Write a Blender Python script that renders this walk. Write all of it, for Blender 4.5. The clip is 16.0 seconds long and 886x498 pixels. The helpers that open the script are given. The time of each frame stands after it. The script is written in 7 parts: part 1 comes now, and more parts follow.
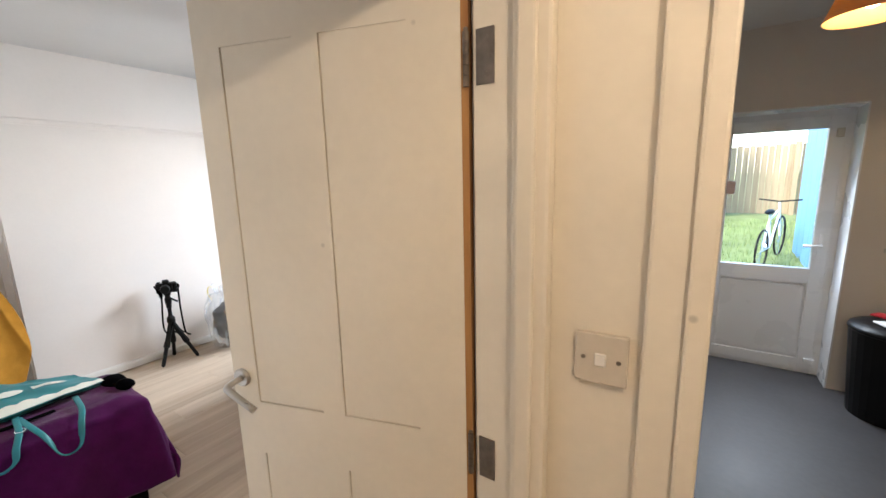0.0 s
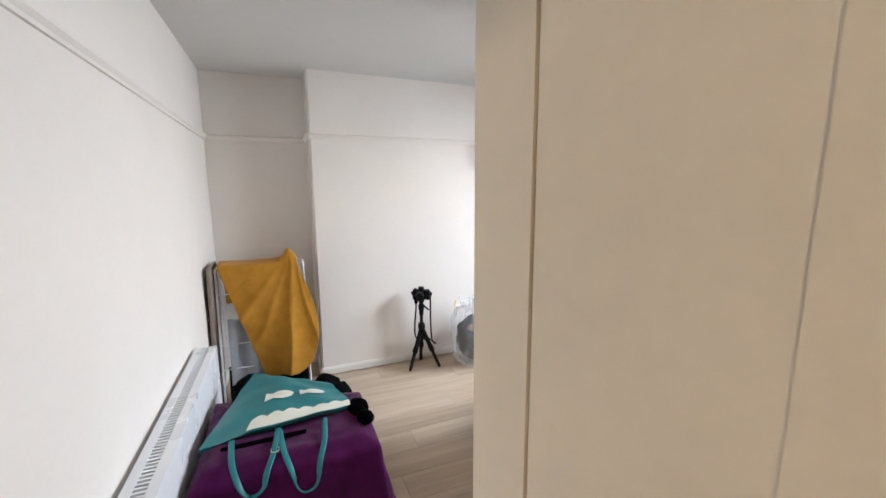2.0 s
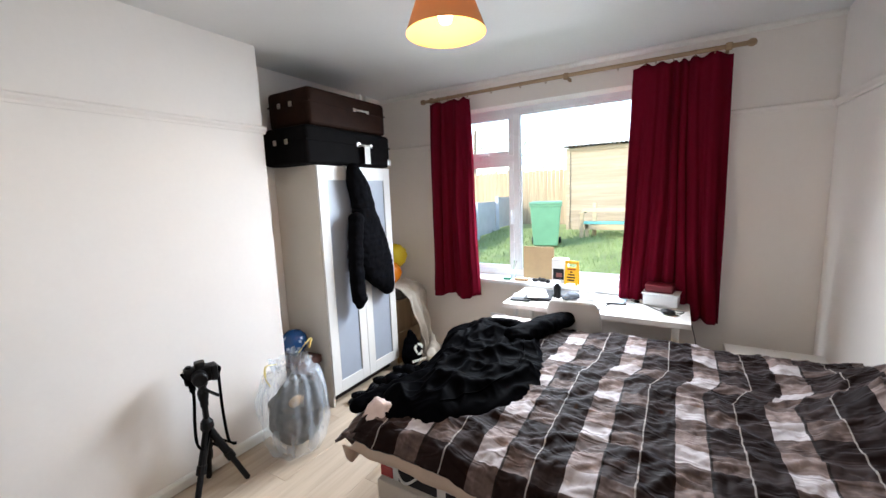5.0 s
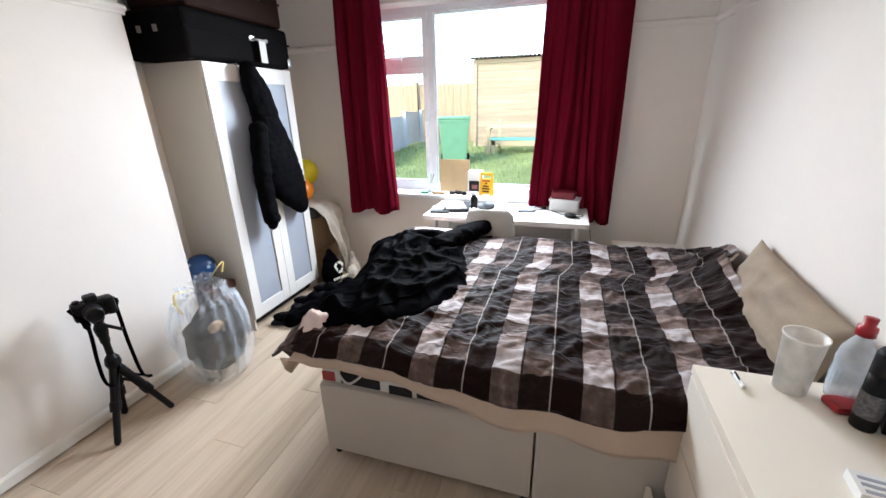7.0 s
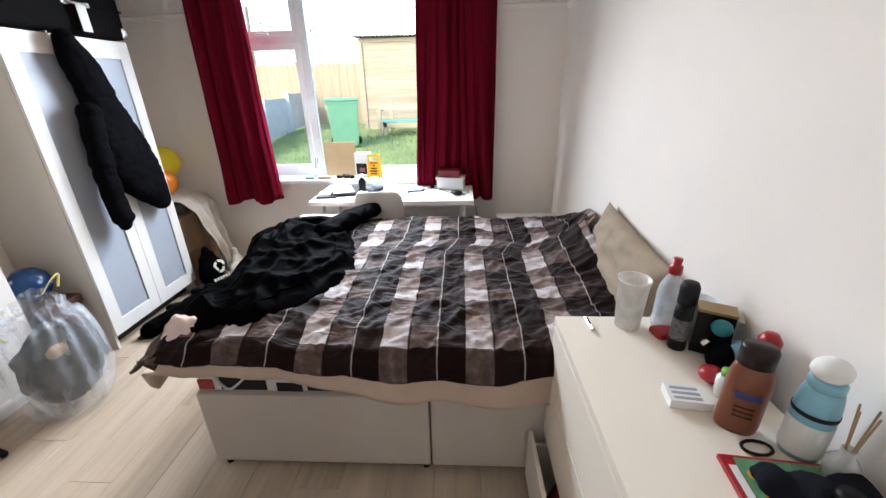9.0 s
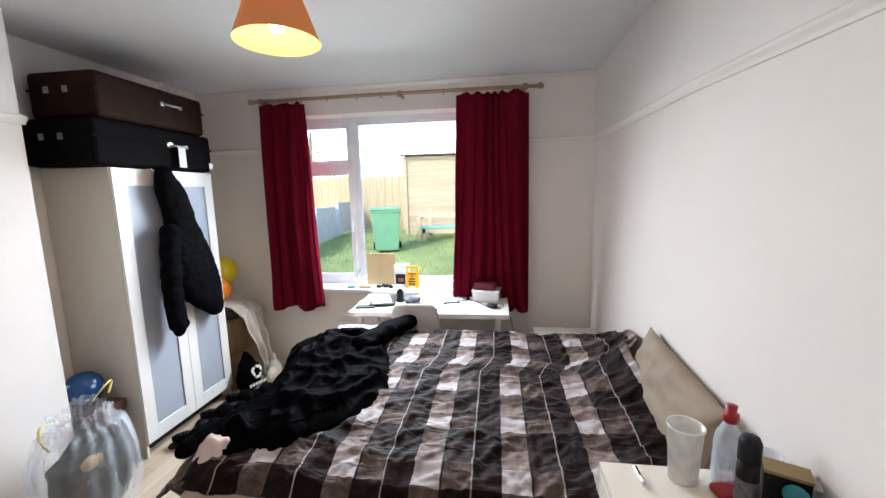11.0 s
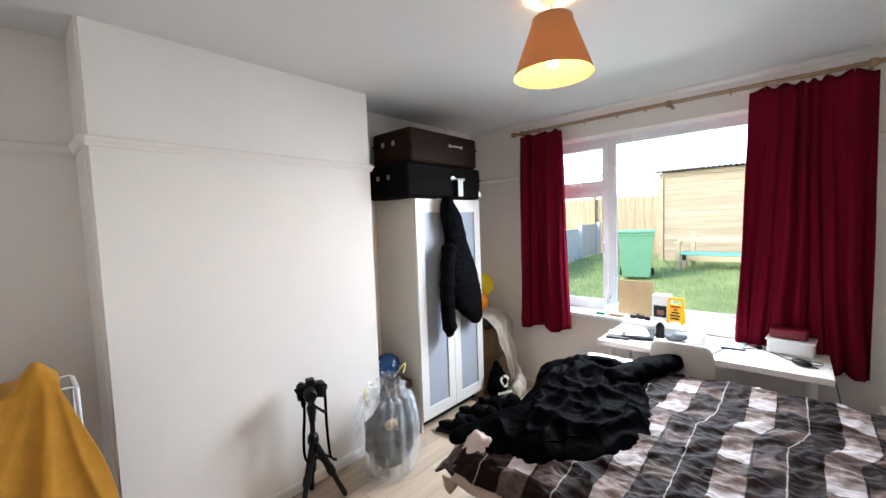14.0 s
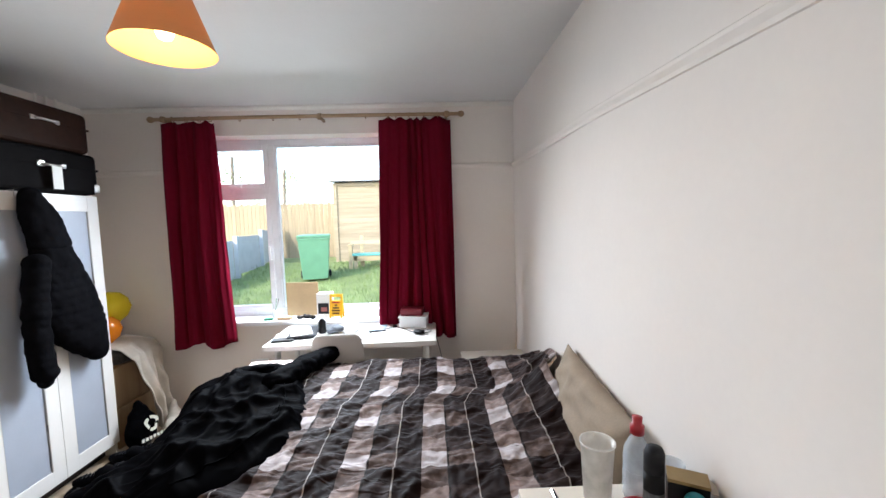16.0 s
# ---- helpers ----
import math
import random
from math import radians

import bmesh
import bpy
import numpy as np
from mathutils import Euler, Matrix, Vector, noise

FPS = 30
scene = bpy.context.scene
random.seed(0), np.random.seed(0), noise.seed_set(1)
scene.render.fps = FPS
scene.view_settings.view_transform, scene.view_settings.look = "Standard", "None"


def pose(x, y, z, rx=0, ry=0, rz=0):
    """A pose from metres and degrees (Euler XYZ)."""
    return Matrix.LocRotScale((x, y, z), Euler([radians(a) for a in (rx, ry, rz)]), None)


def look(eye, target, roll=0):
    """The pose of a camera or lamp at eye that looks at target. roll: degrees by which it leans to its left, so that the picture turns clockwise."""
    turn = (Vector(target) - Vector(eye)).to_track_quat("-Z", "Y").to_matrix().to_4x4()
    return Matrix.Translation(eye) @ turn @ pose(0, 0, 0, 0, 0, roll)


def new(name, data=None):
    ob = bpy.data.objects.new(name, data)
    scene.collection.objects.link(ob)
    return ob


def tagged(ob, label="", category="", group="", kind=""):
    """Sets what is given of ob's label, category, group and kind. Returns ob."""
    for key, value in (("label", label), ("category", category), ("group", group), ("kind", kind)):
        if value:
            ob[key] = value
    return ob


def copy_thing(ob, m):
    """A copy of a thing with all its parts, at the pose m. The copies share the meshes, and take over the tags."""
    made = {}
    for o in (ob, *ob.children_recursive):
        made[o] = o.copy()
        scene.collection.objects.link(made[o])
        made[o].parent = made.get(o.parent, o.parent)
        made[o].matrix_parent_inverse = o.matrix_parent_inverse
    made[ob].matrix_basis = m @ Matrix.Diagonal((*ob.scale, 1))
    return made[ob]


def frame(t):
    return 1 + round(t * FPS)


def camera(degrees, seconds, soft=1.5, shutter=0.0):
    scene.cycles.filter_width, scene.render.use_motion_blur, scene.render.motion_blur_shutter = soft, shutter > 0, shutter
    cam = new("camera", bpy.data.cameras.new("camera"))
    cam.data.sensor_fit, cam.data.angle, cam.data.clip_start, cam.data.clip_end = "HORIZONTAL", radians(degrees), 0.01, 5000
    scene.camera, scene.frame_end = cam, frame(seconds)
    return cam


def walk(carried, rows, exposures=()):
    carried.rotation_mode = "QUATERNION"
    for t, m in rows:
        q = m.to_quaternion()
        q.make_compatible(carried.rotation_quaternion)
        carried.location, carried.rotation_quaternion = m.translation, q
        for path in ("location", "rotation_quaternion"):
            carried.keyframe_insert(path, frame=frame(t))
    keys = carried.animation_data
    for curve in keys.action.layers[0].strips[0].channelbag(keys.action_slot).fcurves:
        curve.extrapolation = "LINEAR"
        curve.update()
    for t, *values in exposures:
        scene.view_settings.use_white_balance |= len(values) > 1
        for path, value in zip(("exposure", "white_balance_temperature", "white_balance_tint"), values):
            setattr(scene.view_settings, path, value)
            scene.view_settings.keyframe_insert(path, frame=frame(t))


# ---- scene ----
cam = camera(97.5, 16.0)
PATH = [
    (0, (-0.364, 0.479, 1.537), (-1.443, 2.125, 1.185), -1.4),
    (0.5, (-0.491, 0.589, 1.54), (-1.911, 1.956, 1.197), -2.3),
    (1, (-0.631, 0.719, 1.564), (-2.381, 1.649, 1.227), -1.9),
    (1.5, (-0.782, 0.785, 1.579), (-2.649, 1.413, 1.235), -0.9),
    (2, (-1.03, 0.801, 1.597), (-2.855, 1.559, 1.287), -0.4),
    (2.5, (-1.259, 0.822, 1.614), (-2.939, 1.876, 1.357), -0.7),
    (3, (-1.409, 0.915, 1.54), (-2.935, 2.194, 1.349), -1.5),
    (3.5, (-1.629, 0.919, 1.563), (-2.969, 2.393, 1.386), -1.4),
    (6, (-2.169, 0.854, 1.561), (-3.005, 2.626, 1.161), -1.1),
    (6.5, (-2.187, 0.818, 1.53), (-2.877, 2.617, 0.995), -0.3),
    (7, (-2.15, 0.851, 1.512), (-2.716, 2.642, 0.826), -1.3),
    (7.5, (-2.145, 0.838, 1.492), (-2.525, 2.647, 0.727), -0.9),
    (8, (-2.099, 0.864, 1.494), (-2.285, 2.662, 0.637), -1.4),
    (8.2, (-2.078, 0.866, 1.479), (-2.204, 2.666, 0.617), -1.4),
    (10.3, (-2.041, 0.866, 1.564), (-2.125, 2.817, 1.134), -1.0),
    (10.5, (-2.059, 0.862, 1.579), (-2.174, 2.822, 1.198), -1.1),
    (11, (-2.051, 0.849, 1.604), (-2.323, 2.81, 1.321), -1.3),
    (11.5, (-2.075, 0.836, 1.607), (-2.543, 2.768, 1.386), -1.5),
    (12, (-2.091, 0.836, 1.607), (-2.784, 2.703, 1.421), -1.7),
    (12.5, (-2.103, 0.839, 1.607), (-3.027, 2.605, 1.441), -1.8),
    (13, (-2.114, 0.832, 1.615), (-3.248, 2.472, 1.456), -2.1),
    (13.5, (-2.13, 0.823, 1.611), (-3.419, 2.345, 1.466), -2.1),
    (14, (-2.138, 0.806, 1.608), (-3.474, 2.288, 1.473), -2.0),
    (14.5, (-2.129, 0.812, 1.604), (-3.352, 2.389, 1.472), -1.7),
    (15, (-2.115, 0.836, 1.605), (-3.043, 2.603, 1.469), -1.3),
    (15.5, (-2.072, 0.865, 1.599), (-2.559, 2.799, 1.46), -1.3),
    (16, (-1.973, 0.905, 1.58), (-1.916, 2.898, 1.426), -1.6),
]
EXPOSURES = [(0.0, 3.36), (0.5, 3.3), (1.5, 3.15), (2.0, 3.12), (2.5, 3.22), (3.2, 3.18), (6.0, 3.18), (8.2, 3.2), (11.0, 3.1), (16.0, 3.1)]
walk(cam, [(t, look(eye, target, roll)) for t, eye, target, roll in PATH], EXPOSURES)

# ---- world, sun, lamps ----
world = bpy.data.worlds.new("sky")
scene.world = world
world.use_nodes = True
wn, wl = world.node_tree.nodes, world.node_tree.links
sky = wn.new("ShaderNodeTexSky")
sky.sky_type = "NISHITA"
sky.sun_disc = False
sky.sun_elevation = radians(34)
sky.sun_rotation = radians(219)
wl.new(sky.outputs[0], wn["Background"].inputs[0])
wn["Background"].inputs[1].default_value = 0.10

sun = new("sun", bpy.data.lights.new("sun", "SUN"))
sun.data.energy, sun.data.angle, sun.data.color = 0.5, radians(10), (1.0, 0.95, 0.87)
sun.matrix_basis = look((-20, -25, 21.6), (0, 0, 0))


def bulb_light(name, x, y, z, watts, colour=(1.0, 0.62, 0.28), radius=0.03):
    ob = new(name, bpy.data.lights.new(name, "POINT"))
    ob.data.energy, ob.data.color, ob.data.shadow_soft_size = watts, colour, radius
    ob.location = (x, y, z)
    return ob


LAMP = (-2.88, 2.34)
bulb_light("bedroom_bulb_light", LAMP[0], LAMP[1], 2.222, 1.0, (1.0, 0.63, 0.35))
# daylight from the sky, entering at the window opening and at the glazed back door


def sky_lamp(name, x0, x1, y, z0, z1, watts):
    ob = new(name, bpy.data.lights.new(name, "AREA"))
    ob.data.shape, ob.data.size, ob.data.size_y = "RECTANGLE", x1 - x0, z1 - z0
    ob.data.energy, ob.data.color = watts, (0.83, 0.91, 1.0)
    ob.data.spread = radians(138)
    ob.matrix_basis = look(((x0 + x1) / 2, y, (z0 + z1) / 2), ((x0 + x1) / 2, y - 1, (z0 + z1) / 2 - 0.74))
    return ob


# the upper panes look at the open sky, the lower ones at the shed and fence
for k, watts in enumerate((0.4, 1.1, 2.2, 3.4, 4.1)):
    sky_lamp("window_skylight", -3.66, -2.26, 4.165, 0.96 + 0.25 * k, 1.21 + 0.25 * k, watts)
sky_lamp("back_door_skylight", -0.15, 0.35, 4.20, 1.0, 1.3, 0.8)
sky_lamp("back_door_skylight", -0.15, 0.35, 4.20, 1.4, 1.7, 0.8)
bulb_light("kitchen_bulb_light", 0.21, 3.05, 2.27, 1.0, (1.0, 0.72, 0.45))
bulb_light("hall_bulb_light", 0.15, 0.30, 2.27, 2.6, (1.0, 0.82, 0.62))


# ---- materials ----
def nodes_of(m):
    m.use_nodes = True
    return m.node_tree.nodes, m.node_tree.links, m.node_tree.nodes["Principled BSDF"]


def mat(name, colour, rough=0.6, metal=0.0, spread=0.12, scale=6.0, bump=0.15, fine=90.0, sheen=0.0, alpha=1.0, coat=0.0, stretch=(1, 1, 1), depth=0.004, spec=0.5, specks=0.0):
    """A painted, woven, moulded or cast surface: two scales of colour drift, uneven gloss and fine relief."""
    m = bpy.data.materials.new(name)
    n, l, b = nodes_of(m)
    tc = n.new("ShaderNodeTexCoord")
    mp = n.new("ShaderNodeMapping")
    mp.inputs["Scale"].default_value = stretch
    l.new(tc.outputs["Object"], mp.inputs[0])
    big = n.new("ShaderNodeTexNoise")
    big.inputs["Scale"].default_value, big.inputs["Detail"].default_value = scale, 4
    small = n.new("ShaderNodeTexNoise")
    small.inputs["Scale"].default_value, small.inputs["Detail"].default_value = fine, 3
    l.new(mp.outputs[0], big.inputs["Vector"])
    l.new(mp.outputs[0], small.inputs["Vector"])
    add = n.new("ShaderNodeMath")
    add.operation = "MULTIPLY_ADD"
    add.inputs[1].default_value, add.inputs[2].default_value = 0.35, 0.0
    l.new(small.outputs[0], add.inputs[0])
    mixv = n.new("ShaderNodeMath")
    l.new(big.outputs[0], mixv.inputs[0])
    l.new(add.outputs[0], mixv.inputs[1])
    ramp = n.new("ShaderNodeValToRGB")
    c = Vector(colour)
    ramp.color_ramp.elements[0].position, ramp.color_ramp.elements[1].position = 0.35, 1.0
    ramp.color_ramp.elements[0].color = (*(c * (1 - spread)), 1)
    ramp.color_ramp.elements[1].color = (*[min(1, v * (1 + spread)) for v in c], 1)
    l.new(mixv.outputs[0], ramp.inputs[0])
    tone = ramp.outputs[0]
    if specks:
        # sparse small chips and scuffs in the paint
        vo = n.new("ShaderNodeTexVoronoi")
        vo.inputs["Scale"].default_value = 7.0
        l.new(tc.outputs["Object"], vo.inputs["Vector"])
        near = n.new("ShaderNodeMapRange")
        near.inputs["From Min"].default_value, near.inputs["From Max"].default_value = 0.025, 0.06
        near.inputs["To Min"].default_value, near.inputs["To Max"].default_value = specks, 0.0
        l.new(vo.outputs["Distance"], near.inputs[0])
        chip = n.new("ShaderNodeMix")
        chip.data_type = "RGBA"
        l.new(near.outputs[0], chip.inputs["Factor"])
        l.new(tone, chip.inputs[6])
        chip.inputs[7].default_value = (*(c * 0.35), 1)
        tone = chip.outputs[2]
    l.new(tone, b.inputs["Base Color"])
    rr = n.new("ShaderNodeMapRange")
    rr.inputs["To Min"].default_value, rr.inputs["To Max"].default_value = max(0.02, rough - 0.08), min(1, rough + 0.08)
    l.new(big.outputs[0], rr.inputs[0])
    l.new(rr.outputs[0], b.inputs["Roughness"])
    b.inputs["Metallic"].default_value = metal
    b.inputs["Specular IOR Level"].default_value = spec
    b.inputs["Coat Weight"].default_value = coat
    if sheen:
        b.inputs["Sheen Weight"].default_value = sheen
        b.inputs["Sheen Roughness"].default_value = 0.4
    if bump:
        bp = n.new("ShaderNodeBump")
        bp.inputs["Strength"].default_value, bp.inputs["Distance"].default_value = bump, depth
        l.new(mixv.outputs[0], bp.inputs["Height"])
        l.new(bp.outputs[0], b.inputs["Normal"])
    return m


def glow(name, colour, strength):
    m = bpy.data.materials.new(name)
    n, l, b = nodes_of(m)
    b.inputs["Base Color"].default_value = (*colour, 1)
    b.inputs["Emission Color"].default_value = (*colour, 1)
    b.inputs["Emission Strength"].default_value = strength
    return m


def clear(name, colour=(1, 1, 1), rough=0.0, ior=1.45):
    m = bpy.data.materials.new(name)
    n, l, b = nodes_of(m)
    b.inputs["Base Color"].default_value = (*colour, 1)
    b.inputs["Transmission Weight"].default_value = 1.0
    b.inputs["Roughness"].default_value, b.inputs["IOR"].default_value = rough, ior
    return m


def thin_film(name, colour, amount, rough=0.15, stretch=(1, 1, 1)):
    """Thin plastic: part clear, part milky."""
    m = bpy.data.materials.new(name)
    n, l, b = nodes_of(m)
    b.inputs["Base Color"].default_value = (*colour, 1)
    b.inputs["Roughness"].default_value = rough
    tr = n.new("ShaderNodeBsdfTransparent")
    mx = n.new("ShaderNodeMixShader")
    nz = n.new("ShaderNodeTexNoise")
    nz.inputs["Scale"].default_value, nz.inputs["Detail"].default_value = 9, 5
    tc = n.new("ShaderNodeTexCoord")
    mp = n.new("ShaderNodeMapping")
    mp.inputs["Scale"].default_value = stretch
    l.new(tc.outputs["Object"], mp.inputs[0])
    l.new(mp.outputs[0], nz.inputs["Vector"])
    mr = n.new("ShaderNodeMapRange")
    mr.inputs["From Min"].default_value, mr.inputs["From Max"].default_value = 0.3, 0.7
    mr.inputs["To Min"].default_value, mr.inputs["To Max"].default_value = amount * 0.6, min(1, amount * 1.5)
    l.new(nz.outputs[0], mr.inputs[0])
    l.new(mr.outputs[0], mx.inputs[0])
    l.new(tr.outputs[0], mx.inputs[1])
    l.new(b.outputs[0], mx.inputs[2])
    l.new(mx.outputs[0], n["Material Output"].inputs[0])
    bp = n.new("ShaderNodeBump")
    bp.inputs["Strength"].default_value, bp.inputs["Distance"].default_value = 0.6, 0.02
    l.new(nz.outputs[0], bp.inputs["Height"])
    l.new(bp.outputs[0], b.inputs["Normal"])
    return m


def wood(name, light, dark, rough=0.45, axis=1, grain=1.0, per_piece=0.25, knots=False):
    """Grain drawn out along one axis, with a drift of tone from piece to piece."""
    m = bpy.data.materials.new(name)
    n, l, b = nodes_of(m)
    tc, mp, info = n.new("ShaderNodeTexCoord"), n.new("ShaderNodeMapping"), n.new("ShaderNodeObjectInfo")
    stretch = [14.0 * grain] * 3
    stretch[axis] = 0.9 * grain
    mp.inputs["Scale"].default_value = stretch
    l.new(tc.outputs["Object"], mp.inputs[0])
    off = n.new("ShaderNodeVectorMath")
    off.operation = "SCALE"
    off.inputs[0].default_value = (7, 13, 5)
    l.new(info.outputs["Random"], off.inputs["Scale"])
    l.new(off.outputs[0], mp.inputs["Location"])
    g = n.new("ShaderNodeTexNoise")
    g.inputs["Scale"].default_value, g.inputs["Detail"].default_value, g.inputs["Distortion"].default_value = 1.0, 6, 0.6
    l.new(mp.outputs[0], g.inputs["Vector"])
    f = n.new("ShaderNodeTexNoise")
    f.inputs["Scale"].default_value, f.inputs["Detail"].default_value = 6.0, 4
    l.new(mp.outputs[0], f.inputs["Vector"])
    s = n.new("ShaderNodeMath")
    s.operation = "MULTIPLY_ADD"
    s.inputs[1].default_value = 0.35
    l.new(f.outputs[0], s.inputs[0])
    l.new(g.outputs[0], s.inputs[2])
    p = n.new("ShaderNodeMath")
    p.operation = "MULTIPLY_ADD"
    p.inputs[1].default_value = per_piece
    l.new(info.outputs["Random"], p.inputs[0])
    l.new(s.outputs[0], p.inputs[2])
    r = n.new("ShaderNodeValToRGB")
    r.color_ramp.elements[0].position, r.color_ramp.elements[1].position = 0.42, 1.0
    r.color_ramp.elements[0].color, r.color_ramp.elements[1].color = (*dark, 1), (*light, 1)
    l.new(p.outputs[0], r.inputs[0])
    tone = r.outputs[0]
    if knots:
        # small dark knots with drawn-out shadows in the print
        km = n.new("ShaderNodeMapping")
        km.inputs["Scale"].default_value = (3.4, 1.5, 1.0)
        l.new(tc.outputs["Object"], km.inputs[0])
        l.new(off.outputs[0], km.inputs["Location"])
        vo = n.new("ShaderNodeTexVoronoi")
        vo.inputs["Scale"].default_value, vo.inputs["Randomness"].default_value = 1.6, 1.0
        l.new(km.outputs[0], vo.inputs["Vector"])
        kr = n.new("ShaderNodeMapRange")
        kr.inputs["From Min"].default_value, kr.inputs["From Max"].default_value = 0.0, 0.13
        kr.inputs["To Min"].default_value, kr.inputs["To Max"].default_value = 0.62, 0.0
        l.new(vo.outputs["Distance"], kr.inputs[0])
        mk = n.new("ShaderNodeMix")
        mk.data_type = "RGBA"
        l.new(kr.outputs[0], mk.inputs["Factor"])
        l.new(tone, mk.inputs[6])
        mk.inputs[7].default_value = (dark[0] * 0.45, dark[1] * 0.40, dark[2] * 0.36, 1)
        tone = mk.outputs[2]
    l.new(tone, b.inputs["Base Color"])
    b.inputs["Roughness"].default_value = rough
    bp = n.new("ShaderNodeBump")
    bp.inputs["Strength"].default_value, bp.inputs["Distance"].default_value = 0.12, 0.003
    l.new(s.outputs[0], bp.inputs["Height"])
    l.new(bp.outputs[0], b.inputs["Normal"])
    return m


def plaid(name):
    """Brushed plaid: columns and rows of brown, taupe and pale, with thin white and black lines."""
    m = bpy.data.materials.new(name)
    n, l, b = nodes_of(m)
    uv = n.new("ShaderNodeUVMap")
    sep = n.new("ShaderNodeSeparateXYZ")
    l.new(uv.outputs[0], sep.inputs[0])

    def bands(source, period, stops):
        d = n.new("ShaderNodeMath")
        d.operation = "DIVIDE"
        d.inputs[1].default_value = period
        l.new(source, d.inputs[0])
        fr = n.new("ShaderNodeMath")
        fr.operation = "FRACT"
        l.new(d.outputs[0], fr.inputs[0])
        r = n.new("ShaderNodeValToRGB")
        r.color_ramp.interpolation = "CONSTANT"
        for k, (at, v) in enumerate(stops):
            e = r.color_ramp.elements[k] if k < 2 else r.color_ramp.elements.new(at)
            e.position, e.color = at, (v, v, v, 1)
        l.new(fr.outputs[0], r.inputs[0])
        return r.outputs[0]

    cols = bands(sep.outputs[0], 0.30, [(0.0, 0.0), (0.335, 1.0), (0.665, 0.42), (0.99, 0.42)])
    rows = bands(sep.outputs[1], 0.30, [(0.0, 0.0), (0.335, 0.95), (0.665, 0.42), (0.99, 0.42)])
    share = n.new("ShaderNodeMath")
    share.operation = "MULTIPLY"
    share.inputs[1].default_value = 0.61
    l.new(cols, share.inputs[0])
    half = n.new("ShaderNodeMath")
    half.operation = "MULTIPLY_ADD"
    half.inputs[1].default_value = 0.39
    l.new(rows, half.inputs[0])
    l.new(share.outputs[0], half.inputs[2])
    fuzz = n.new("ShaderNodeTexNoise")
    fuzz.inputs["Scale"].default_value, fuzz.inputs["Detail"].default_value = 34, 6
    l.new(uv.outputs[0], fuzz.inputs["Vector"])
    fz = n.new("ShaderNodeMath")
    fz.operation = "MULTIPLY_ADD"
    fz.inputs[1].default_value = 0.46
    fz.inputs[2].default_value = -0.24
    l.new(fuzz.outputs[0], fz.inputs[0])
    tot = n.new("ShaderNodeMath")
    l.new(half.outputs[0], tot.inputs[0])
    l.new(fz.outputs[0], tot.inputs[1])
    r = n.new("ShaderNodeValToRGB")
    r.color_ramp.elements[0].position, r.color_ramp.elements[0].color = 0.06, (0.010, 0.0042, 0.0033, 1)
    r.color_ramp.elements[1].position, r.color_ramp.elements[1].color = 0.98, (0.45, 0.41, 0.42, 1)
    for at, c in ((0.28, (0.016, 0.009, 0.008)), (0.45, (0.038, 0.026, 0.025)), (0.62, (0.100, 0.070, 0.062)), (0.80, (0.25, 0.190, 0.175))):
        e = r.color_ramp.elements.new(at)
        e.color = (*c, 1)
    l.new(tot.outputs[0], r.inputs[0])
    white = bands(sep.outputs[0], 0.30, [(0.0, 0.42), (0.008, 0), (0.5, 0), (0.993, 0.42)])
    black = bands(sep.outputs[0], 0.30, [(0.0, 0), (0.655, 0.9), (0.680, 0), (0.9, 0)])
    m1 = n.new("ShaderNodeMix")
    m1.data_type = "RGBA"
    l.new(white, m1.inputs["Factor"])
    l.new(r.outputs[0], m1.inputs[6])
    m1.inputs[7].default_value = (0.7, 0.64, 0.6, 1)
    m2 = n.new("ShaderNodeMix")
    m2.data_type = "RGBA"
    l.new(black, m2.inputs["Factor"])
    l.new(m1.outputs[2], m2.inputs[6])
    m2.inputs[7].default_value = (0.012, 0.009, 0.008, 1)
    l.new(m2.outputs[2], b.inputs["Base Color"])
    b.inputs["Roughness"].default_value = 0.62
    b.inputs["Specular IOR Level"].default_value = 0.05
    b.inputs["Sheen Weight"].default_value = 0.12
    b.inputs["Sheen Roughness"].default_value = 0.35
    b.inputs["Sheen Tint"].default_value = (0.80, 0.88, 1.0, 1)
    lay = n.new("ShaderNodeMapping")
    lay.inputs["Rotation"].default_value = (0, 0, 0.6)
    lay.inputs["Scale"].default_value = (0.55, 1.5, 1)
    l.new(uv.outputs[0], lay.inputs[0])
    crease = n.new("ShaderNodeTexNoise")
    crease.noise_type = "RIDGED_MULTIFRACTAL"
    crease.inputs["Scale"].default_value, crease.inputs["Detail"].default_value, crease.inputs["Distortion"].default_value = 17.0, 6, 1.1
    l.new(lay.outputs[0], crease.inputs["Vector"])
    bp = n.new("ShaderNodeBump")
    bp.inputs["Strength"].default_value, bp.inputs["Distance"].default_value = 0.6, 0.014
    l.new(crease.outputs[0], bp.inputs["Height"])
    l.new(bp.outputs[0], b.inputs["Normal"])
    return m


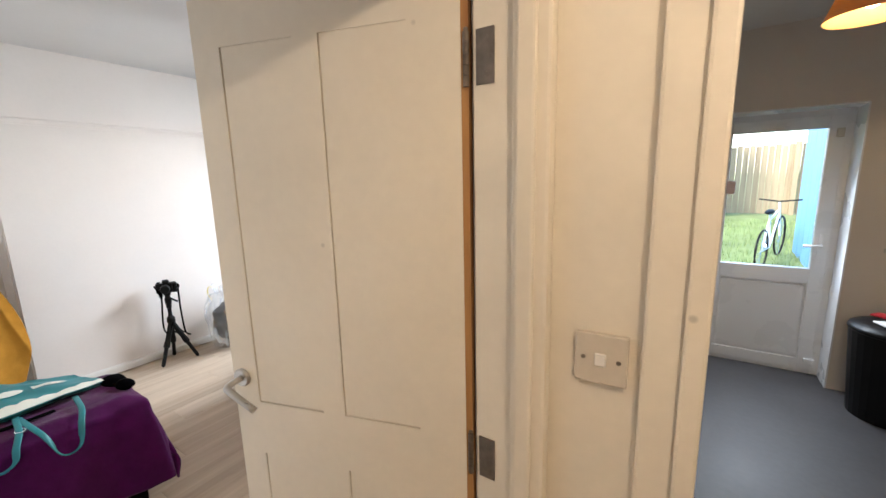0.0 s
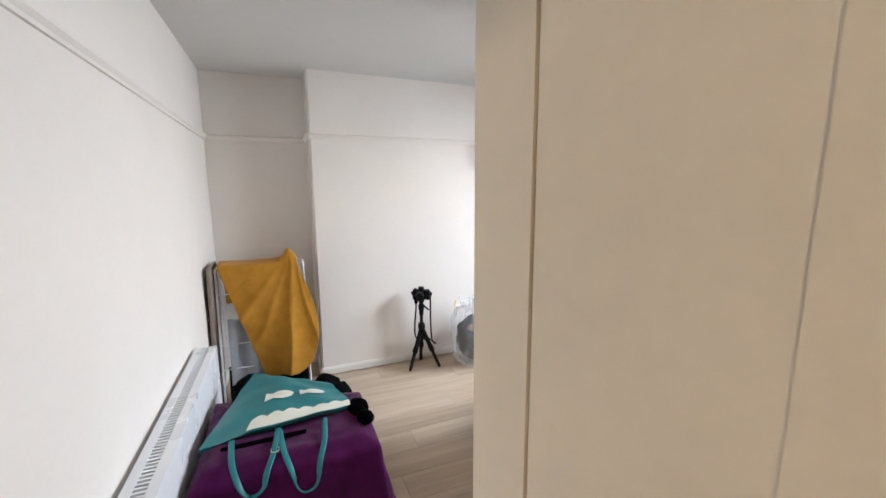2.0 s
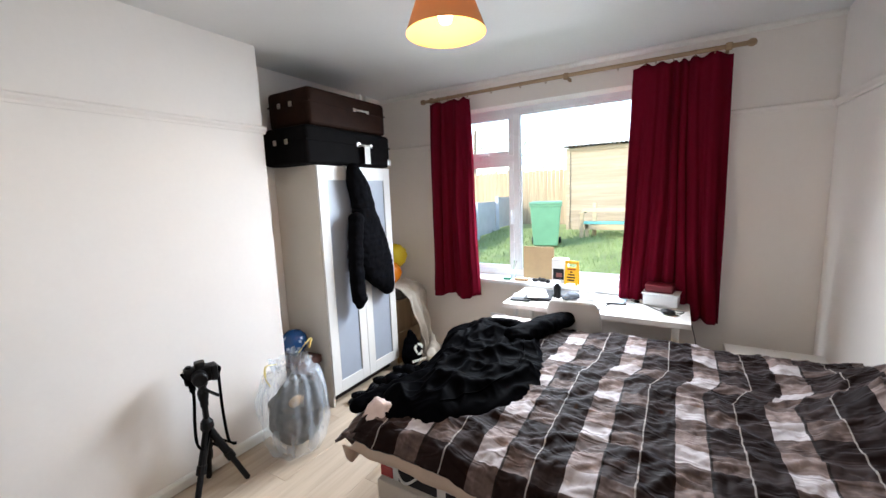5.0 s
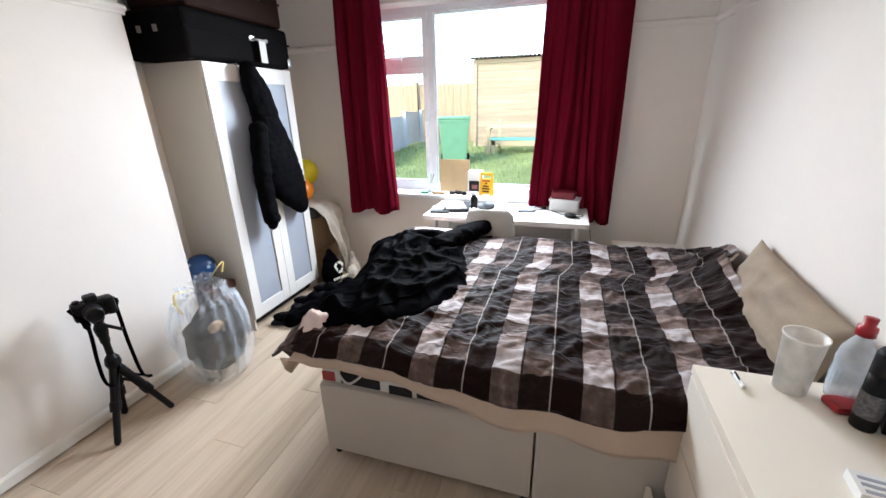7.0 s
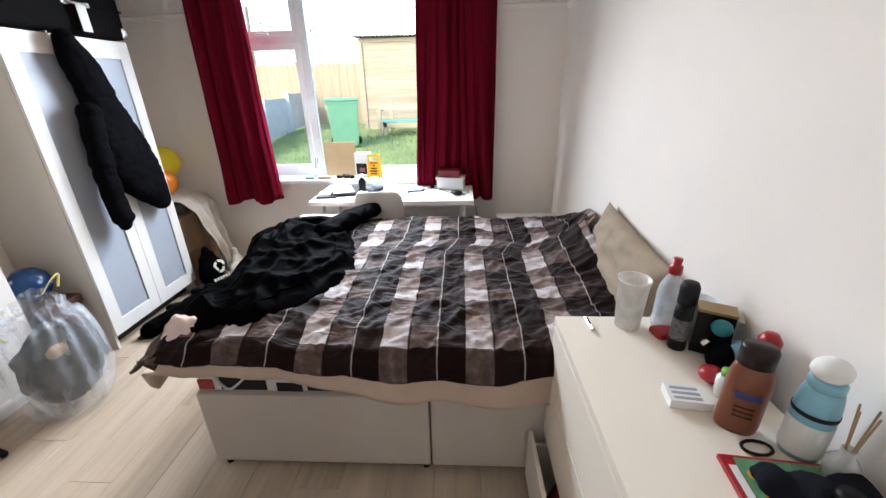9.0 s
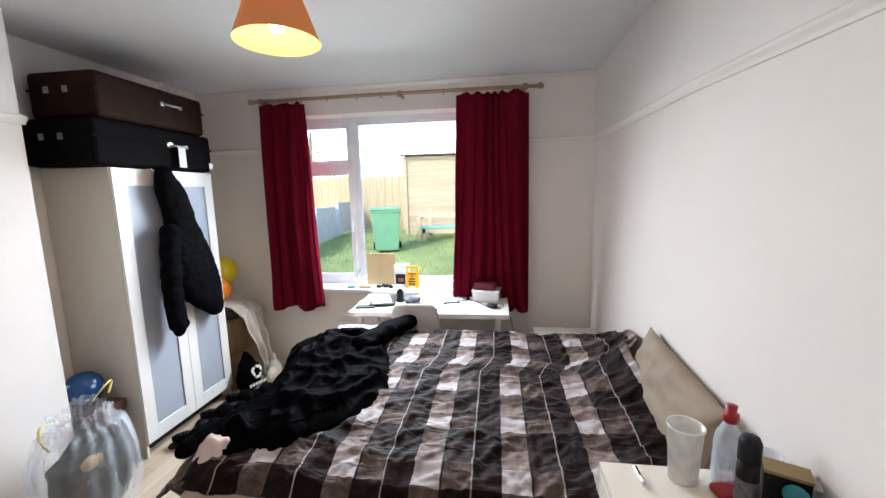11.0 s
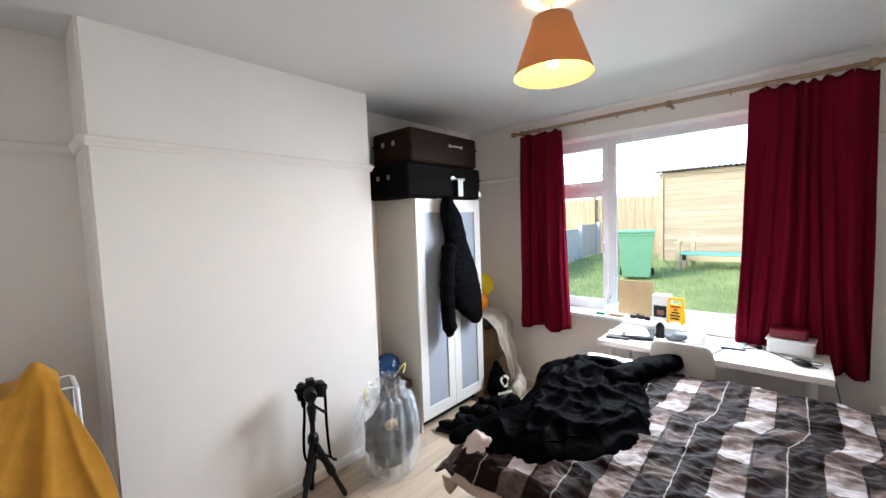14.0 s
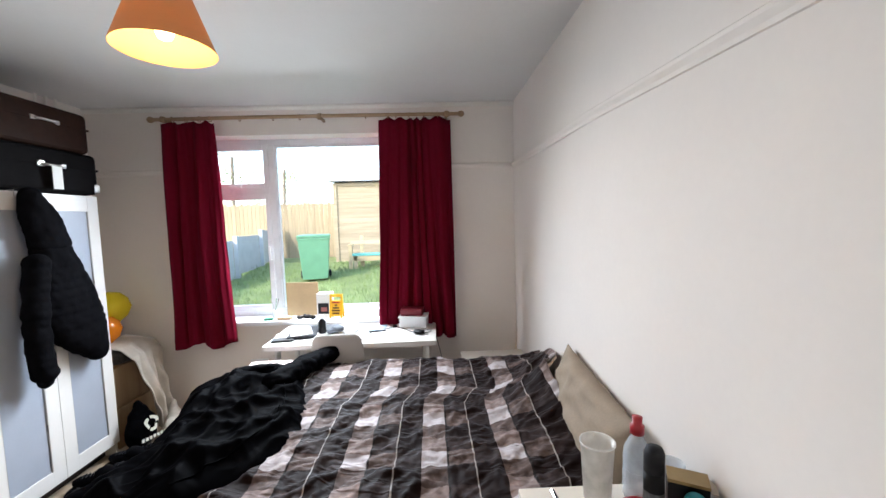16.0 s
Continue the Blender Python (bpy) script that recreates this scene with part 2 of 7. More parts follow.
def shade_cloth(name, colour):
    m = bpy.data.materials.new(name)
    n, l, b = nodes_of(m)
    b.inputs["Base Color"].default_value = (*colour, 1)
    b.inputs["Roughness"].default_value = 0.8
    t = n.new("ShaderNodeBsdfTranslucent")
    t.inputs[0].default_value = (*colour, 1)
    mx = n.new("ShaderNodeMixShader")
    mx.inputs[0].default_value = 0.24
    l.new(b.outputs[0], mx.inputs[1])
    l.new(t.outputs[0], mx.inputs[2])
    l.new(mx.outputs[0], n["Material Output"].inputs[0])
    w = n.new("ShaderNodeTexNoise")
    w.inputs["Scale"].default_value = 300
    bp = n.new("ShaderNodeBump")
    bp.inputs["Strength"].default_value, bp.inputs["Distance"].default_value = 0.2, 0.001
    l.new(w.outputs[0], bp.inputs["Height"])
    l.new(bp.outputs[0], b.inputs["Normal"])
    return m


PLASTER = mat("wall_paint", (0.805, 0.755, 0.712), 0.75, spread=0.035, scale=2.2, bump=0.25, fine=45, depth=0.003)
CEILING = mat("ceiling_paint", (0.70, 0.69, 0.68), 0.85, spread=0.04, scale=1.4, bump=0.25, fine=60, depth=0.003)
GLOSS = mat("cream_gloss_paint", (0.78, 0.705, 0.59), 0.34, spread=0.07, scale=3, bump=0.14, fine=40, depth=0.002, specks=0.55)
KITCHEN_PAINT = mat("kitchen_wall_paint", (0.68, 0.63, 0.58), 0.7, spread=0.05, scale=2, bump=0.2)
TRIM = mat("white_trim_paint", (0.76, 0.74, 0.70), 0.4, spread=0.05, scale=5, bump=0.1)
RAW_WOOD = wood("raw_pine", (0.55, 0.30, 0.11), (0.30, 0.13, 0.04), 0.6, axis=2)
LAMINATE = wood("pale_oak_laminate", (0.60, 0.49, 0.38), (0.35, 0.265, 0.19), 0.45, axis=1, grain=0.6, per_piece=0.10, knots=True)
UNDERLAY = mat("floor_underlay", (0.10, 0.085, 0.07), 0.9)
VINYL = mat("dark_grey_vinyl", (0.062, 0.061, 0.066), 0.55, spread=0.3, scale=3, bump=0.1, fine=30)
UPVC = mat("white_upvc", (0.78, 0.80, 0.83), 0.28, spread=0.02, scale=3, bump=0.03)
WHITE = mat("white_melamine", (0.78, 0.765, 0.74), 0.3, spread=0.025, scale=4, bump=0.03)
# white foil of the chest, with warm lamplight put into its colour
CHEST_WHITE = mat("warm_lit_white_foil", (0.80, 0.735, 0.64), 0.34, spread=0.025, scale=4, bump=0.03)
# darker and warmer than WHITE; for wardrobe sides and drawer boxes
CREAM_SIDE = mat("darker_warm_white", (0.66, 0.61, 0.54), 0.42, spread=0.03, scale=4, bump=0.04)
# white chair plastic; the shade lying on it is mixed in as grey
CHAIR_SHADED = mat("shaded_white_polypropylene", (0.52, 0.50, 0.475), 0.5, spread=0.03, scale=5, bump=0.04)
FROSTED = mat("frosted_blue_grey_panel", (0.36, 0.40, 0.47), 0.35, spread=0.05, scale=8, bump=0.05)
GLASS = clear("window_glass", (0.98, 1.0, 0.99), 0.0, 1.02)
STEEL = mat("brushed_steel", (0.55, 0.53, 0.50), 0.3, 1.0, spread=0.08, scale=12, bump=0.08, fine=200)
CHROME = mat("chrome", (0.75, 0.75, 0.75), 0.12, 1.0, spread=0.03, bump=0)
OLD_STEEL = mat("worn_steel_hinge", (0.22, 0.185, 0.155), 0.42, 0.9, spread=0.3, scale=30, bump=0.2)
VELVET = mat("crimson_curtain_cloth", (0.13, 0.0045, 0.016), 0.85, spread=0.16, scale=12, bump=0.25, fine=220, spec=0.03, stretch=(1, 1, 0.25))
ROD_WOOD = wood("worn_pine_pole", (0.40, 0.27, 0.16), (0.22, 0.13, 0.07), 0.5, axis=0)
BLACK_NYLON = mat("black_nylon", (0.0016, 0.0016, 0.0021), 0.5, spread=0.3, scale=16, bump=0.3, fine=60, depth=0.004, spec=0.003)
BLACK_CLOTH = mat("black_padded_cloth", (0.004, 0.004, 0.005), 0.75, spread=0.3, scale=18, bump=0.45, fine=120, depth=0.006, spec=0.010)
BLACK_PLASTIC = mat("black_plastic", (0.006, 0.006, 0.007), 0.42, spread=0.2, scale=20, bump=0.1, spec=0.18)
CASE_BLACK = mat("black_suitcase_cloth", (0.006, 0.0055, 0.006), 0.75, spread=0.25, scale=14, bump=0.4, fine=260, spec=0.03)
CASE_BROWN = mat("brown_suitcase_leatherette", (0.026, 0.012, 0.008), 0.6, spread=0.25, scale=14, bump=0.3, fine=160, spec=0.06)
TOWEL_YELLOW = mat("mustard_towelling", (0.44, 0.205, 0.028), 0.95, spread=0.18, scale=14, bump=0.8, fine=260, sheen=0.15, depth=0.006, spec=0.1)
TOWEL_PURPLE = mat("purple_towelling", (0.062, 0.0045, 0.055), 0.95, spread=0.25, scale=14, bump=0.8, fine=240, sheen=0.15, depth=0.006, spec=0.1)
TEAL = mat("teal_woven_plastic", (0.008, 0.175, 0.20), 0.45, spread=0.12, scale=10, bump=0.25, fine=300)
OFFWHITE_PRINT = mat("white_print", (0.70, 0.70, 0.62), 0.55, spread=0.06)
GREY_CLOTH = mat("pale_grey_laundry", (0.36, 0.38, 0.42), 0.9, spread=0.15, scale=14, bump=0.5, fine=150)
CREAM_CLOTH = mat("cream_cloth", (0.50, 0.455, 0.395), 0.9, spread=0.16, scale=12, bump=0.6, fine=120)
BEIGE_SHEET = mat("beige_brushed_cotton", (0.50, 0.38, 0.29), 0.85, spread=0.1, scale=9, bump=0.4, fine=140, sheen=0.2)
PILLOW = mat("beige_pillow_cotton", (0.29, 0.225, 0.165), 0.85, spread=0.18, scale=10, bump=0.6, fine=120)
DIVAN = mat("cream_divan_fabric", (0.52, 0.465, 0.405), 0.75, spread=0.06, scale=6, bump=0.2, fine=280)
MATTRESS = mat("white_mattress_cloth", (0.62, 0.60, 0.58), 0.8, spread=0.05)
PLAID = plaid("brown_plaid_blanket")
RED = mat("red_plastic", (0.34, 0.012, 0.02), 0.35, spread=0.15, scale=12, bump=0.1)
ORANGE_SHADE = shade_cloth("orange_lamp_shade_cloth", (0.50, 0.27, 0.13))
SHADE_LINING = shade_cloth("pale_shade_lining", (0.50, 0.33, 0.13))
BULB = glow("lit_bulb", (1.0, 0.78, 0.45), 2.5)
CARD = mat("brown_cardboard", (0.36, 0.24, 0.14), 0.85, spread=0.12, scale=9, bump=0.2)
DARK_PANEL = mat("taupe_board", (0.24, 0.20, 0.165), 0.65, spread=0.1, scale=6, bump=0.15)
YELLOW = mat("yellow_plastic", (0.80, 0.42, 0.01), 0.35, spread=0.08, bump=0.1)
STRING_YELLOW = mat("pale_yellow_ribbon", (0.72, 0.60, 0.22), 0.5, spread=0.06, bump=0.1)
BALLOON_Y = mat("yellow_balloon_rubber", (0.75, 0.60, 0.02), 0.25, spread=0.05, bump=0)
BALLOON_O = mat("orange_balloon_rubber", (0.78, 0.22, 0.01), 0.25, spread=0.05, bump=0)
BALLOON_B = mat("blue_balloon_rubber", (0.006, 0.050, 0.17), 0.25, spread=0.05, bump=0)
BAG_FILM = thin_film("milky_clear_bag_film", (0.82, 0.88, 0.95), 0.23, 0.12, (1.6, 1.6, 0.35))
FROST_CUP = thin_film("frosted_clear_plastic", (0.88, 0.86, 0.82), 0.72, 0.35)
CLEAR_PLASTIC = thin_film("clear_bottle_plastic", (0.78, 0.84, 0.90), 0.38, 0.12)
BROWN_BOTTLE = mat("copper_brown_plastic", (0.17, 0.050, 0.022), 0.35, spread=0.08, bump=0.05)
DARK_CAP = mat("dark_brown_cap", (0.022, 0.013, 0.011), 0.4, spread=0.1, bump=0.05, spec=0.25)
BLUE_BOTTLE = mat("pale_blue_plastic", (0.22, 0.46, 0.58), 0.3, spread=0.06, bump=0.05)
PAPER = mat("white_paper", (0.75, 0.75, 0.73), 0.8, spread=0.05)
DARK_PRINT = mat("dark_print", (0.014, 0.014, 0.017), 0.6, spread=0.2, spec=0.2)
GREEN_PRINT = mat("green_print", (0.10, 0.26, 0.13), 0.5, spread=0.5, scale=40)
GRASS_SOIL = mat("lawn_ground", (0.21, 0.26, 0.10), 0.9, spread=0.4, scale=1.6, bump=0.6, fine=30, depth=0.03)
BLADE = mat("grass_blade", (0.21, 0.28, 0.10), 0.6, spread=0.4, scale=3, bump=0)
SHED_WOOD = wood("pale_shed_board", (0.36, 0.29, 0.20), (0.24, 0.185, 0.12), 0.7, axis=0)
PALE_TIMBER = wood("pale_bench_timber", (0.52, 0.42, 0.26), (0.38, 0.29, 0.17), 0.7, axis=0)
FENCE_WOOD = wood("weathered_fence_board", (0.36, 0.28, 0.18), (0.22, 0.165, 0.105), 0.75, axis=2)
FENCE_GREY = mat("grey_concrete_fence", (0.46, 0.47, 0.49), 0.8, spread=0.1, scale=5)
ROOFING = mat("corrugated_roof_sheet", (0.22, 0.18, 0.15), 0.7, spread=0.2)
BIN_GREEN = mat("green_bin_plastic", (0.13, 0.29, 0.18), 0.45, spread=0.1, scale=5)
TEAL_WOOD = mat("teal_painted_wood", (0.12, 0.42, 0.40), 0.5, spread=0.1)
SKYBLUE = mat("sky_blue_painted_boards", (0.16, 0.36, 0.62), 0.6, spread=0.1)
BARK = mat("bark", (0.24, 0.19, 0.15), 0.9, spread=0.3, scale=12, bump=0.6)
YOUNG_LEAF = mat("young_leaf", (0.28, 0.30, 0.13), 0.6, spread=0.4)
BRICK_RED = mat("exterior_stucco", (0.55, 0.50, 0.44), 0.85, spread=0.1)


# ---- builders ----
PLACE = {}


def thing(name, at, label, category, group="", kind=""):
    """An Empty at the base of a thing made of parts."""
    ob = new(name)
    ob.empty_display_size = 0.1
    ob.location = at
    PLACE[ob] = Matrix.Translation(at)
    return tagged(ob, label, category, group, kind)


def part(name, bm, material, parent=None, label="", smooth=False):
    """Links a bmesh, given in world metres, as one mesh object under a thing or a part."""
    me = bpy.data.meshes.new(name)
    bmesh.ops.recalc_face_normals(bm, faces=bm.faces)
    bm.to_mesh(me)
    bm.free()
    me.materials.append(material)
    if smooth:
        me.polygons.foreach_set("use_smooth", [True] * len(me.polygons))
    ob = new(name, me)
    if parent is not None:
        ob.parent = parent
        ob.matrix_parent_inverse = PLACE.get(parent, Matrix()).inverted()
    return tagged(ob, label)


def solo(name, bm, material, label, category, group="", kind="", smooth=False):
    return tagged(part(name, bm, material, None, "", smooth), label, category, group, kind)


def box(x0, y0, z0, x1, y1, z1, bevel=0.0, bm=None, seg=2):
    own = bmesh.new()
    bmesh.ops.create_cube(own, size=1, matrix=Matrix.LocRotScale(((x0 + x1) / 2, (y0 + y1) / 2, (z0 + z1) / 2), None, (abs(x1 - x0), abs(y1 - y0), abs(z1 - z0))))
    if bevel:
        bmesh.ops.bevel(own, geom=own.edges[:], offset=bevel, segments=seg, affect="EDGES", profile=0.6)
    return merged(own, bm)


def merged(own, bm):
    if bm is None:
        return own
    me = bpy.data.meshes.new("part")
    own.to_mesh(me)
    own.free()
    bm.from_mesh(me)
    bpy.data.meshes.remove(me)
    return bm


def turned(bm, m):
    bmesh.ops.transform(bm, matrix=m, verts=bm.verts)
    return bm


def lathe(profile, at=(0, 0, 0), seg=24, bm=None):
    """A round body from (radius, height) pairs."""
    own = bmesh.new()
    rings = []
    for r, z in profile:
        rings.append([own.verts.new((at[0] + r * math.cos(2 * math.pi * k / seg), at[1] + r * math.sin(2 * math.pi * k / seg), at[2] + z)) for k in range(seg)] if r > 1e-5 else [own.verts.new((at[0], at[1], at[2] + z))])
    for a, b in zip(rings, rings[1:]):
        for k in range(seg):
            j = (k + 1) % seg
            ids = [a[k % len(a)], a[j % len(a)], b[j % len(b)], b[k % len(b)]]
            face = list(dict.fromkeys(ids))
            if len(face) > 2:
                own.faces.new(face)
    return merged(own, bm)


def tube(points, r, seg=8, bm=None, flat=1.0):
    """A round or flattened rod along a line of points."""
    own = bmesh.new()
    pts = [Vector(p) for p in points]
    rings = []
    up = Vector((0, 0, 1))
    for k, p in enumerate(pts):
        ahead = (pts[min(k + 1, len(pts) - 1)] - pts[max(k - 1, 0)]).normalized()
        side = ahead.cross(up)
        if side.length < 0.15:
            side = ahead.cross(Vector((0, 1, 0)))
        side.normalize()
        top = side.cross(ahead).normalized()
        rings.append([own.verts.new(p + side * r * math.cos(2 * math.pi * j / seg) + top * r * flat * math.sin(2 * math.pi * j / seg)) for j in range(seg)])
    for a, b in zip(rings, rings[1:]):
        for j in range(seg):
            own.faces.new((a[j], a[(j + 1) % seg], b[(j + 1) % seg], b[j]))
    own.faces.new(rings[0])
    own.faces.new(rings[-1])
    return merged(own, bm)


def curve_points(points, steps=8):
    """Catmull-Rom points through a few given ones."""
    p = [Vector(q) for q in points]
    p = [2 * p[0] - p[1], *p, 2 * p[-1] - p[-2]]
    out = []
    for k in range(1, len(p) - 2):
        for s in range(steps):
            t = s / steps
            a, b, c, d = p[k - 1 : k + 3]
            out.append(0.5 * (2 * b + (c - a) * t + (2 * a - 5 * b + 4 * c - d) * t * t + (3 * b - a - 3 * c + d) * t ** 3))
    return out + [p[-2]]


def sheet(nu, nv, f, uv=None):
    """A grid of cloth: f(u, v) gives a place for u, v from 0 to 1; uv gives its map in metres."""
    bm = bmesh.new()
    layer = bm.loops.layers.uv.new("UVMap")
    vs = [[bm.verts.new(f(i / nu, j / nv)) for j in range(nv + 1)] for i in range(nu + 1)]
    for i in range(nu):
        for j in range(nv):
            face = bm.faces.new((vs[i][j], vs[i + 1][j], vs[i + 1][j + 1], vs[i][j + 1]))
            if uv:
                for loop, (a, b) in zip(face.loops, ((i, j), (i + 1, j), (i + 1, j + 1), (i, j + 1))):
                    loop[layer].uv = uv(a / nu, b / nv)
    return bm


def thicken(ob, metres):
    m = ob.modifiers.new("thickness", "SOLIDIFY")
    m.thickness, m.offset = metres, 0
    return ob


def blob(bm, x, y, z, rx, ry, rz, turn=(0, 0, 0), seg=14):
    bmesh.ops.create_uvsphere(bm, u_segments=seg, v_segments=max(6, seg * 2 // 3), radius=1, matrix=pose(x, y, z, *turn) @ Matrix.Diagonal((rx, ry, rz, 1)))
    return bm


def fused(ob, voxel=0.014, wrinkle=0.02, size=0.09, smooth=4):
    """Melts the overlapping bodies of one mesh into one soft, wrinkled skin."""
    r = ob.modifiers.new("melt", "REMESH")
    r.mode, r.voxel_size, r.use_smooth_shade = "VOXEL", voxel, True
    s = ob.modifiers.new("soften", "SMOOTH")
    s.iterations, s.factor = smooth, 0.5
    t = bpy.data.textures.new(ob.name + "_creases", "CLOUDS")
    t.noise_scale, t.noise_depth = size, 3
    d = ob.modifiers.new("creases", "DISPLACE")
    d.texture, d.strength, d.mid_level, d.texture_coords = t, wrinkle, 0.5, "LOCAL"
    return ob


def n3(x, y, z, s=1.0):
    return noise.noise(Vector((x, y, z)) * s)


def hang(line):
    """Walks along a polyline by a share of its length."""
    pts = [Vector(p) for p in line]
    lens = [0.0]
    for a, b in zip(pts, pts[1:]):
        lens.append(lens[-1] + (b - a).length)

    def at(t):
        d = t * lens[-1]
        for k in range(1, len(lens)):
            if d <= lens[k] + 1e-9:
                w = (d - lens[k - 1]) / max(1e-9, lens[k] - lens[k - 1])
                return pts[k - 1].lerp(pts[k], w)
        return pts[-1]

    return at, lens[-1]


# ---- structure: bedroom, entrance, hall, kitchen ----
WEST, BREAST, EAST, NORTH, SOUTH, TOP = -4.66, -4.34, -1.285, 4.10, 0.28, 2.508
OUT = 4.40
WIN = (-3.86, -1.90, 0.79, 2.285)
KDOOR = (-0.30, 0.50, 1.955)
DOORWAY = (0.42, 1.20, 2.0)


def wall(name, *boxes, paint=PLASTER, label="off-white painted plaster wall"):
    bm = bmesh.new()
    for b in boxes:
        box(*b, bm=bm)
    return solo(name, bm, paint, label, "wall", kind="structure")


wall("wall_south", (-4.82, 0.12, 0, -0.74, SOUTH, TOP))
wall("wall_west", (-4.82, SOUTH, 0, WEST, NORTH, TOP))
chimney = bmesh.new()
box(WEST, 1.04, 0, BREAST, 2.525, TOP, bm=chimney)
bmesh.ops.bevel(chimney, geom=[e for e in chimney.edges if abs(e.verts[0].co.z - e.verts[1].co.z) > 1 and e.verts[0].co.x > BREAST - 0.01], offset=0.014, segments=3, affect="EDGES")
solo("wall_chimney_breast", chimney, PLASTER, "white painted chimney breast with a picture rail", "wall", kind="structure")
wall("wall_north", (-4.82, NORTH, 0, WIN[0], OUT, TOP), (WIN[1], NORTH, 0, -1.165, OUT, TOP), (WIN[0], NORTH, 0, WIN[1], OUT, WIN[2] - 0.035), (WIN[0], NORTH, WIN[3], WIN[1], OUT, TOP))
wall("wall_east", (EAST, 1.33, 0, -1.165, NORTH, TOP))
wall("wall_entrance_recess", (EAST, 1.235, 0, -0.64, 1.33, TOP))
wall("wall_entrance", (-0.74, 0.12, 0, -0.64, DOORWAY[0] - 0.03, TOP), (-0.74, DOORWAY[0] - 0.03, DOORWAY[2] + 0.03, -0.64, 1.235, TOP))
wall("wall_hall_north", (-0.64, 1.21, 0, -0.36, 1.33, TOP), (-0.36, 1.21, 2.03, 0.50, 1.33, TOP), (0.50, 1.21, 0, 1.75, 1.33, TOP), paint=GLOSS, label="cream gloss-painted panelled hall wall")
wall("wall_hall_west", (-0.74, -1.35, 0, -0.64, 0.12, TOP))
wall("wall_hall_south", (-0.64, -1.35, 0, 1.6, -1.25, TOP))
wall("wall_hall_east", (1.6, -1.35, 0, 1.75, 1.21, TOP))
wall("wall_kitchen_north", (-1.165, NORTH, 0, KDOOR[0], OUT, TOP), (KDOOR[1], NORTH, 0, 1.9, OUT, TOP), (KDOOR[0], NORTH, KDOOR[2], KDOOR[1], OUT, TOP), paint=KITCHEN_PAINT, label="beige painted kitchen wall")
wall("wall_kitchen_east", (1.75, 1.21, 0, 1.9, NORTH, TOP), paint=KITCHEN_PAINT, label="beige painted kitchen wall")
solo("ceiling", box(-4.82, 0.12, TOP, -1.165, OUT, TOP + 0.15), CEILING, "white painted bedroom ceiling", "ceiling", kind="structure")
solo("ceiling_2", box(-1.165, -1.35, TOP, 1.9, OUT, TOP + 0.15), CEILING, "white painted hall and kitchen ceiling", "ceiling", kind="structure")
solo("floor", box(-4.82, 0.12, -0.12, -0.75, OUT, -0.012, 0.0, box(-0.75, -1.35, -0.12, 1.9, OUT, -0.012)), UNDERLAY, "pale oak laminate floor of long planks", "floor", kind="structure")
solo("floor_2", box(-0.60, 1.30, -0.011, 1.75, NORTH + 0.2, 0.002), VINYL, "dark grey vinyl kitchen floor", "floor", kind="structure")


def rail(name, points, z, section, material, label):
    """A moulding along straight runs: points are (x, y) on the wall's face, with the wall to the left of travel."""
    bm = bmesh.new()
    for p, q in zip(points, points[1:]):
        (x0, y0), (x1, y1) = p[:2], q[:2]
        h0, h1 = (p + (0,))[2], (q + (0,))[2]
        d = Vector((x1 - x0, y1 - y0, 0)).normalized()
        out = Vector((d.y, -d.x, 0))
        a = [bm.verts.new(Vector((x0, y0, z + h0)) + out * o + Vector((0, 0, h)) - d * 0.0) for o, h in section]
        b = [bm.verts.new(Vector((x1, y1, z + h1)) + out * o + Vector((0, 0, h))) for o, h in section]
        for k in range(len(section)):
            j = (k + 1) % len(section)
            bm.faces.new((a[k], a[j], b[j], b[k]))
        bm.faces.new(a)
        bm.faces.new(b)
    return solo(name, bm, material, label, "trim", kind="structure")


RAIL = [(-0.002, -0.022), (0.010, -0.022), (0.012, -0.010), (0.024, 0.004), (0.026, 0.014), (0.016, 0.022), (-0.002, 0.022)]
SKIRT = [(-0.002, 0.0), (0.018, 0.0), (0.018, 0.045), (0.012, 0.058), (0.004, 0.064), (-0.002, 0.064)]
rail("picture_rail_south", [(-0.75, SOUTH), (WEST, SOUTH)], 2.008, RAIL, PLASTER, "white painted picture rail")
rail("picture_rail_alcove", [(WEST, SOUTH), (WEST, 1.04)], 2.005, RAIL, PLASTER, "white painted picture rail")
rail("picture_rail_chimney", [(WEST, 1.04), (BREAST, 1.04), (BREAST, 2.525), (WEST, 2.525)], 2.005, RAIL, PLASTER, "white painted picture rail round the chimney breast")
rail("picture_rail_west", [(WEST, 2.525), (WEST, NORTH)], 2.005, RAIL, PLASTER, "white painted picture rail")
rail("picture_rail_north_a", [(WEST, NORTH), (WIN[0], NORTH)], 2.005, RAIL, PLASTER, "white painted picture rail")
rail("picture_rail_north_b", [(WIN[1], NORTH), (EAST, NORTH)], 2.005, RAIL, PLASTER, "white painted picture rail")
rail("picture_rail_east", [(EAST, NORTH, 0.012), (EAST, 2.55, 0.004), (EAST, 1.235, -0.042)], 1.990, RAIL, PLASTER, "white painted picture rail")
rail("baseboard_south", [(-0.75, SOUTH), (WEST, SOUTH)], 0, SKIRT, TRIM, "white painted skirting board")
rail("baseboard_alcove", [(WEST, SOUTH), (WEST, 1.04), ], 0, SKIRT, TRIM, "white painted skirting board")
rail("baseboard_chimney", [(WEST, 1.04), (BREAST, 1.04), (BREAST, 2.525), (WEST, 2.525)], 0.009, SKIRT, TRIM, "white painted skirting board, scuffed")
rail("baseboard_west", [(WEST, 2.525), (WEST, NORTH)], 0, SKIRT, TRIM, "white painted skirting board")
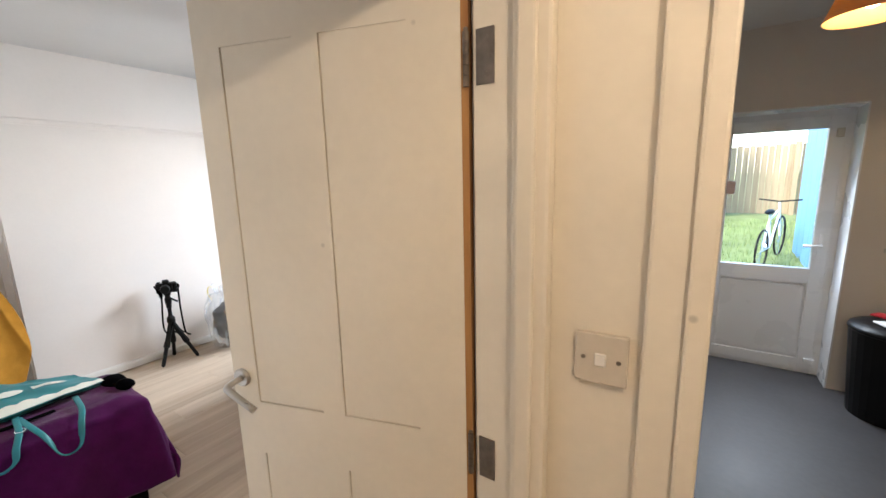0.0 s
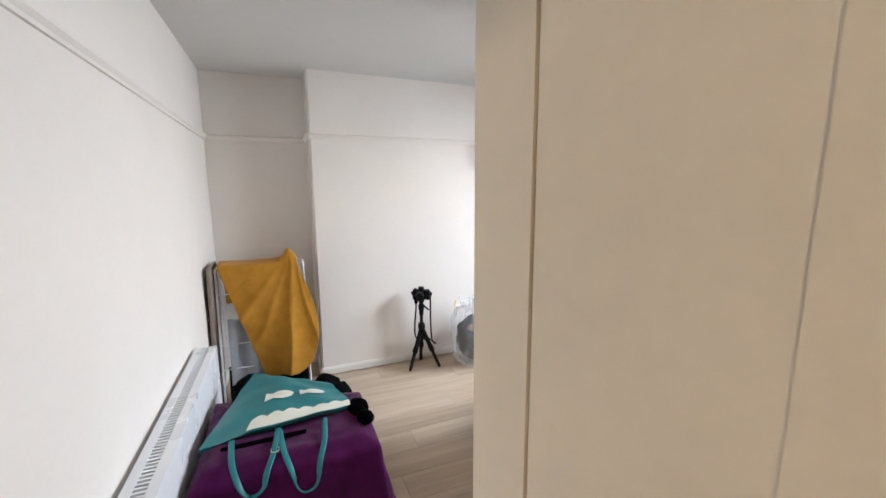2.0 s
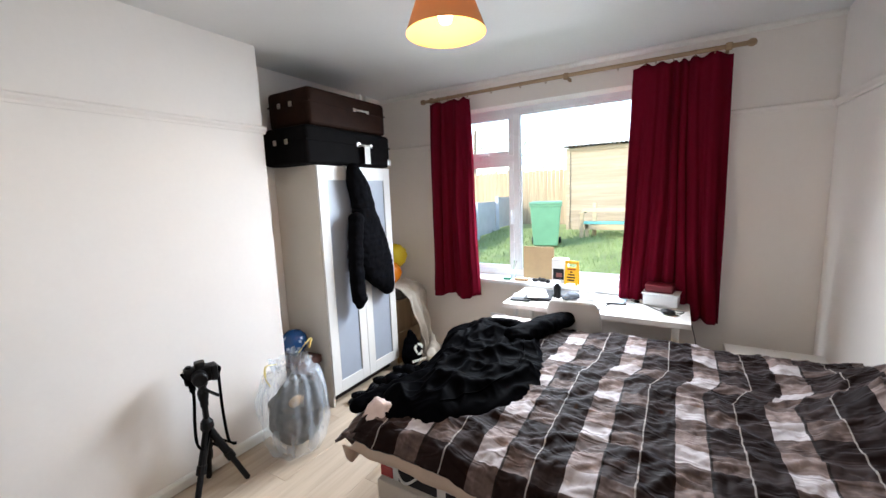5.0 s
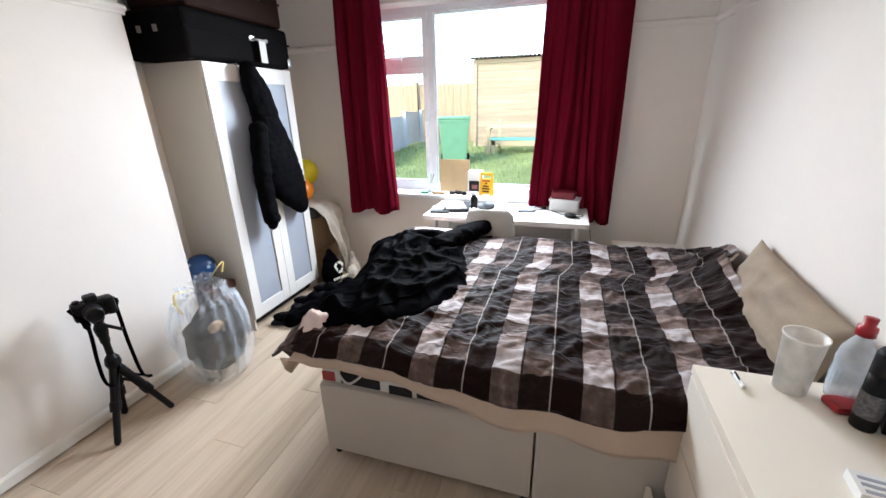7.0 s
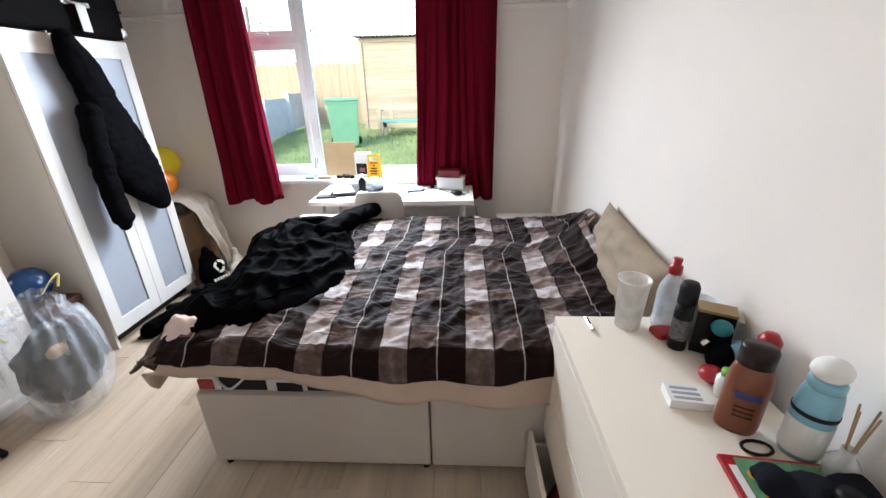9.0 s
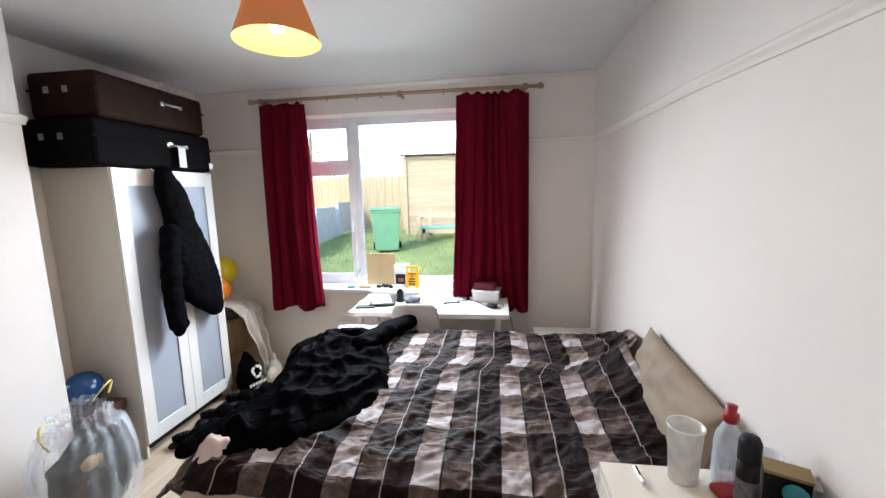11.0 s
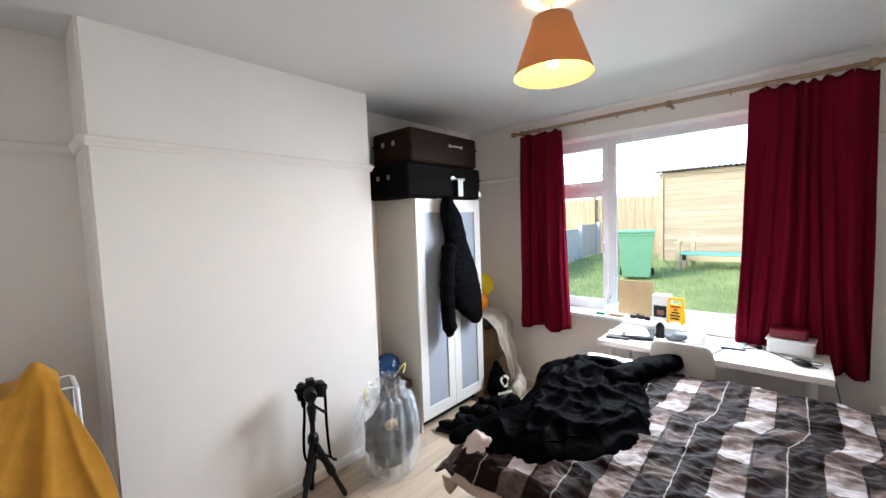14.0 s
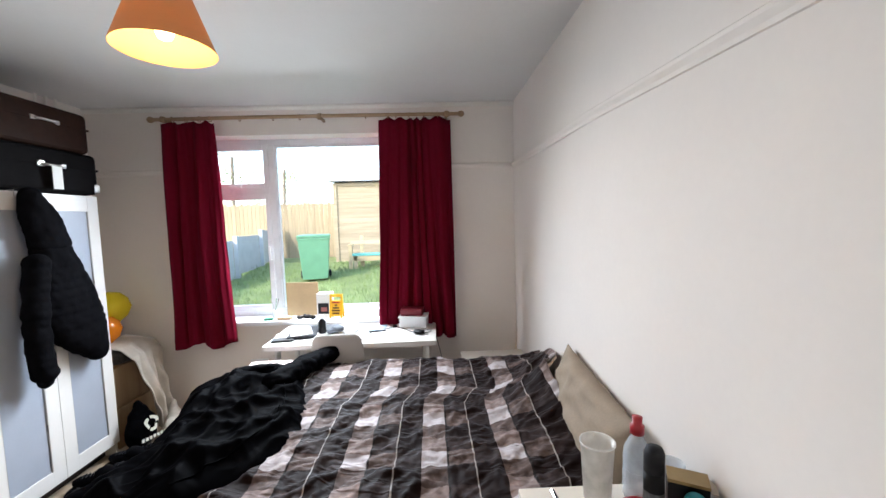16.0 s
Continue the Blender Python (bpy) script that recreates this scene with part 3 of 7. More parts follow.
rail("baseboard_north", [(WEST, NORTH), (EAST, NORTH)], 0, SKIRT, TRIM, "white painted skirting board")
rail("baseboard_east", [(EAST, NORTH), (EAST, 1.235)], 0, SKIRT, TRIM, "white painted skirting board")
rail("ceiling_trim_north", [(WEST, NORTH), (EAST, NORTH)], TOP - 0.012, [(-0.002, -0.02), (0.012, -0.02), (0.03, -0.004), (0.03, 0.010), (-0.002, 0.010)], TRIM, "thin white ceiling bead")

# entrance door lining and architraves
lining = bmesh.new()
box(-0.755, 1.20, 0, -0.645, 1.234, DOORWAY[2] + 0.03, 0.002, lining)
box(-0.755, DOORWAY[0] - 0.03, 0, -0.645, DOORWAY[0], DOORWAY[2] + 0.03, 0.002, lining)
box(-0.755, DOORWAY[0], DOORWAY[2], -0.645, 1.20, DOORWAY[2] + 0.03, 0.002, lining)
solo("door_lining", lining, GLOSS, "cream gloss-painted door lining", "door frame", kind="structure")
arch = bmesh.new()
box(-0.664, 1.176, 0, -0.589, 1.21, TOP, 0.008, arch)
box(-0.652, 1.166, 0, -0.615, 1.18, TOP, 0.006, arch)
solo("trim_door_architrave", arch, GLOSS, "cream gloss-painted architrave with a rounded edge", "trim", kind="structure")
arch = bmesh.new()
box(-0.425, 1.190, 0, -0.364, 1.215, 2.08, 0.006, arch)
box(-0.366, 1.178, 0, -0.331, 1.215, 2.08, 0.006, arch)
box(-0.364, 1.21, 0, -0.331, 1.34, 2.05, 0.004, arch)
box(0.45, 1.18, 0, 0.52, 1.34, 2.08, 0.006, arch)
box(-0.331, 1.18, 2.01, 0.47, 1.34, 2.08, 0.006, arch)
solo("trim_kitchen_architrave", arch, GLOSS, "cream gloss-painted kitchen doorway architrave", "trim", kind="structure")

# ---- the open bedroom door ----
HINGE, ALONG, ACROSS = Vector((-0.778, 1.197, 0)), Vector((-0.9591, -0.2831, 0)), Vector((0.2831, -0.9591, 0))
LEAF = Matrix(((ALONG.x, -ACROSS.x, 0, HINGE.x), (ALONG.y, -ACROSS.y, 0, HINGE.y), (0, 0, 1, 0), (0, 0, 0, 1)))


def door_leaf():
    door = tagged(new("door_1"), "cream-painted panelled bedroom door standing open", "door", kind="structure")
    W, H, D = 0.677, 1.972, 0.036
    bm = bmesh.new()
    xs, zs = [0.003, 0.118, 0.327, 0.392, 0.597, W], [0.008, 0.22, 0.775, 0.935, 1.86, H]
    for i, (a, b) in enumerate(zip(xs, xs[1:])):
        for j, (c, d) in enumerate(zip(zs, zs[1:])):
            if i in (1, 3) and j in (1, 3):
                continue
            box(a, 0, c, b, D, d, 0, bm)
    bmesh.ops.remove_doubles(bm, verts=bm.verts, dist=1e-5)
    inner = [f for f in bm.faces if len([g for g in bm.faces if g is not f and (g.calc_center_median() - f.calc_center_median()).length < 1e-5])]
    bmesh.ops.delete(bm, geom=inner, context="FACES")
    turned(bm, LEAF)
    part("stile_frame", bm, GLOSS, door)
    for a, b in ((0.118, 0.327), (0.392, 0.597)):
        for c, d in ((0.22, 0.775), (0.935, 1.86)):
            p = box(a, 0.010, c, b, D - 0.010, d)
            box(a, 0.0025, c + 0.003, b - 0.003, D - 0.0025, d, 0, p)
            part("door_panel", turned(p, LEAF), GLOSS, door)
    part("bare_edge", turned(box(-0.012, 0.001, 0.008, 0.003, D - 0.001, H), LEAF), RAW_WOOD, door, "bare knotty pine hinge edge")
    for z in (1.718, 0.848, 0.20):
        h = bmesh.new()
        for k in range(5):
            lathe([(0, 0), (0.0065, 0), (0.0068, 0.019), (0, 0.019)], (-0.009, -0.006, z + 0.0205 * k), 10, h)
        lathe([(0, 0), (0.004, 0.0), (0.005, 0.006), (0, 0.009)], (-0.009, -0.006, z + 0.102), 10, h)
        hinge = part("hinge", turned(h, LEAF), OLD_STEEL, door, "worn steel butt hinge")
        plate = box(-0.747, 1.196, z, -0.708, 1.1995, z + 0.102, 0.001)
        part("hinge_plate", plate, OLD_STEEL, hinge)
        for dz in (0.018, 0.05, 0.083):
            s = lathe([(0.0045, 0), (0.004, 0.0012), (0, 0.0005)], (0, 0, 0), 10)
            turned(s, Matrix.Translation((-0.724 + (0.008 if dz == 0.05 else 0), 1.196, z + dz)) @ pose(0, 0, 0, 90))
            part("screw", s, OLD_STEEL, hinge)
    h = lathe([(0, 0), (0.026, 0), (0.026, 0.006), (0.022, 0.010), (0, 0.010)], (0, 0, 0), 28)
    turned(h, LEAF @ Matrix.Translation((0.645, 0, 1.005)) @ pose(0, 0, 0, 90))
    handle = part("door_handle", h, STEEL, door, "brushed steel lever handle")
    lever = tube(curve_points([(0.645, -0.008, 1.005), (0.645, -0.046, 1.005), (0.642, -0.058, 1.003), (0.630, -0.064, 0.998), (0.555, -0.064, 0.955)], 5), 0.0095, 12, None, 0.9)
    part("lever", turned(lever, LEAF), STEEL, handle, smooth=True)
    lock = box(W - 0.001, 0.006, 0.93, W + 0.0015, D - 0.006, 1.05, 0.0005)
    part("latch_plate", turned(lock, LEAF), STEEL, door)
    return door


door_leaf()

# light switch on the panelled hall wall
switch = thing("light_switch", (-0.49, 1.205, 1.21), "cream plastic single light switch, grubby around its edge", "light switch")
part("face_plate", box(-0.538, 1.196, 1.154, -0.446, 1.2095, 1.250, 0.003), mat("aged_switch_plastic", (0.60, 0.53, 0.44), 0.4, spread=0.08, scale=20), switch)
part("rocker", turned(box(-0.010, -0.005, -0.012, 0.010, 0.002, 0.012, 0.002), pose(-0.492, 1.196, 1.202, 4)), TRIM, switch)
for sx in (-0.523, -0.461):
    s = lathe([(0.0045, 0), (0.004, 0.0015), (0, 0.001)], (0, 0, 0), 10)
    part("screw", turned(s, Matrix.Translation((sx, 1.196, 1.202)) @ pose(0, 0, 0, 90)), OLD_STEEL, switch)

# ---- window ----
def window_unit():
    w = tagged(new("window_1"), "white uPVC window with a casement and a large fixed pane", "window", kind="structure")
    x0, x1, z0, z1 = WIN
    ya, yb = 4.265, 4.335
    fr = bmesh.new()
    box(x0, ya, z0, x0 + 0.055, yb, z1, 0.004, fr)
    box(x1 - 0.055, ya, z0, x1, yb, z1, 0.004, fr)
    box(x0 + 0.055, ya, z0, x1 - 0.055, yb, z0 + 0.055, 0.004, fr)
    box(x0 + 0.055, ya, z1 - 0.05, x1 - 0.055, yb, z1, 0.004, fr)
    box(-3.33, ya, z0 + 0.055, -3.275, yb, z1 - 0.05, 0.004, fr)
    box(x0 + 0.055, ya, 1.82, -3.33, yb, 1.885, 0.004, fr)
    part("window_frame", fr, UPVC, w)

    def sash(a, b, c, d, y):
        s = bmesh.new()
        t = 0.042
        box(a, y, c, a + t, y + 0.055, d, 0.006, s)
        box(b - t, y, c, b, y + 0.055, d, 0.006, s)
        box(a + t, y, c, b - t, y + 0.055, c + t, 0.006, s)
        box(a + t, y, d - t, b - t, y + 0.055, d, 0.006, s)
        fr2 = part("sash", s, UPVC, w)
        g = part("pane", box(a + t - 0.004, y + 0.024, c + t - 0.004, b - t + 0.004, y + 0.030, d - t + 0.004), GLASS, fr2)
        g.visible_shadow = False
        return fr2

    low = sash(x0 + 0.050, -3.325, z0 + 0.050, 1.828, ya - 0.012)
    high = sash(x0 + 0.050, -3.325, 1.878, z1 - 0.045, ya - 0.012)
    part("sash_handle", box(-3.355, ya - 0.045, 1.27, -3.337, ya - 0.012, 1.39, 0.004), UPVC, low, "white plastic window handle")
    part("sash_handle", box(-3.66, ya - 0.040, 1.888, -3.55, ya - 0.012, 1.904, 0.004), UPVC, high)
    bead = bmesh.new()
    box(-3.275, ya + 0.01, z0 + 0.055, -3.262, ya + 0.05, z1 - 0.05, 0.003, bead)
    box(x1 - 0.07, ya + 0.01, z0 + 0.055, x1 - 0.055, ya + 0.05, z1 - 0.05, 0.003, bead)
    box(-3.262, ya + 0.01, z0 + 0.055, x1 - 0.07, ya + 0.05, z0 + 0.07, 0.003, bead)
    box(-3.262, ya + 0.01, z1 - 0.065, x1 - 0.07, ya + 0.05, z1 - 0.05, 0.003, bead)
    part("glazing_bead", bead, UPVC, w)
    g = part("pane", box(-3.264, ya + 0.027, z0 + 0.068, x1 - 0.068, ya + 0.033, z1 - 0.063), GLASS, w)
    g.visible_shadow = False
    part("window_sill", box(x0 - 0.05, 4.045, 0.755, x1 + 0.05, ya, 0.79, 0.008), UPVC, w, "white painted inner sill")
    part("outer_sill", box(x0, yb, 0.74, x1, 4.47, 0.785, 0.01), UPVC, w)
    return w


window_unit()

# ---- curtains and pole ----
pole = thing("curtain_pole", (-2.88, 3.96, 2.30), "worn wooden curtain pole with ball finials", "curtain pole")
part("pole", tube([(-4.05, 3.96, 2.384), (-3.3, 3.96, 2.388), (-2.6, 3.96, 2.388), (-1.74, 3.96, 2.384)], 0.014, 12), ROD_WOOD, pole, smooth=True)
for x in (-4.06, -1.72):
    part("finial", blob(bmesh.new(), x, 3.96, 2.384, 0.026, 0.023, 0.023), ROD_WOOD, pole, smooth=True)
for x in (-3.97, -2.80, -1.83):
    b = box(x - 0.009, 3.955, 2.372, x + 0.009, 4.10, 2.392, 0.003)
    lathe([(0.018, -0.02), (0.022, 0), (0.018, 0.02)], (x, 3.96, 2.384), 12, b)
    part("bracket", b, ROD_WOOD, pole)
for x in (-3.90, -3.80, -3.70, -3.62, -3.40, -3.15, -2.95, -2.45, -2.28, -2.22, -2.12, -2.0, -1.9):
    ring = tube([(x, 3.96 + 0.020 * math.cos(a), 2.381 + 0.020 * math.sin(a)) for a in [k * math.pi / 6 for k in range(13)]], 0.003, 6)
    part("ring", ring, ROD_WOOD, pole)


def curtain(name, xa, xb, ba, bb, bottom, folds, seed, label):
    def f(u, v):
        x = (xa + (xb - xa) * u) * (1 - v) + (ba + (bb - ba) * u) * v
        ph = 2 * math.pi * folds * (u + 0.10 * math.sin(4.3 * u + seed) + 0.13 * n3(u * 2.2, v * 0.8, seed) + 0.03 * n3(u * 6, v * 2.5, seed + 5))
        amp = (0.016 + 0.022 * v) * max(0.12, 0.8 + 1.7 * n3(u * 2.6, 0.5 * v, seed + 3))
        y = 3.985 + amp * math.sin(ph) + 0.012 * math.sin(2.3 * ph + seed) * v + 0.03 * n3(u * 3, v * 2, seed) + 0.008 * n3(u * 11, v * 7, seed + 2)
        z = 2.364 + (bottom + 0.02 * math.sin(ph * 0.5 + seed) - 2.364) * v
        z += 0.012 * (1 - v) * math.sin(ph * 0.9 + 1)
        return (x + 0.012 * math.cos(ph) * v, y, z)

    c = tagged(part(name, sheet(110, 40, f), VELVET, None, "", True), label, "curtain", "window curtains")
    return thicken(c, 0.004)


curtain("curtain", -4.01, -3.61, -4.055, -3.565, 0.625, 4.5, 1.7, "crimson fabric curtain drawn open, hanging below the sill")
curtain("curtain", -2.355, -1.80, -2.40, -1.785, 0.64, 6, 4.1, "crimson fabric curtain drawn open, falling behind the desk")


# ---- pendant lamps ----
def pendant(x, y, name, label, shaded=True):
    lamp = thing(name, (x, y, TOP - 0.30), label, "ceiling lamp", "orange pendant lamps" if shaded else "")
    part("ceiling_rose", lathe([(0, 0), (0.045, 0), (0.048, -0.012), (0.030, -0.032), (0.008, -0.038), (0, -0.038)], (x, y, TOP), 24), UPVC, lamp, smooth=True)
    part("flex", tube([(x, y, TOP - 0.03), (x + 0.001, y, 2.42), (x, y, 2.38)], 0.0035, 6), UPVC, lamp)
    part("bulb_holder", lathe([(0, 0.06), (0.016, 0.055), (0.019, 0.01), (0.017, 0), (0, 0)], (x, y, 2.325), 16), UPVC, lamp)
    part("bulb", lathe([(0, 0.055), (0.012, 0.05), (0.014, 0.03), (0.027, 0.0), (0.030, -0.022), (0.022, -0.045), (0, -0.055)], (x, y, 2.28), 20), BULB, lamp, "lit warm bulb", True).visible_shadow = False
    if not shaded:
        return lamp
    s = lathe([(0.077, 0.222), (0.160, 0.0)], (x, y, 2.193), 48)
    lathe([(0.0785, 0.217), (0.080, 0.225), (0.077, 0.226)], (x, y, 2.193), 48, s)
    part("shade", s, ORANGE_SHADE, lamp, "burnt orange fabric lamp shade", True)
    part("shade_lining", lathe([(0.0745, 0.221), (0.1575, 0.001)], (x, y, 2.193), 48), SHADE_LINING, lamp, "", True)
    sp = bmesh.new()
    for k in range(3):
        a = k * 2.094
        tube([(x + 0.018 * math.cos(a), y + 0.018 * math.sin(a), 2.345), (x + 0.077 * math.cos(a), y + 0.077 * math.sin(a), 2.413)], 0.0016, 5, sp)
    part("shade_ring", sp, CHROME, lamp)
    return lamp


pendant(LAMP[0], LAMP[1], "pendant_lamp", "lit pendant lamp with a burnt orange fabric shade")
pendant(0.21, 3.05, "pendant_lamp", "lit pendant lamp with an orange shade in the kitchen")
pendant(0.15, 0.30, "pendant_lamp", "lit bare bulb on a white flex in the hall", False)


# ---- bed ----
def bed():
    b = thing("divan_bed", (-2.2, 2.68, 0), "cream fabric divan bed with a patterned mattress", "bed")
    for x0, x1 in ((-3.09, -2.178), (-2.172, -1.31)):
        part("divan_base", box(x0, 2.0, 0.045, x1, 3.37, 0.405, 0.012), DIVAN, b)
    for x, y in ((-3.06, 2.04), (-2.2, 2.04), (-3.06, 3.32), (-1.4, 2.04), (-1.4, 3.32)):
        c = lathe([(0, 0), (0.016, 0), (0.018, 0.03), (0.012, 0.047), (0, 0.047)], (x, y, 0), 12)
        part("castor", c, BLACK_PLASTIC, b)
    m = part("mattress", box(-3.08, 2.012, 0.405, -1.31, 3.36, 0.585, 0.03, None, 3), MATTRESS, b, "white mattress with dark and red printed side blocks")
    for x0, x1, z0, z1, c in ((-3.07, -3.01, 0.425, 0.47, RED), (-2.98, -2.80, 0.425, 0.505, DARK_PRINT), (-2.76, -2.66, 0.42, 0.46, DARK_PRINT), (-2.64, -2.52, 0.425, 0.46, DARK_PRINT), (-2.46, -2.36, 0.42, 0.45, RED), (-2.30, -2.22, 0.42, 0.44, DARK_PRINT)):
        part("printed_block", box(x0, 2.008, z0, x1, 2.013, z1, 0.001), c, m)
    part("handle_strap", tube(curve_points([(-3.0, 2.005, 0.50), (-2.94, 1.995, 0.44), (-2.86, 2.005, 0.50)], 5), 0.005, 6), MATTRESS, m)
    return b


bed()


def duvet_point(u, v, drop, lift):
    """u from foot (0) to head (1), v from the near side's hem (0) to the far side (1)."""
    y_guess = 1.95 + 1.5 * v
    reach = 1.79 + 0.11 * min(1, max(0, (y_guess - 2.72) / 0.15))
    x = -3.20 + reach * u
    near = hang([(0, 1.925, drop), (0, 1.935, 0.575), (0, 1.97, 0.61), (0, 2.06, 0.63), (0, 3.34, 0.625), (0, 3.46, 0.59), (0, 3.50, 0.45)])
    p = near[0](v)
    y, z = p.y, p.z
    if x < -3.08:
        k = min(1, (-3.08 - x) / 0.12)
        z -= 0.15 * k * k * max(0, min(1, (z - drop) / 0.06))
    top = max(0, min(1, (z - 0.5) / 0.1))
    ridge = lambda a, b, c: (1 - min(1, 2.2 * abs(n3(a, b, c)))) ** 3
    folds = 0.012 * ridge(x * 2.6 + y * 1.6, y * 3.4 - x * 1.2, 2.0) + 0.009 * ridge(x * 5.5 - y * 2, y * 4.5 + x, 6.0) + 0.006 * ridge(x * 9, y * 8, 3.0)
    puff = folds + 0.013 * n3(x * 2.2, y * 2.2, 1.3) + 0.005 * n3(x * 6, y * 4, 5.0) + 0.008 * ridge(x * 4 + y * 6, y * 11 - x * 7, 9.0) + 0.005 * ridge(x * 15 - y * 9, y * 6 + x * 4, 4.0)
    quilt = 0.004 * math.cos(2 * math.pi * x / 0.165) * math.cos(2 * math.pi * y / 0.15)
    z += top * (puff + quilt + 0.02) + lift
    y += (1 - top) * (0.014 * math.sin(17 * x + 2 * n3(x * 3, 0, 0)) + 0.02 * n3(x * 5, z * 4, 2))
    if u > 0.80:
        k = ((u - 0.80) / 0.20) ** 2
        ease = lambda lo, hi: max(0, min(1, (y - lo) / (hi - lo))) ** 2
        z += k * (0.02 + 0.155 * ease(2.0, 2.72) * (1 - ease(2.9, 3.3)))
        x += 0.02 * math.sin(6 * y) * k
    return (x, y, z)


def duvet():
    d = thing("plaid_blanket", (-2.4, 2.7, 0.6), "brown, taupe and cream plaid fleece blanket spread over the bed", "blanket")
    uvf = lambda u, v: (1.80 * u + 0.13, 1.80 * v)
    c = part("plaid_top", sheet(230, 240, lambda u, v: duvet_point(u, v, 0.572 - 0.042 * min(1, max(0, (u - 0.25) * 4)) * max(0, 1 - max(0, u - 0.72) * 5), 0.012), uvf), PLAID, d, "", True)
    thicken(c, 0.012)
    c = part("beige_underside", sheet(100, 110, lambda u, v: (lambda p: (p[0] - 0.006, p[1] + 0.004, p[2]))(duvet_point(u, v, 0.545 - 0.095 * min(1, max(0, (u - 0.30) * 4.0)) + 0.010 * n3(u * 6, 0, 3), -0.008))), BEIGE_SHEET, d, "beige brushed underside showing along the hem", True)
    thicken(c, 0.008)
    flap = sheet(14, 14, lambda u, v: (-3.24 + 0.20 * u - 0.03 * v, 1.93 + 0.17 * v + 0.03 * u, 0.565 + 0.13 * math.sin(u * 2.6) * (0.5 + 0.5 * v) + 0.025 * n3(u * 4, v * 4, 8)), lambda u, v: (0.2 * u + 0.1, 0.18 * v))
    thicken(part("turned_corner", flap, PLAID, d, "", True), 0.012)
    liner = sheet(10, 10, lambda u, v: (-3.15 + 0.11 * u, 1.985 + 0.085 * v, 0.695 + 0.03 * math.sin(u * 3.1) + 0.02 * n3(u * 5, v * 5, 2) - 0.08 * (1 - v) ** 2))
    thicken(part("pale_lining", liner, mat("pale_pink_lining", (0.62, 0.50, 0.47), 0.85, spread=0.08), d, "pale pink lining turned out at the corner", True), 0.008)
    sheet_end = sheet(16, 12, lambda u, v: (-3.13 + 0.30 * u, 3.16 + 0.26 * v, 0.668 + 0.035 * math.sin(2.8 * v) + 0.018 * n3(u * 5, v * 4, 6)))
    thicken(part("pale_lining", sheet_end, bpy.data.materials["pale_pink_lining"], d, "pale lining turned out by the coat", True), 0.008)
    return d


duvet()


def pillow():
    def shell(sign):
        def f(u, v):
            a, b = 2 * u - 1, 2 * v - 1
            t = 0.058 * max(0, (1 - a ** 4)) ** 0.6 * max(0, (1 - b ** 4)) ** 0.6
            pinch = 1 - 0.06 * (1 - abs(a) ** 3) * abs(b) ** 6
            h = 0.20 * b * pinch
            w = 0.35 * a * (1 - 0.05 * (1 - abs(b) ** 3) * abs(a) ** 6)
            wr = 0.014 * n3(u * 6, v * 6, 4.0) + 0.012 * (1 - min(1, 3 * abs(n3(u * 5 + v, v * 4, 1.0)))) ** 2
            return Vector((sign * (t + wr * t / 0.058), w, h))

        return f

    bm = sheet(34, 26, shell(-1))
    own = sheet(34, 26, shell(1))
    merged(own, bm)
    bmesh.ops.remove_doubles(bm, verts=bm.verts, dist=0.002)
    turned(bm, pose(-1.380, 2.43, 0.735, 4, 17, 0))
    return solo("pillow", bm, PILLOW, "beige cotton pillow leaning at the head of the bed", "pillow", smooth=True)


pillow()


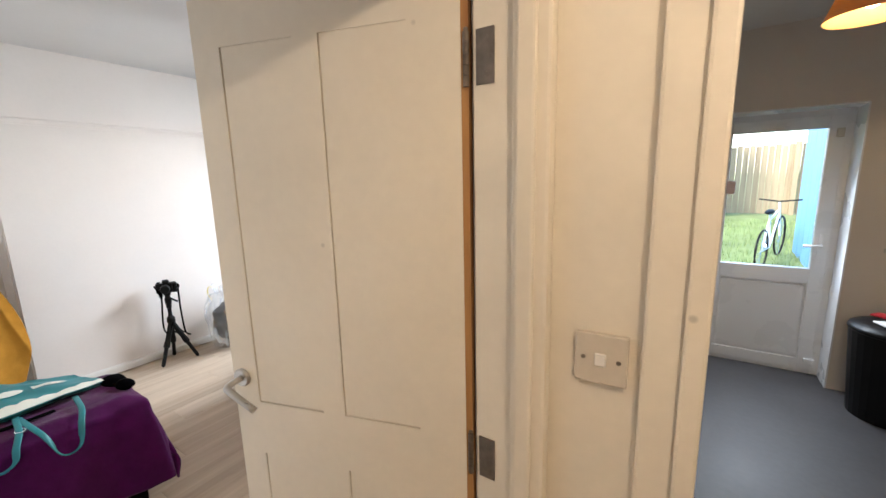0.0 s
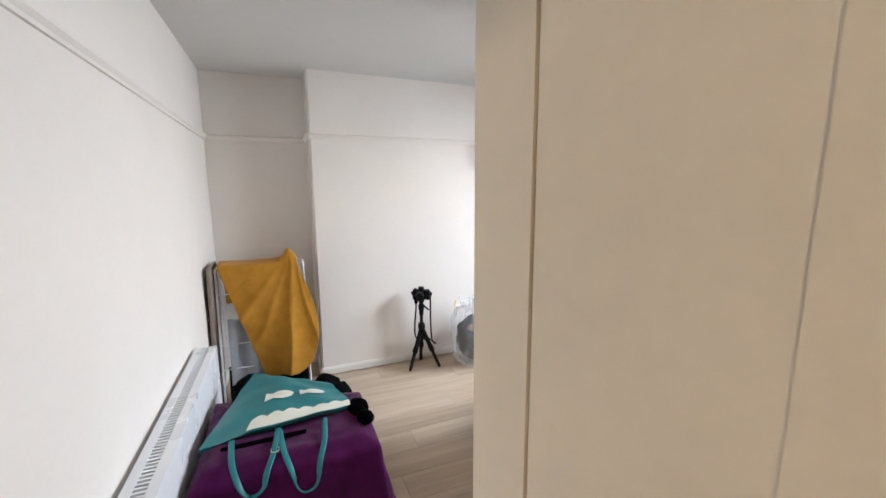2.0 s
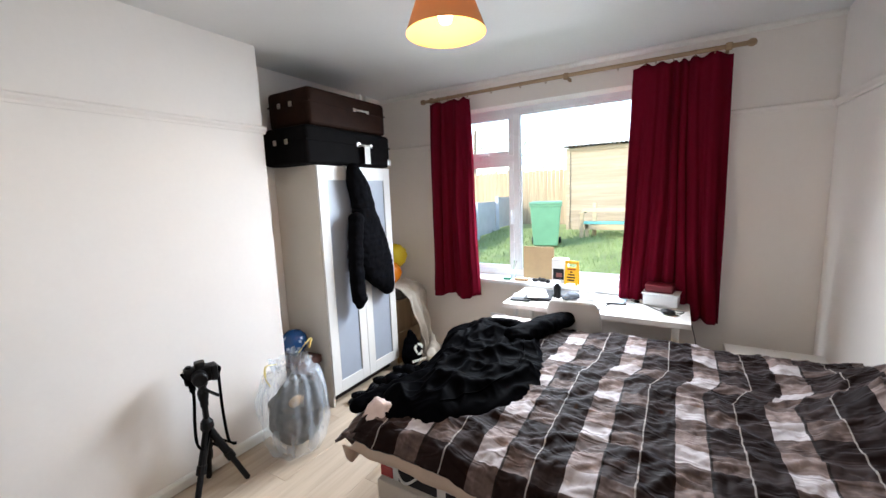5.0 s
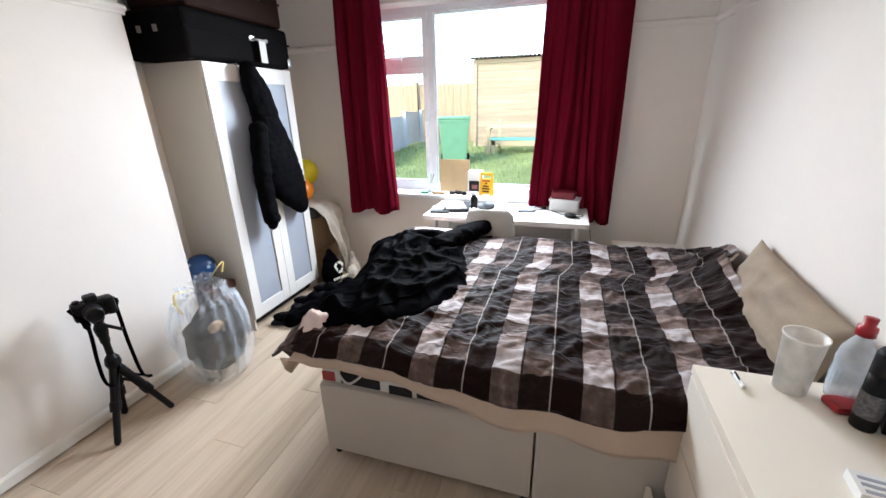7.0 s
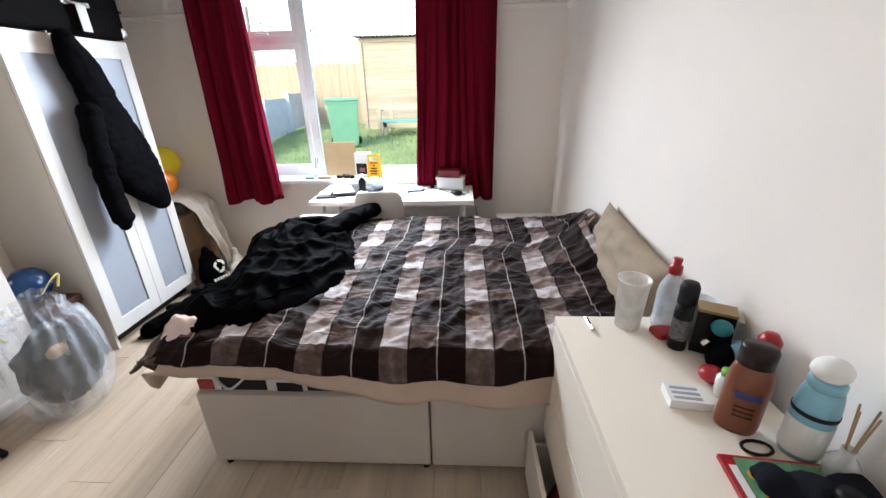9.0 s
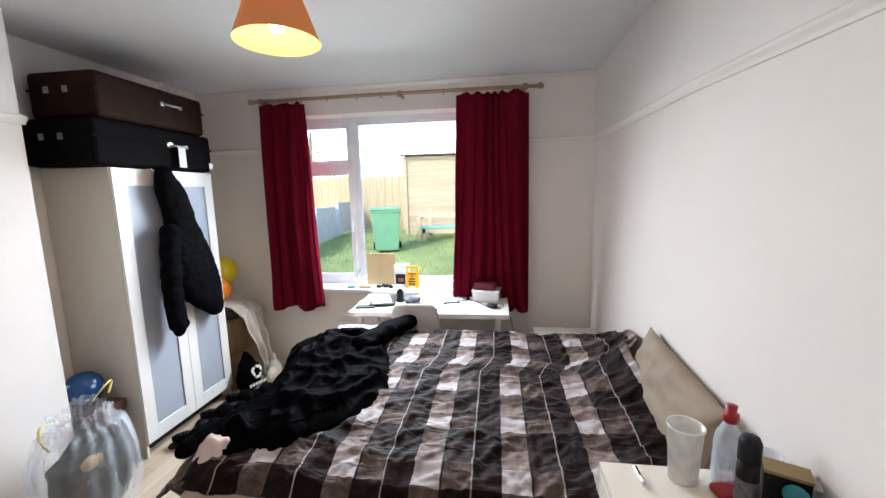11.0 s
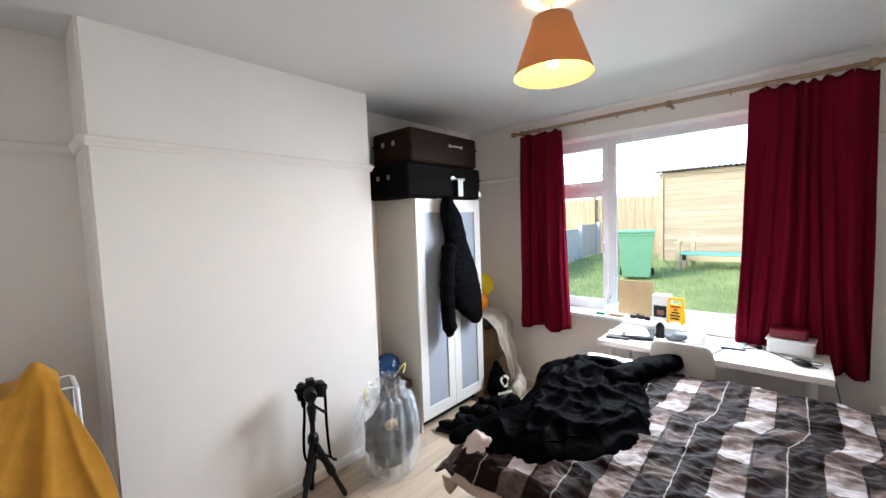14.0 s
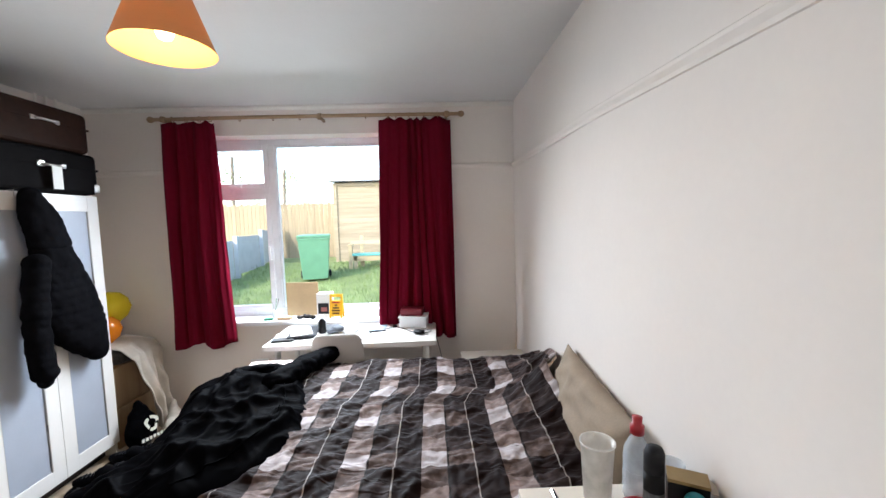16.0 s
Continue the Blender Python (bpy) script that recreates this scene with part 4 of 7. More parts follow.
# ---- radiator on the south wall ----
def radiator():
    r = thing("radiator", (-2.9, 0.36, 0.12), "white steel panel radiator with a slotted top grille", "radiator")
    x0, x1, y0, y1, z0, z1 = -3.53, -2.262, 0.300, 0.405, 0.13, 0.70
    part("front_panel", box(x0, y1 - 0.018, z0, x1, y1, z1 - 0.006, 0.006), UPVC, r)
    part("back_panel", box(x0 + 0.01, y0, z0, x1 - 0.01, y0 + 0.014, z1 - 0.01, 0.004), UPVC, r)
    for x in (x0, x1 - 0.012):
        part("end_cover", box(x, y0, z0 + 0.02, x + 0.012, y1 - 0.002, z1 - 0.002, 0.004), UPVC, r)
    g = bmesh.new()
    n = 62
    for k in range(n):
        x = x0 + 0.02 + (x1 - x0 - 0.04) * k / (n - 1)
        box(x - 0.0045, y0 + 0.03, z1 - 0.012, x + 0.0045, y1 - 0.032, z1, 0, g)
    box(x0 + 0.012, y0, z1 - 0.010, x1 - 0.012, y0 + 0.032, z1 + 0.001, 0, g)
    box(x0 + 0.012, y1 - 0.034, z1 - 0.010, x1 - 0.012, y1, z1 + 0.001, 0, g)
    part("top_grille", g, UPVC, r)
    part("core", box(x0 + 0.02, y0 + 0.03, z0 + 0.02, x1 - 0.02, y1 - 0.035, z1 - 0.05), mat("shadowed_fins", (0.35, 0.35, 0.35), 0.6), r)
    for x in (x0 + 0.15, x1 - 0.15):
        part("wall_bracket", box(x - 0.02, SOUTH, z0 + 0.06, x + 0.02, y0, z0 + 0.45), UPVC, r)
    p = lathe([(0, 0), (0.023, 0), (0.023, 0.005), (0.018, 0.008), (0.014, 0.012), (0, 0.012)], (0, 0, 0), 18)
    part("air_plug", turned(p, Matrix.Translation((x1, (y0 + y1) / 2, z1 - 0.055)) @ pose(0, 0, 0, 0, 90)), CHROME, r, "chrome and black bleed plug")
    part("plug_core", turned(lathe([(0, 0), (0.013, 0), (0.012, 0.014), (0, 0.014)], (0, 0, 0), 12), Matrix.Translation((x1, (y0 + y1) / 2, z1 - 0.055)) @ pose(0, 0, 0, 0, 90)), BLACK_PLASTIC, r)
    part("pipe", tube([(x1 - 0.03, 0.35, z0 + 0.02), (x1 - 0.03, 0.35, 0.0)], 0.008, 10), CHROME, r)
    return r


radiator()

# ---- purple towel over a trunk, with a bag on it ----
trunk = thing("blanket_chest", (-2.77, 0.78, 0), "black fabric-covered blanket chest under a towel", "chest")
part("body", box(-2.96, 0.46, 0.0, -2.52, 1.08, 0.50, 0.03), CASE_BLACK, trunk)
part("lid", box(-2.965, 0.455, 0.485, -2.51, 1.085, 0.535, 0.015), CASE_BLACK, trunk)


def purple(u, v):
    line_u, _ = hang([(-3.17 + 0.28 * v, 0, 0.40), (-3.15 + 0.28 * v, 0, 0.53), (-3.08 + 0.27 * v, 0, 0.555), (-2.54, 0, 0.565), (-2.475, 0, 0.53), (-2.45, 0, 0.44), (-2.43, 0, 0.13)])
    line_v, _ = hang([(0, 0.425, 0.42), (0, 0.44, 0.53), (0, 0.49, 0.565), (0, 1.06, 0.565), (0, 1.115, 0.54), (0, 1.13, 0.44), (0, 1.15, 0.21)])
    a, b = line_u(u), line_v(v)
    z = min(a.z, b.z) if min(a.z, b.z) > 0.5 else 0.565 - math.hypot(0.565 - a.z, 0.565 - b.z) * (0.86 if a.z < 0.5 and b.z < 0.5 else 1)
    z = max(z, 0.10 + 0.03 * math.sin(9 * v))
    x = a.x + (0.05 * math.sin(6.5 * v * math.pi) * max(0, 0.53 - a.z) * 1.4)
    y = b.y + (0.05 * math.sin(5.2 * u * math.pi + 1) * max(0, 0.53 - b.z) * 1.2)
    if a.z < 0.5 and b.y > 1.05:
        y += 0.10 * (0.5 - a.z)
    lump = 0.016 * n3(a.x * 5, b.y * 5, 3) + 0.006 * n3(a.x * 14, b.y * 14, 6)
    return (x + lump * (a.z < 0.5), y, z + lump + 0.012)


thicken(solo("purple_towel", sheet(80, 70, purple), TOWEL_PURPLE, "deep purple towel draped over a chest", "towel", smooth=True), 0.010)


def bag_surface(u, v, lift=0.0):
    """u from the rim with the wave print (0) back to the base of the bag (1); v across."""
    front = Vector((-2.675, 0.44, 0.59)).lerp(Vector((-2.745, 1.06, 0.60)), v)
    back = Vector((-3.37, 0.60, 0.560)).lerp(Vector((-3.04, 0.985, 0.578)), v)
    p = front.lerp(back, u)
    s = math.sin(math.pi * min(1, max(0, v))) * math.sin(math.pi * (0.12 + 0.84 * u))
    ridge = 0.018 * math.exp(-((v - 0.30 - 0.05 * u) / 0.16) ** 2) * (0.15 + 0.85 * u) * (1 if u < 0.93 else (1 - u) / 0.07)
    p.z += 0.024 * s + ridge + 0.010 * n3(u * 5, v * 5, 2) + lift
    return p


bag = thing("shopping_bag", (-3.0, 0.75, 0.575), "teal woven shopping bag with white fish and wave print, lying flat", "bag")
part("bag_top", sheet(36, 36, lambda u, v: bag_surface(u, v)), TEAL, bag, smooth=True)
part("bag_back", sheet(20, 20, lambda u, v: bag_surface(u, v) - Vector((0, 0, 0.012 + 0.05 * math.sin(math.pi * v) * math.sin(math.pi * u)))), TEAL, bag, smooth=True)
part("bag_side", sheet(14, 10, lambda u, v: bag_surface(u, 0.0) + Vector((0.03 * v * (1 - u), -0.01 * v, -0.04 * v * u))), TEAL, bag, smooth=True)


def wave(u, v):
    top = 0.15 + 0.042 * abs(math.sin(math.pi * 6.5 * v))
    return bag_surface(0.012 + (top - 0.012) * u, 0.27 + 0.72 * v, 0.004)


part("wave_print", sheet(6, 90, wave), OFFWHITE_PRINT, bag, "white scalloped wave print", True)


def fish(cu, cv, size, spin):
    bm = bmesh.new()
    outline = []
    for k in range(20):
        a = 2 * math.pi * k / 20
        outline.append((math.cos(a), 0.42 * math.sin(a)))
    outline[9:12] = [(-0.9, 0.18), (-1.45, 0.42), (-1.45, -0.42), (-0.9, -0.18)]
    c, s = math.cos(spin), math.sin(spin)
    pts = [bag_surface(cu + size * (y * c + x * s) * 1.7, cv + size * (x * c - y * s), 0.0045) for x, y in outline]
    mid = bm.verts.new(bag_surface(cu, cv, 0.0045))
    vs = [bm.verts.new(p) for p in pts]
    for a, b in zip(vs, vs[1:] + vs[:1]):
        bm.faces.new((mid, a, b))
    return part("fish_print", bm, OFFWHITE_PRINT, bag, "white fish print")


fish(0.48, 0.46, 0.10, 0.15)
fish(0.52, 0.75, 0.095, 0.05)
for y0, y1, deep in ((0.555, 0.735, 0.505), (0.735, 0.925, 0.468)):
    ym = y0 * 0.6 + y1 * 0.4
    loop = curve_points([(-2.69, y0, 0.592), (-2.54, y0 + 0.015, 0.592), (-2.47, y0 + 0.035, 0.565), (-2.445, ym - 0.015, deep + 0.02), (-2.442, ym + 0.015, deep), (-2.445, ym + 0.05, deep + 0.02), (-2.47, y1 - 0.045, 0.565), (-2.55, y1 - 0.02, 0.592), (-2.70, y1 - 0.005, 0.594)], 6)
    part("strap", tube(loop, 0.011, 8, None, 0.25), TEAL, bag, "", True)
black_bag = bmesh.new()
blob(black_bag, -2.74, 1.075, 0.588, 0.08, 0.05, 0.022)
blob(black_bag, -2.64, 1.09, 0.59, 0.05, 0.04, 0.024)
fused(solo("belt_bag", black_bag, BLACK_NYLON, "black nylon belt bag half under the teal bag", "bag"), 0.008, 0.008, 0.05)
clip = thing("key_ring", (-2.58, 0.72, 0.58), "small steel ring on a black strap", "key ring")
part("ring", tube([(-2.555 + 0.016 * math.cos(a), 0.72 + 0.016 * math.sin(a), 0.592) for a in [k * math.pi / 8 for k in range(17)]], 0.0025, 6), CHROME, clip)
part("strap", box(-2.66, 0.52, 0.583, -2.635, 0.84, 0.587, 0.001), BLACK_NYLON, clip)

# ---- clothes airer with a mustard towel ----
airer = thing("clothes_airer", (-4.2, 0.65, 0), "white wire clothes airer loaded with laundry", "clothes airer")
for y in (0.345, 0.93):
    part("side_frame", tube([(-4.02, y, 0), (-4.06, y, 0.55), (-4.12, y, 1.04), (-4.30, y, 1.04), (-4.42, y, 0.0)], 0.008, 8), UPVC, airer)
for z, x in ((1.045, -4.12), (1.045, -4.30), (0.86, -4.10), (0.68, -4.08), (0.50, -4.055), (0.32, -4.04), (0.68, -4.35), (0.32, -4.39)):
    part("rail", tube([(x, 0.345, z), (x, 0.93, z)], 0.004, 6), UPVC, airer)


def mustard(u, v):
    """u down from the back over the top rail, v across; the folds fan out from one raised corner."""
    line, _ = hang([(-4.40, 0, 0.70), (-4.31, 0, 1.05), (-4.22, 0, 1.062), (-4.10, 0, 1.05), (-4.05, 0, 0.75), (-4.00, 0, 0.205)])
    p = line(u)
    front = max(0, (u - 0.42) / 0.58)
    left = 0.362 + 0.285 * front
    right = 0.885 + 0.125 * math.sin(min(1.9, 2.5 * front)) - 0.05 * max(0, front - 0.76) / 0.24
    y = left + (right - left) * v
    z = p.z + front ** 2 * (0.055 * min(1, v / 0.55) - 0.05 * (1 - v) ** 2) + 0.03 * front ** 4 * math.sin(7 * v)
    peak = 0.085 * math.exp(-((v - 0.90) / 0.085) ** 2) * math.exp(-((u - 0.37) / 0.09) ** 2)
    z += 0.016 - 0.008 * math.sin(math.pi * min(1, v / 0.9)) * math.exp(-((u - 0.36) / 0.12) ** 2)
    ang = math.atan2(y - 0.86, max(0.02, 1.15 - z))
    pleat = lambda a: (1 - abs(math.sin(a))) ** 1.6
    fold = front ** 0.6 * (0.040 * pleat(5.2 * ang + 0.35) + 0.022 * pleat(11 * ang + 1.1 + 0.6 * n3(v * 3, u * 3, 1)) + 0.020 * n3(v * 3, u * 3, 7))
    return (p.x + fold + 0.02 * front * math.sin(math.pi * v), y, z + peak + 0.005 * n3(v * 9, u * 7, 2))


thicken(solo("mustard_towel", sheet(110, 120, mustard), TOWEL_YELLOW, "mustard yellow towel drying over a clothes airer", "towel", smooth=True), 0.008)
for y0, y1, zlow, material, name, label in ((0.40, 0.66, 0.20, GREY_CLOTH, "grey_shirt", "pale grey shirt drying on the airer"), (0.38, 0.92, 0.06, BLACK_CLOTH, "black_trousers", "black trousers drying on the airer's low rail")):
    top, lean = (0.68, -0.02) if material is GREY_CLOTH else (0.32, -0.035)
    thicken(solo(name, sheet(24, 24, lambda u, v: (-4.055 + lean + 0.035 * u + 0.018 * math.sin(9 * v + 2 * u), y0 + (y1 - y0) * v, top + (zlow - top) * u + 0.02 * n3(u * 3, v * 5, 4))), material, label, "laundry", smooth=True), 0.006)
# tall dark strip at the south wall, built as a thin taupe board
board = thing("ironing_board", (-4.3, 0.30, 0), "flat taupe board standing against the wall", "ironing board")
part("board_top", turned(box(-0.16, -0.012, 0, 0.16, 0.012, 1.07, 0.008), pose(-4.17, 0.300, 0, -1.0)), DARK_PANEL, board)
part("board_leg", turned(box(-0.10, 0.012, 0.02, -0.08, 0.022, 0.95, 0.003), pose(-4.17, 0.302, 0, -1.0)), STEEL, board)
heap = bmesh.new()
for x, y, z, a, b, c in ((-3.75, 0.72, 0.12, 0.18, 0.24, 0.13), (-3.68, 0.98, 0.12, 0.16, 0.13, 0.12), (-3.72, 1.02, 0.24, 0.10, 0.09, 0.06), (-3.8, 0.55, 0.2, 0.14, 0.14, 0.16), (-3.62, 1.12, 0.14, 0.07, 0.06, 0.14), (-3.27, 0.70, 0.27, 0.19, 0.20, 0.27), (-3.45, 0.80, 0.22, 0.16, 0.22, 0.20), (-3.55, 1.05, 0.20, 0.12, 0.10, 0.12)):
    blob(heap, x, y, z, a, b, c)
fused(solo("clothes_heap", heap, BLACK_CLOTH, "heap of black clothes on the floor between chest and airer", "clothes"), 0.016, 0.05, 0.08)

# ---- tripod with a camera ----
def tripod():
    t = thing("tripod", (-4.20, 1.90, 0), "black tripod carrying a camera", "tripod")
    hub = Vector((-4.205, 1.905, 0.36))
    for fx, fy in ((-4.116, 1.762), (-4.095, 2.030), (-4.300, 1.925)):
        f = Vector((fx, fy, 0.012))
        a, b = hub.lerp(f, 0.04), hub.lerp(f, 0.55)
        leg = part("leg", tube([a, b], 0.020, 10), BLACK_PLASTIC, t)
        part("lower_leg", tube([b, f], 0.015, 10), BLACK_PLASTIC, leg)
        part("clamp", tube([b - (f - a).normalized() * 0.025, b + (f - a).normalized() * 0.02], 0.024, 10), BLACK_PLASTIC, leg)
        part("rubber_foot", blob(bmesh.new(), f.x, f.y, 0.014, 0.012, 0.012, 0.014, seg=10), BLACK_PLASTIC, leg)
        m = hub.lerp(f, 0.42)
        part("brace", tube([hub + Vector((0, 0, -0.09)), m], 0.007, 6), BLACK_PLASTIC, t)
    part("hub", lathe([(0, -0.02), (0.028, -0.02), (0.034, 0.0), (0.030, 0.03), (0.016, 0.05), (0, 0.05)], hub, 16), BLACK_PLASTIC, t)
    part("column", lathe([(0, -0.12), (0.015, -0.12), (0.015, 0.2), (0, 0.2)], hub, 12), BLACK_PLASTIC, t)
    part("collar", lathe([(0, 0), (0.02, 0), (0.021, 0.04), (0.014, 0.05), (0, 0.05)], hub + Vector((0, 0, 0.12)), 14), BLACK_PLASTIC, t)
    head = part("pan_head", lathe([(0, 0.16), (0.024, 0.16), (0.028, 0.20), (0.018, 0.225), (0.028, 0.242), (0.030, 0.262), (0, 0.262)], hub, 16), BLACK_PLASTIC, t)
    part("pan_handle", tube([hub + Vector((0.01, 0.0, 0.22)), hub + Vector((0.08, 0.04, 0.18))], 0.008, 8), BLACK_PLASTIC, head)
    return t


tripod()
cam_thing = thing("photo_camera", (-4.205, 1.905, 0.622), "black mirrorless camera with a neck strap on a tripod", "camera")
C = pose(-4.205, 1.905, 0.668, 0, 0, 68) @ Matrix.Diagonal((1.14, 1.14, 1.14, 1))
cb = box(-0.066, -0.024, -0.043, 0.066, 0.024, 0.036, 0.012)
box(-0.022, -0.026, 0.03, 0.022, 0.022, 0.058, 0.010, cb)
box(0.038, -0.036, -0.043, 0.070, 0.01, 0.034, 0.012, cb)
part("body", turned(cb, C), BLACK_PLASTIC, cam_thing)
part("lens", turned(lathe([(0, 0), (0.031, 0), (0.033, 0.02), (0.031, 0.055), (0.026, 0.062), (0, 0.056)], (0, 0, 0), 24), C @ Matrix.Translation((-0.008, -0.020, -0.006)) @ pose(0, 0, 0, 90)), BLACK_PLASTIC, cam_thing)
part("dial", turned(lathe([(0, 0), (0.012, 0), (0.012, 0.010), (0, 0.010)], (0, 0, 0), 14), C @ Matrix.Translation((-0.045, 0, 0.034))), BLACK_PLASTIC, cam_thing)
for sx, y_top, y_low, z_low in ((-0.068, 1.850, 1.832, 0.27), (0.070, 1.985, 1.992, 0.20)):
    a = C @ Vector((sx, 0, 0.02))
    pts = curve_points([a, Vector((-4.185, y_top, 0.60)), Vector((-4.18, (y_top + y_low) / 2 - 0.006, 0.42)), Vector((-4.175, y_low, z_low + 0.04)), Vector((-4.178, y_low + 0.03, z_low)), Vector((-4.19, 1.915, z_low + 0.10))], 7)
    part("strap", tube(pts, 0.017, 6, None, 0.3), BLACK_NYLON, cam_thing, "", True)

# ---- clear sack of dark clothes ----
def sack():
    s = thing("clear_sack", (-4.06, 2.36, 0), "clear plastic sack of dark clothes with yellow drawstrings", "sack")
    cx, cy = -4.065, 2.355

    def skin(u, v):
        a = 2 * math.pi * v
        z = 0.004 + 0.60 * u
        r = 0.205 * (math.sin(math.pi * min(1, 0.22 + 0.62 * u)) ** 0.75) if u < 0.86 else 0.105 + 0.10 * (u - 0.86)
        if u < 0.04:
            r *= u / 0.04 * 0.4 + 0.6
        r *= 1 + 0.10 * math.sin(17 * a + 4 * n3(u * 3, 0, 2)) * (0.12 + u ** 2) + 0.10 * n3(math.cos(a) * 2, math.sin(a) * 2, u * 4)
        return (cx + 0.95 * r * math.cos(a), cy + r * math.sin(a), z + 0.03 * math.sin(3 * a + 1) * max(0, u - 0.8) * 4)

    part("film", sheet(46, 84, skin), BAG_FILM, s, "milky clear plastic film", True)
    inside = bmesh.new()
    for x, y, z, a, b, c in ((0, 0.01, 0.22, 0.155, 0.170, 0.17), (-0.02, 0.05, 0.33, 0.13, 0.12, 0.13), (0.02, -0.05, 0.31, 0.12, 0.11, 0.12)):
        blob(inside, cx + x, cy + y, z, a, b, c)
    fused(part("dark_clothes", inside, mat("dark_blue_clothes", (0.008, 0.009, 0.012), 0.8, spread=0.4, scale=9, bump=0.5), s, "dark clothes inside"), 0.014, 0.05, 0.07)
    tan = blob(bmesh.new(), cx + 0.115, cy - 0.07, 0.385, 0.03, 0.05, 0.035)
    fused(part("tan_garment", tan, CARD, s, "tan garment inside"), 0.01, 0.03)
    part("drawstring", tube(curve_points([(cx - 0.02, cy + 0.08, 0.60), (cx + 0.01, cy + 0.12, 0.66), (cx + 0.0, cy + 0.17, 0.67), (cx + 0.02, cy + 0.13, 0.62)], 6), 0.006, 6, None, 0.4), STRING_YELLOW, s, "pale yellow drawstring")
    part("drawstring", tube(curve_points([(cx, cy - 0.10, 0.60), (cx + 0.02, cy - 0.18, 0.62), (cx + 0.04, cy - 0.20, 0.56), (cx + 0.03, cy - 0.17, 0.50)], 6), 0.006, 6, None, 0.4), STRING_YELLOW, s, "pale yellow drawstring")
    return s


sack()


def balloon(name, x, y, z, r, material, label, rx=1.0):
    b = thing(name, (x, y, z - r), label, "balloon", "party balloons")
    part("balloon_skin", lathe([(0, -r * 1.12), (r * 0.10, -r * 1.10), (r * 0.35, -r * 0.95), (r * 0.8, -r * 0.55), (r, 0), (r * 0.85, r * 0.5), (r * 0.5, r * 0.84), (0, r * 0.98)], (x, y, z), 28), material, b, smooth=True)
    part("knot", blob(bmesh.new(), x, y, z - r * 1.15, 0.010, 0.010, 0.012, seg=8), material, b)
    return b


low_box = thing("shoe_box", (-4.45, 2.68, 0), "dark red-brown box beside the wardrobe", "box")
part("body", box(-4.62, 2.56, 0, -4.28, 2.76, 0.40, 0.006), mat("dark_red_brown_card", (0.06, 0.022, 0.018), 0.6), low_box)
part("lid", box(-4.63, 2.552, 0.37, -4.27, 2.768, 0.425, 0.006), mat("dark_red_brown_lid", (0.07, 0.026, 0.02), 0.6), low_box)
blue = balloon("balloon", -4.42, 2.66, 0.535, 0.098, BALLOON_B, "blue balloon printed with pale stars, on a box")
for k in range(16):
    a, e = k * 2.4, -0.75 + 1.5 * ((k * 7) % 16) / 16
    d = Vector((math.cos(a) * math.cos(e), math.sin(a) * math.cos(e), math.sin(e)))
    st = bmesh.new()
    ring = []
    for j in range(10):
        rr = 0.017 if j % 2 == 0 else 0.007
        ring.append(st.verts.new((rr * math.cos(j * math.pi / 5), rr * math.sin(j * math.pi / 5), 0)))
    st.faces.new(ring)
    turned(st, Matrix.Translation(Vector((-4.42, 2.66, 0.535)) + d * 0.0995) @ d.to_track_quat("Z", "Y").to_matrix().to_4x4())
    part("star", st, mat("pale_star_print", (0.35, 0.50, 0.68), 0.4) if k == 0 else bpy.data.materials["pale_star_print"], blue)

# ---- wardrobe ----
def wardrobe():
    w = thing("wardrobe", (-4.43, 3.19, 0), "white two-door wardrobe with frosted blue-grey door panels", "wardrobe")
    x0, x1, y0, y1, z1 = -4.655, -4.215, 2.80, 3.585, 1.795
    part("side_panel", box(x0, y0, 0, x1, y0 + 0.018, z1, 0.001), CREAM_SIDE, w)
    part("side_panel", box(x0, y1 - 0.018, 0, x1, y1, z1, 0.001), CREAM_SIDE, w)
    part("top_panel", box(x0, y0 + 0.018, z1 - 0.02, x1, y1 - 0.018, z1, 0.001), WHITE, w)
    part("bottom_panel", box(x0, y0 + 0.018, 0.10, x1, y1 - 0.018, 0.118), WHITE, w)
    part("back_panel", box(x0, y0 + 0.018, 0.10, x0 + 0.006, y1 - 0.018, z1 - 0.02), WHITE, w)
    part("plinth", box(x1 - 0.09, y0 + 0.018, 0.0, x1 - 0.075, y1 - 0.018, 0.10), DARK_CAP, w)
    for a, b in ((y0 + 0.002, 3.191), (3.195, y1 - 0.002)):
        d = bmesh.new()
        xf, xb, za, zb, t = -4.195, -4.213, 0.095, z1 - 0.004, 0.078
        box(xb, a, za, xf, a + t, zb, 0.0015, d)
        box(xb, b - t, za, xf, b, zb, 0.0015, d)
        box(xb, a + t, za, xf, b - t, za + 0.09, 0.0015, d)
        box(xb, a + t, zb - 0.10, xf, b - t, zb, 0.0015, d)
        door = part("door", d, WHITE, w)
        part("frosted_panel", box(xb + 0.004, a + t - 0.002, za + 0.088, xf - 0.008, b - t + 0.002, zb - 0.098), FROSTED, door, "frosted blue-grey panel")
        edge = bmesh.new()
        box(xf - 0.008, a + t, za + 0.09, xf - 0.002, a + t + 0.004, zb - 0.10, 0, edge)
        box(xf - 0.008, b - t - 0.004, za + 0.09, xf - 0.002, b - t, zb - 0.10, 0, edge)
        part("panel_bead", edge, STEEL, door)
    return w


wardrobe()


